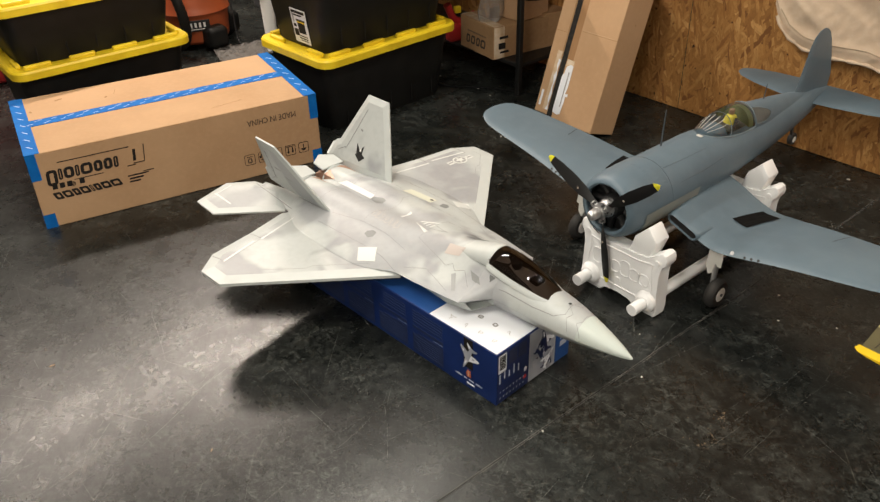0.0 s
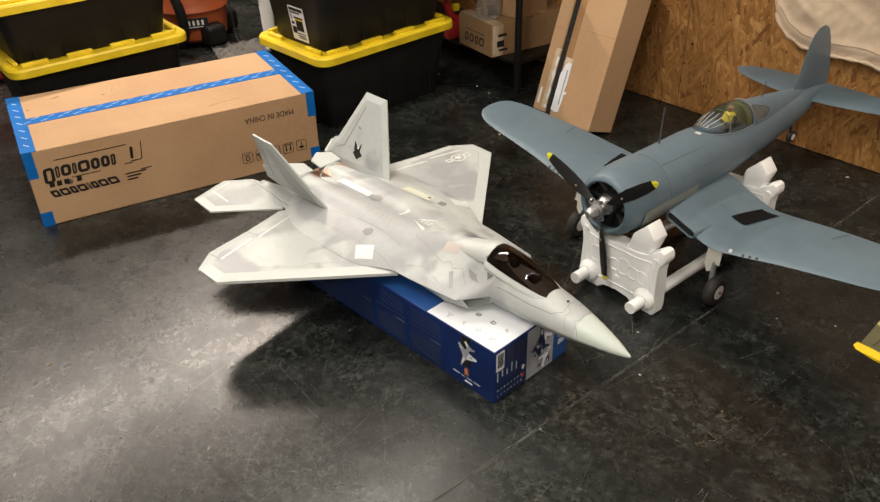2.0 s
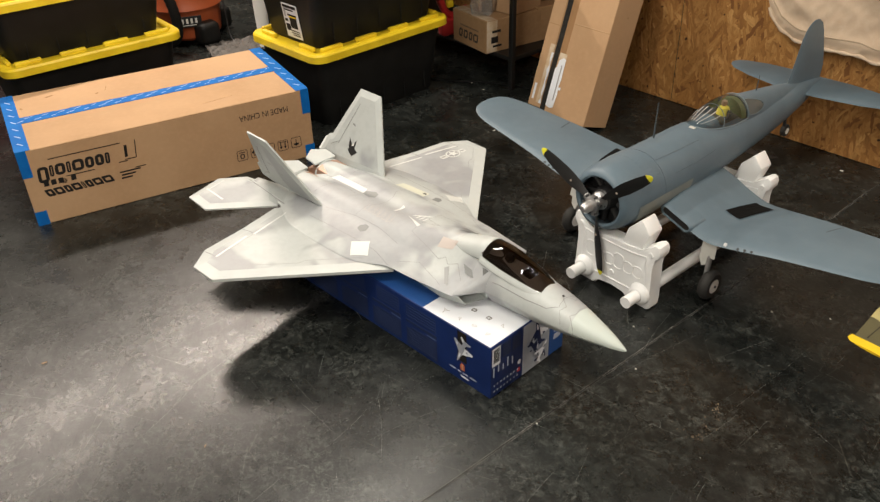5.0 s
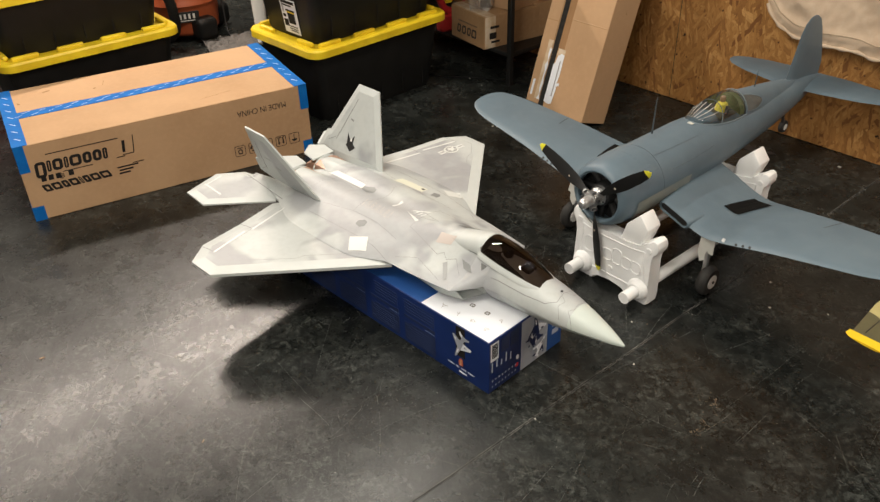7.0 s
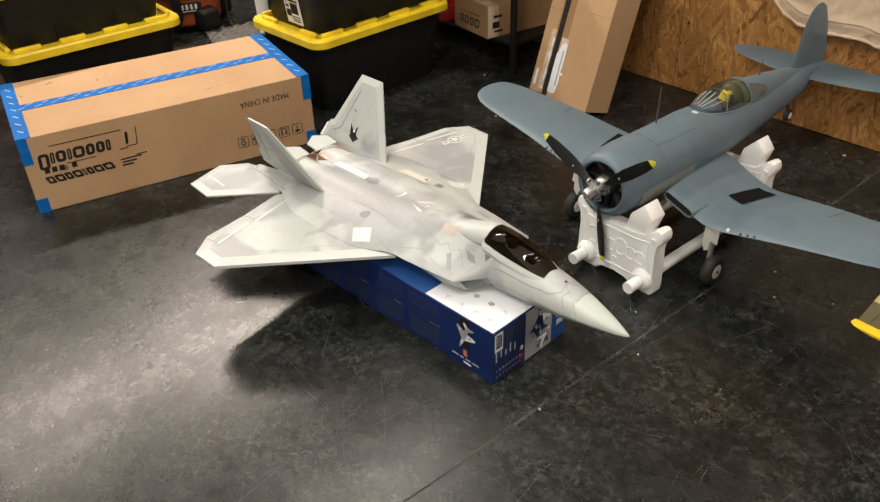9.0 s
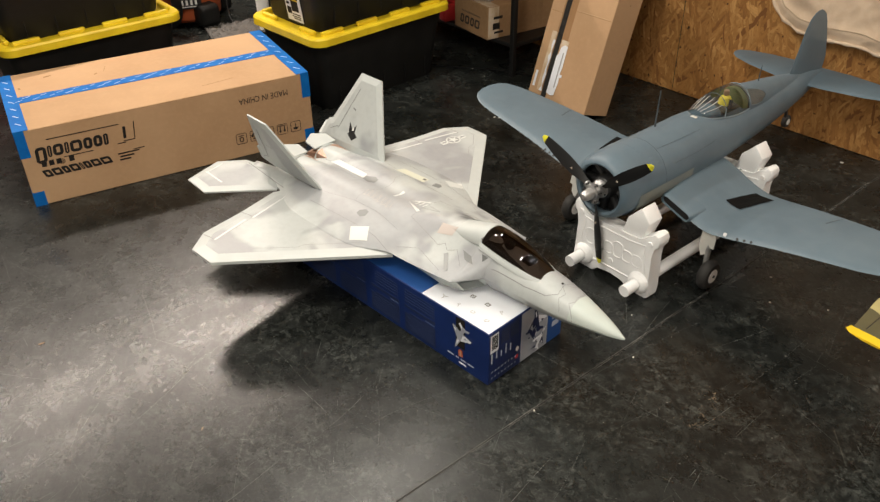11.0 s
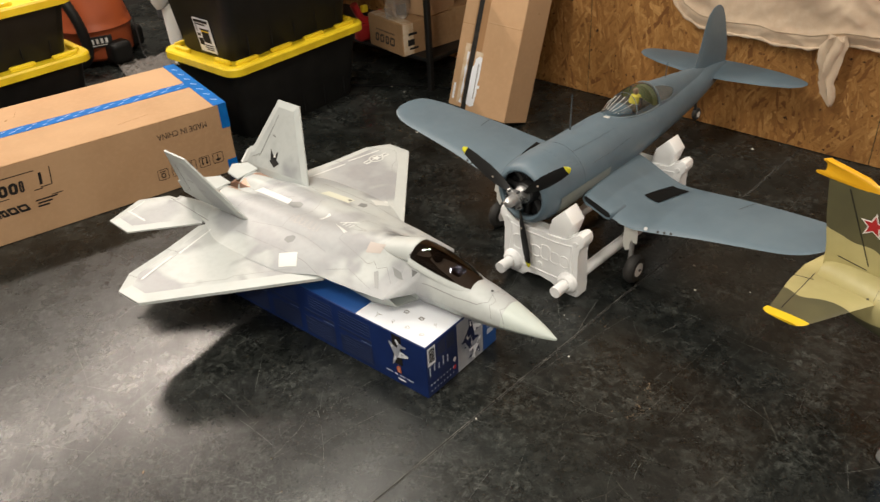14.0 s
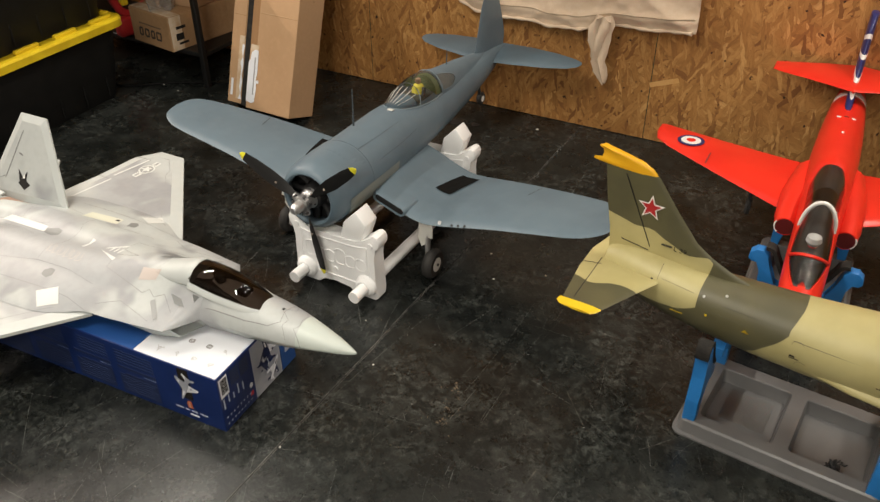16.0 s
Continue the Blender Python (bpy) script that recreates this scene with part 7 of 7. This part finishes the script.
part("tape_strip", block(0.012, 0.001, 0.07, (0.055, 0.1203, 0.03)), BOX_WHITE, slim, "white label")
part("crease", block(0.07, 0.0006, 0.0025, (0.037, 0.1203, 0.36)), CARD_DARK, slim)

# narrow black block in the gap between the two cartons
single("black_strip", block(0.04, 0.09, 1.45, (0.25, 0.093, 0), 0.002, 1), BLACK_FOAM, "narrow black strip leaning between two cartons", "board", LEAN)

# canvas hung along the wall
def ridge(x, y, z):
    return 1 - abs(noise.noise(Vector((x, y, z))))


def canvas_low(s):
    return float(np.interp(s, [0.4, 0.43, 0.48, 0.55, 0.65, 0.72, 0.79, 0.85, 0.97, 1.02, 1.09, 1.245, 1.4], [0.57, 0.51, 0.46, 0.427, 0.418, 0.422, 0.424, 0.412, 0.416, 0.43, 0.452, 0.461, 0.473]))


def canvas_depth(s, z, v):
    y = -0.06 - 0.05 * (ridge(s * 2.4 + z * 4.5, z * 1.2, 2) - 0.75) - 0.024 * (ridge(s * 6 + z * 10, z * 2 - s * 2, 5) - 0.75) - 0.01 * (ridge(s * 13 - z * 7, z * 9 + s * 4, 11) - 0.75) - 0.003 * (ridge(s * 25 - z * 20, z * 22, 9) - 0.75)
    return min(y - 0.01 * math.exp(-((v - 0.07) / 0.03) ** 2), -0.004)


canvas = thing("canvas_cover", "cream canvas sheet hung along the strand-board wall", "canvas", WALL)
bm = bmesh.new()
nx, nz = 150, 70
grid = []
for i in range(nx + 1):
    s = 0.40 + 1.0 * i / nx
    low = canvas_low(s)
    row = []
    for j in range(nz + 1):
        v = j / nz
        z = low + (1.05 - low) * v
        row.append(bm.verts.new((s + 0.008 * noise.noise(Vector((s * 5, z * 9, 7))), canvas_depth(s, z, v), z)))
    grid.append(row)
for i in range(nx):
    for j in range(nz):
        bm.faces.new((grid[i][j], grid[i + 1][j], grid[i + 1][j + 1], grid[i][j + 1]))
ob = part("sheet", bm, CLOTH, canvas, smooth=60)
ob.modifiers.new("thick", "SOLIDIFY").thickness = 0.004
part("hem", tube([(0.42 + 0.97 * k / 60, canvas_depth(0.42 + 0.97 * k / 60, canvas_low(0.42 + 0.97 * k / 60), 0) - 0.003, canvas_low(0.42 + 0.97 * k / 60) + 0.002) for k in range(61)], [0.006 + 0.002 * math.sin(k * 1.7) for k in range(61)], 8), CLOTH, canvas, smooth=True)
part("seam", tube([(0.43 + 0.96 * k / 60, canvas_depth(0.43 + 0.96 * k / 60, canvas_low(0.43 + 0.96 * k / 60) + 0.05, 0.075) - 0.001, canvas_low(0.43 + 0.96 * k / 60) + 0.05) for k in range(61)], 0.0022, 6), material("canvas_seam", (0.38, 0.3, 0.21), 0.9), canvas, smooth=True)
rows = []
for z, w, s0, tw in ((0.485, 0.03, 1.07, -0.6), (0.455, 0.042, 1.066, -0.2), (0.425, 0.036, 1.062, 0.0), (0.395, 0.034, 1.062, 0.3), (0.36, 0.027, 1.066, 0.7), (0.325, 0.026, 1.062, 1.1), (0.29, 0.024, 1.078, 1.5), (0.262, 0.014, 1.092, 1.8), (0.24, 0.004, 1.1, 2.0)):
    rows.append([(s0 + w * math.cos(a) * (1 + 0.3 * math.sin(4 * a + tw * 3)), -0.085 + 0.02 * math.sin(a) * (1 + 0.45 * math.cos(5 * a + tw * 4)), z + 0.008 * math.sin(3 * a)) for a in (math.tau * k / 36 for k in range(36))])
part("hanging_corner", loft(rows), CLOTH, canvas, "bunched corner hanging down", smooth=50)

# black bench whose lower shelf holds worn cartons
bench = thing("steel_bench", "black steel bench with a low shelf of worn cartons", "bench", pose(0.325, 3.77, 0, 0, 0, 130.6))
for x in (0.0, 1.05):
    for y in (0.0, -0.4):
        part("leg", block(0.026, 0.026, 0.75, (x, y, 0), 0.003, 1), HANGAR_STEEL, bench)
part("shelf", block(1.05, 0.4, 0.02, (0.525, -0.2, 0.135), 0.003, 1), HANGAR_STEEL, bench)
# unseen top, made wide to keep the shelf cartons in shade
part("top", block(1.45, 0.76, 0.03, (0.69, -0.06, 0.75), 0.004, 1), HANGAR_STEEL, bench)

FADED_INK, WEAK_INK = material("faded_ink", (0.035, 0.024, 0.016), 0.8), material("weak_ink", (0.13, 0.08, 0.045), 0.8)
small = carton_box("worn_carton", "worn brown carton with black print on the bench shelf", 0.33, 0.28, 0.155, corner_pose(0.206, 3.83, 33, 0.33, 0.28, 0.155), CARD_DARK)
SF = frame_of((-0.1655, 0, 0), (0, -1, 0), (0, 0, 1))
for x, wide in ((-0.07, 0.03), (-0.028, 0.034), (0.014, 0.03), (0.056, 0.04)):
    part("print_bar", hollow(wide, 0.042, 0.01, 0.0095, 0.15), FADED_INK, small, m=SF @ Matrix.Translation((x, 0.055, 0)))
bars(small, [(-0.07 + 0.012 * k, 0.094, 0.009, 0.007, 0) for k in range(13)], WEAK_INK, SF)
SF2 = frame_of((0, -0.1406, 0), (1, 0, 0), (0, 0, 1))
bars(small, [(-0.115, 0.06, 0.04, 0.03, 0), (-0.105, 0.1, 0.05, 0.012, 0), (-0.1, 0.03, 0.05, 0.01, 0)], INK, SF2)
part("tape_strip", block(0.06, 0.001, 0.15, (-0.13, -0.1402, 0.003)), CLEAR_TAPE, small, "shiny packing tape")
part("tape_strip", block(0.05, 0.28, 0.001, (-0.13, 0.0, 0.1552)), CLEAR_TAPE, small)
carton_box("worn_carton", "brown carton behind the worn one on the shelf", 0.2, 0.2, 0.165, corner_pose(0.46, 3.995, 33, 0.2, 0.2, 0.155), CARD_DARK)
carton_box("small_carton", "small brown carton stacked on the worn cartons", 0.2, 0.14, 0.12, pose(0.36, 4.03, 0.3115, 0, 0, 45), CARD)
bag = bmesh.new()
rings = []
for z, r in ((0, 0.05), (0.05, 0.06), (0.11, 0.05), (0.17, 0.03), (0.22, 0.035)):
    rings.append([(r * math.cos(a) * (1 + 0.25 * math.sin(3 * a + 9 * z)), r * 0.6 * math.sin(a) * (1 + 0.3 * math.cos(5 * a - 20 * z)), z) for a in (math.tau * k / 18 for k in range(18))])
single("plastic_bag", loft(rings, bag), glass("clear_film", (0.95, 0.93, 0.9), 0.2, 0.14), "crumpled clear plastic bag standing on a worn carton", "bag", pose(0.2, 3.95, 0.311, 0, 0, 20), smooth=True)
# red clamp-like tool
tool = thing("red_hand_tool", "red and black hand tool lying on the bench shelf", "tool", pose(0.05, 4.15, 0.155, 0, 0, 30) @ Matrix.Scale(0.72, 4))
RED_TOOL = material("red_tool_plastic", (0.45, 0.025, 0.025), 0.4)
part("handle", tube(arc([(-0.1, 0, 0.26), (-0.05, 0, 0.16), (0.03, 0, 0.13), (0.12, 0, 0.17)], 5), [0.028 - 0.0005 * k for k in range(16)], 12), RED_TOOL, tool, smooth=True)
part("body", block(0.12, 0.08, 0.12, (-0.04, 0, 0.0), 0.02, 3), RED_TOOL, tool, smooth=30)
part("cap", block(0.05, 0.04, 0.05, (-0.02, 0, 0.19), 0.01, 2), YELLOW_PLASTIC, tool, "yellow cap")
part("screw", lathe([(0.008, 0), (0.008, 0.01)], 12), SILVER, tool, m=pose(0.08, -0.02, 0.16, 90, 0, 0))


def cable(label, pts, r=0.0045):
    single("cable", tube(arc(pts, 8), r, 8), MATT_BLACK, label, "cable", smooth=True)


cable("black cable lying across the dark floor", [(-0.3, 4.05, 0.0045), (0.0, 3.9, 0.0045), (0.16, 3.87, 0.0045), (0.31, 3.82, 0.0045), (0.5, 3.72, 0.0045)])
cable("black cable draped over the stacked cartons", [(0.1, 4.1, 0.47), (0.25, 3.97, 0.445), (0.38, 3.93, 0.41), (0.55, 3.95, 0.43), (0.75, 4.05, 0.44)])

# orange workshop vacuum
vac = thing("workshop_vacuum", "orange workshop vacuum with black casters and hose", "vacuum cleaner", pose(-1.45, 4.66, 0, 0, 0, -5))
tub = [(0.165, 0.035), (0.178, 0.05), (0.188, 0.17), (0.198, 0.195), (0.206, 0.205), (0.2, 0.222), (0.186, 0.25), (0.18, 0.36), (0.165, 0.4)]
part("drum", lathe(tub, 40), ORANGE, vac, smooth=35)
part("lid", lathe([(0.17, 0.4), (0.172, 0.43), (0.14, 0.5), (0.06, 0.53), (0.001, 0.535)], 36), BLACK_PLASTIC, vac, smooth=35)
turned = pose(0, 0, -0.035, 0, 0, 25)
part("badge", block(0.13, 0.006, 0.06, (0, -0.19, 0.15), 0.002, 1), BLACK_PAINT, vac, "black badge with pale bars", m=turned)
for k in range(4):
    part("badge_bar", block(0.012, 0.002, 0.026, (-0.036 + 0.024 * k, -0.194, 0.172)), WHITE_PAINT, vac, m=turned)
part("badge_bar", block(0.1, 0.002, 0.004, (0, -0.194, 0.16)), WHITE_PAINT, vac, m=turned)
for a in (-40, 50, 140, 230):
    m = pose(0.19 * math.cos(radians(a)), 0.19 * math.sin(radians(a)), 0, 0, 0, a)
    part("caster_foot", block(0.13, 0.12, 0.12, (0.0, 0, 0.016), 0.03, 3), BLACK_PLASTIC, vac, smooth=30, m=m)
    part("caster", tube([(0.02, -0.012, 0.018), (0.02, 0.012, 0.018)], 0.018, 14), BLACK_PLASTIC, vac, m=m)
hose = arc([(-0.16, -0.1, 0.52), (-0.1, -0.21, 0.47), (-0.0, -0.25, 0.36), (0.05, -0.27, 0.2), (0.03, -0.28, 0.08), (-0.12, -0.27, 0.03), (-0.35, -0.15, 0.03)], 12)
part("hose", tube(hose, [0.026 + 0.0025 * (k % 2) for k in range(len(hose))], 12), BLACK_PLASTIC, vac, smooth=50)
part("power_cord", tube(arc([(0.17, 0.02, 0.38), (0.23, -0.02, 0.2), (0.26, -0.06, 0.02), (0.4, -0.2, 0.006), (0.5, -0.28, 0.006)], 8), 0.005, 8), BLACK_PAINT, vac, smooth=True)

# pale roll with a rag on it, and a crumpled sheet on the floor
roll = thing("paper_roll", "tall off-white paper roll with a rag on top", "roll", pose(-0.985, 4.47, 0))
part("tube", lathe([(0.03, 0), (0.036, 0.2), (0.04, 0.42), (0.036, 0.421), (0.026, 0.2), (0.024, 0.01)], 24), WHITE_PAINT, roll, smooth=40)
rag = []
for z, r in ((0.33, 0.058), (0.37, 0.075), (0.42, 0.08), (0.47, 0.062), (0.49, 0.02)):
    rag.append([(r * math.cos(a) * (1 + 0.22 * math.sin(4 * a + 14 * z)), r * math.sin(a) * (1 + 0.22 * math.cos(3 * a + 10 * z)), z - 0.03 * math.sin(2 * a)) for a in (math.tau * k / 20 for k in range(20))])
part("rag", loft(rag), material("white_rag", (0.68, 0.66, 0.62), 0.9, dark=(0.6, 0.58, 0.54), scale=20, bump=0.3), roll, "white cotton rag", smooth=True)
sheet = bmesh.new()
bmesh.ops.create_grid(sheet, x_segments=44, y_segments=32, size=0.5)
for v in sheet.verts:
    v.co = Vector((v.co.x * 0.34, v.co.y * 0.24, 0.006 + 0.03 * abs(noise.noise(Vector((v.co.x * 7, v.co.y * 7, 1)))) + 0.012 * abs(noise.noise(Vector((v.co.x * 22, v.co.y * 18, 5))))))
so = single("crumpled_sheet", sheet, material("grey_film", (0.085, 0.078, 0.07), 0.7, dark=(0.06, 0.055, 0.05), scale=12), "crumpled grey plastic sheet lying on the floor", "plastic sheet", pose(-1.13, 4.46, 0, 0, 0, 25), smooth=True)
so.modifiers.new("thick", "SOLIDIFY").thickness = 0.003
# dark red case at the far side
single("red_case", block(0.3, 0.3, 0.42, (0, 0, 0), 0.03, 3), material("dark_red_plastic", (0.32, 0.02, 0.02), 0.45, dark=(0.26, 0.015, 0.015), scale=9), "dark red plastic case standing on the floor", "case", pose(-2.42, 4.12, 0, 0, 0, 35), smooth=30)
# dark machines along the far wall
far = thing("machine_base", "dark grey machine base along the far wall", "machine", pose(-0.75, 5.25, 0, 0, 0, 40))
part("body", block(0.9, 0.4, 0.5, (0, 0, 0.06), 0.02, 2), DARK_GREY, far)
part("foot", block(0.8, 0.3, 0.06, (0, 0, 0)), BLACK_PAINT, far)

# scraps and specks on the floor
SPECK = material("pale_scrap", (0.6, 0.58, 0.52), 0.7)
TAN_SCRAP = material("tan_scrap", (0.3, 0.2, 0.11), 0.8)
DARK_SCRAP = material("dark_scrap", (0.02, 0.015, 0.012), 0.8)


SCUFF = material("tan_scuff", (0.2, 0.145, 0.085), 0.8, dark=(0.12, 0.09, 0.06), scale=60)


def flecks(spots, mat, label, size):
    """Irregular flecks scattered round some places on the floor: (x, y, spread along, spread across, turn, count)."""
    bm = bmesh.new()
    z = 0.0013
    for cx, cy, sa, sb, turn, count in spots:
        t = radians(turn)
        for k in range(count):
            u, v = random.gauss(0, sa), random.gauss(0, sb)
            c = Vector((cx + u * math.cos(t) - v * math.sin(t), cy + u * math.sin(t) + v * math.cos(t), z))
            z += 0.000002
            r, a = size * random.uniform(0.3, 1.0), t + random.gauss(0, 0.7)
            d, n = Vector((math.cos(a), math.sin(a), 0)), Vector((-math.sin(a), math.cos(a), 0))
            bm.faces.new([bm.verts.new(c + d * (r * p * random.uniform(0.7, 2.2)) + n * (r * q)) for p, q in ((-1.6, 0), (-0.5, -0.5), (0.7, -0.4), (1.6, 0.1), (0.5, 0.5), (-0.6, 0.4))])
    part("scuff_mark", bm, mat, floor_ob, label, m=WALL.inverted())


flecks([(0.704, 1.603, 0.01, 0.004, 70, 16), (0.698, 1.582, 0.012, 0.004, 80, 12), (0.658, 1.54, 0.016, 0.006, 65, 22), (0.637, 1.503, 0.012, 0.007, 20, 16), (0.668, 1.55, 0.05, 0.03, 60, 22)], SCUFF, "patch of tan scuffs", 0.0019)
PALE_SCUFF = material("pale_scuff", (0.135, 0.14, 0.13), 0.7)
bm = bmesh.new()
for k in range(1000):
    x, y, a, length, w = random.uniform(-1.6, 1.9), random.uniform(0.9, 2.9), random.choice((0.7, 0.75, 2.4, 1.5, random.uniform(0, 3.14))) + random.gauss(0, 0.2), random.choice((0.02, 0.03, 0.04, 0.06, 0.1, 0.16, 0.25)), random.uniform(0.0003, 0.0009)
    if k % 23 == 0:
        length = random.uniform(0.3, 0.8)
    d = Vector((math.cos(a), math.sin(a), 0))
    n = Vector((-d.y, d.x, 0))
    bow = random.uniform(-0.03, 0.03) * length
    p = [Vector((x, y, 0.0012)) + d * (u * length) + n * (bow * (1 - 4 * u * u)) for u in (-0.5, -0.2, 0.1, 0.3, 0.5)]
    w *= random.choice((0.6, 1.0, 1.0))
    lo, hi = ([bm.verts.new(q + n * (sgn * w * f)) for q, f in zip(p, (0.2, 1, 0.7, 1, 0.2))] for sgn in (-0.5, 0.5))
    for i in range(4):
        bm.faces.new((lo[i], lo[i + 1], hi[i + 1], hi[i]))
part("scratches", bm, PALE_SCUFF, floor_ob, m=WALL.inverted())
flecks([(-1.065, 2.256, 0.09, 0.03, 40, 160), (-1.25, 2.3, 0.07, 0.03, 30, 90), (-0.606, 1.642, 0.02, 0.01, 20, 16), (-0.115, 1.63, 0.09, 0.05, 60, 160), (-0.23, 1.69, 0.08, 0.03, 120, 40), (-0.5, 2.25, 0.1, 0.05, 30, 40), (0.9, 1.75, 0.12, 0.06, 120, 60), (0.75, 1.42, 0.15, 0.03, 10, 50), (1.15, 1.2, 0.1, 0.06, 40, 50)], PALE_SCUFF, "pale rubbed scuffs", 0.0013)
flecks([(0.3, 1.7, 0.9, 0.5, 20, 420)], SPECK, "tiny pale specks", 0.0007)


def scrap(x, y, r, mat, label, narrow=1.0):
    pts = [(r * (0.6 + 0.7 * random.random()) * math.cos(a), narrow * r * (0.6 + 0.7 * random.random()) * math.sin(a)) for a in (math.tau * k / 6 for k in range(6))]
    single("floor_scrap", slab(pts, 0.0018), mat, label, "scrap", pose(x, y, 0.0002, 0, 0, random.uniform(0, 360)), group="scraps on the floor")


for x, y, r in ((0.139, 3.872, 0.006), (0.193, 3.776, 0.007), (0.222, 3.31, 0.007), (0.24, 3.3, 0.005), (0.558, 1.941, 0.004), (1.533, 2.876, 0.01), (1.131, 1.962, 0.005), (1.02, 2.127, 0.005), (0.976, 2.0, 0.005), (0.528, 1.757, 0.004), (-0.051, 4.048, 0.006), (0.242, 1.557, 0.004)):
    scrap(x, y, r * 0.65, SPECK, "tiny pale scrap lying on the dark floor")
for x, y, r in ((-1.119, 1.82, 0.009), (-0.582, 1.496, 0.006), (0.6, 1.93, 0.0035)):
    scrap(x, y, r, TAN_SCRAP, "tiny tan splinter lying on the dark floor", 0.25)
for x, y, r in ((-0.874, 2.35, 0.008), (1.25, 3.05, 0.03), (1.31, 3.0, 0.02)):
    scrap(x, y, r, DARK_SCRAP, "small dark scrap lying on the floor")
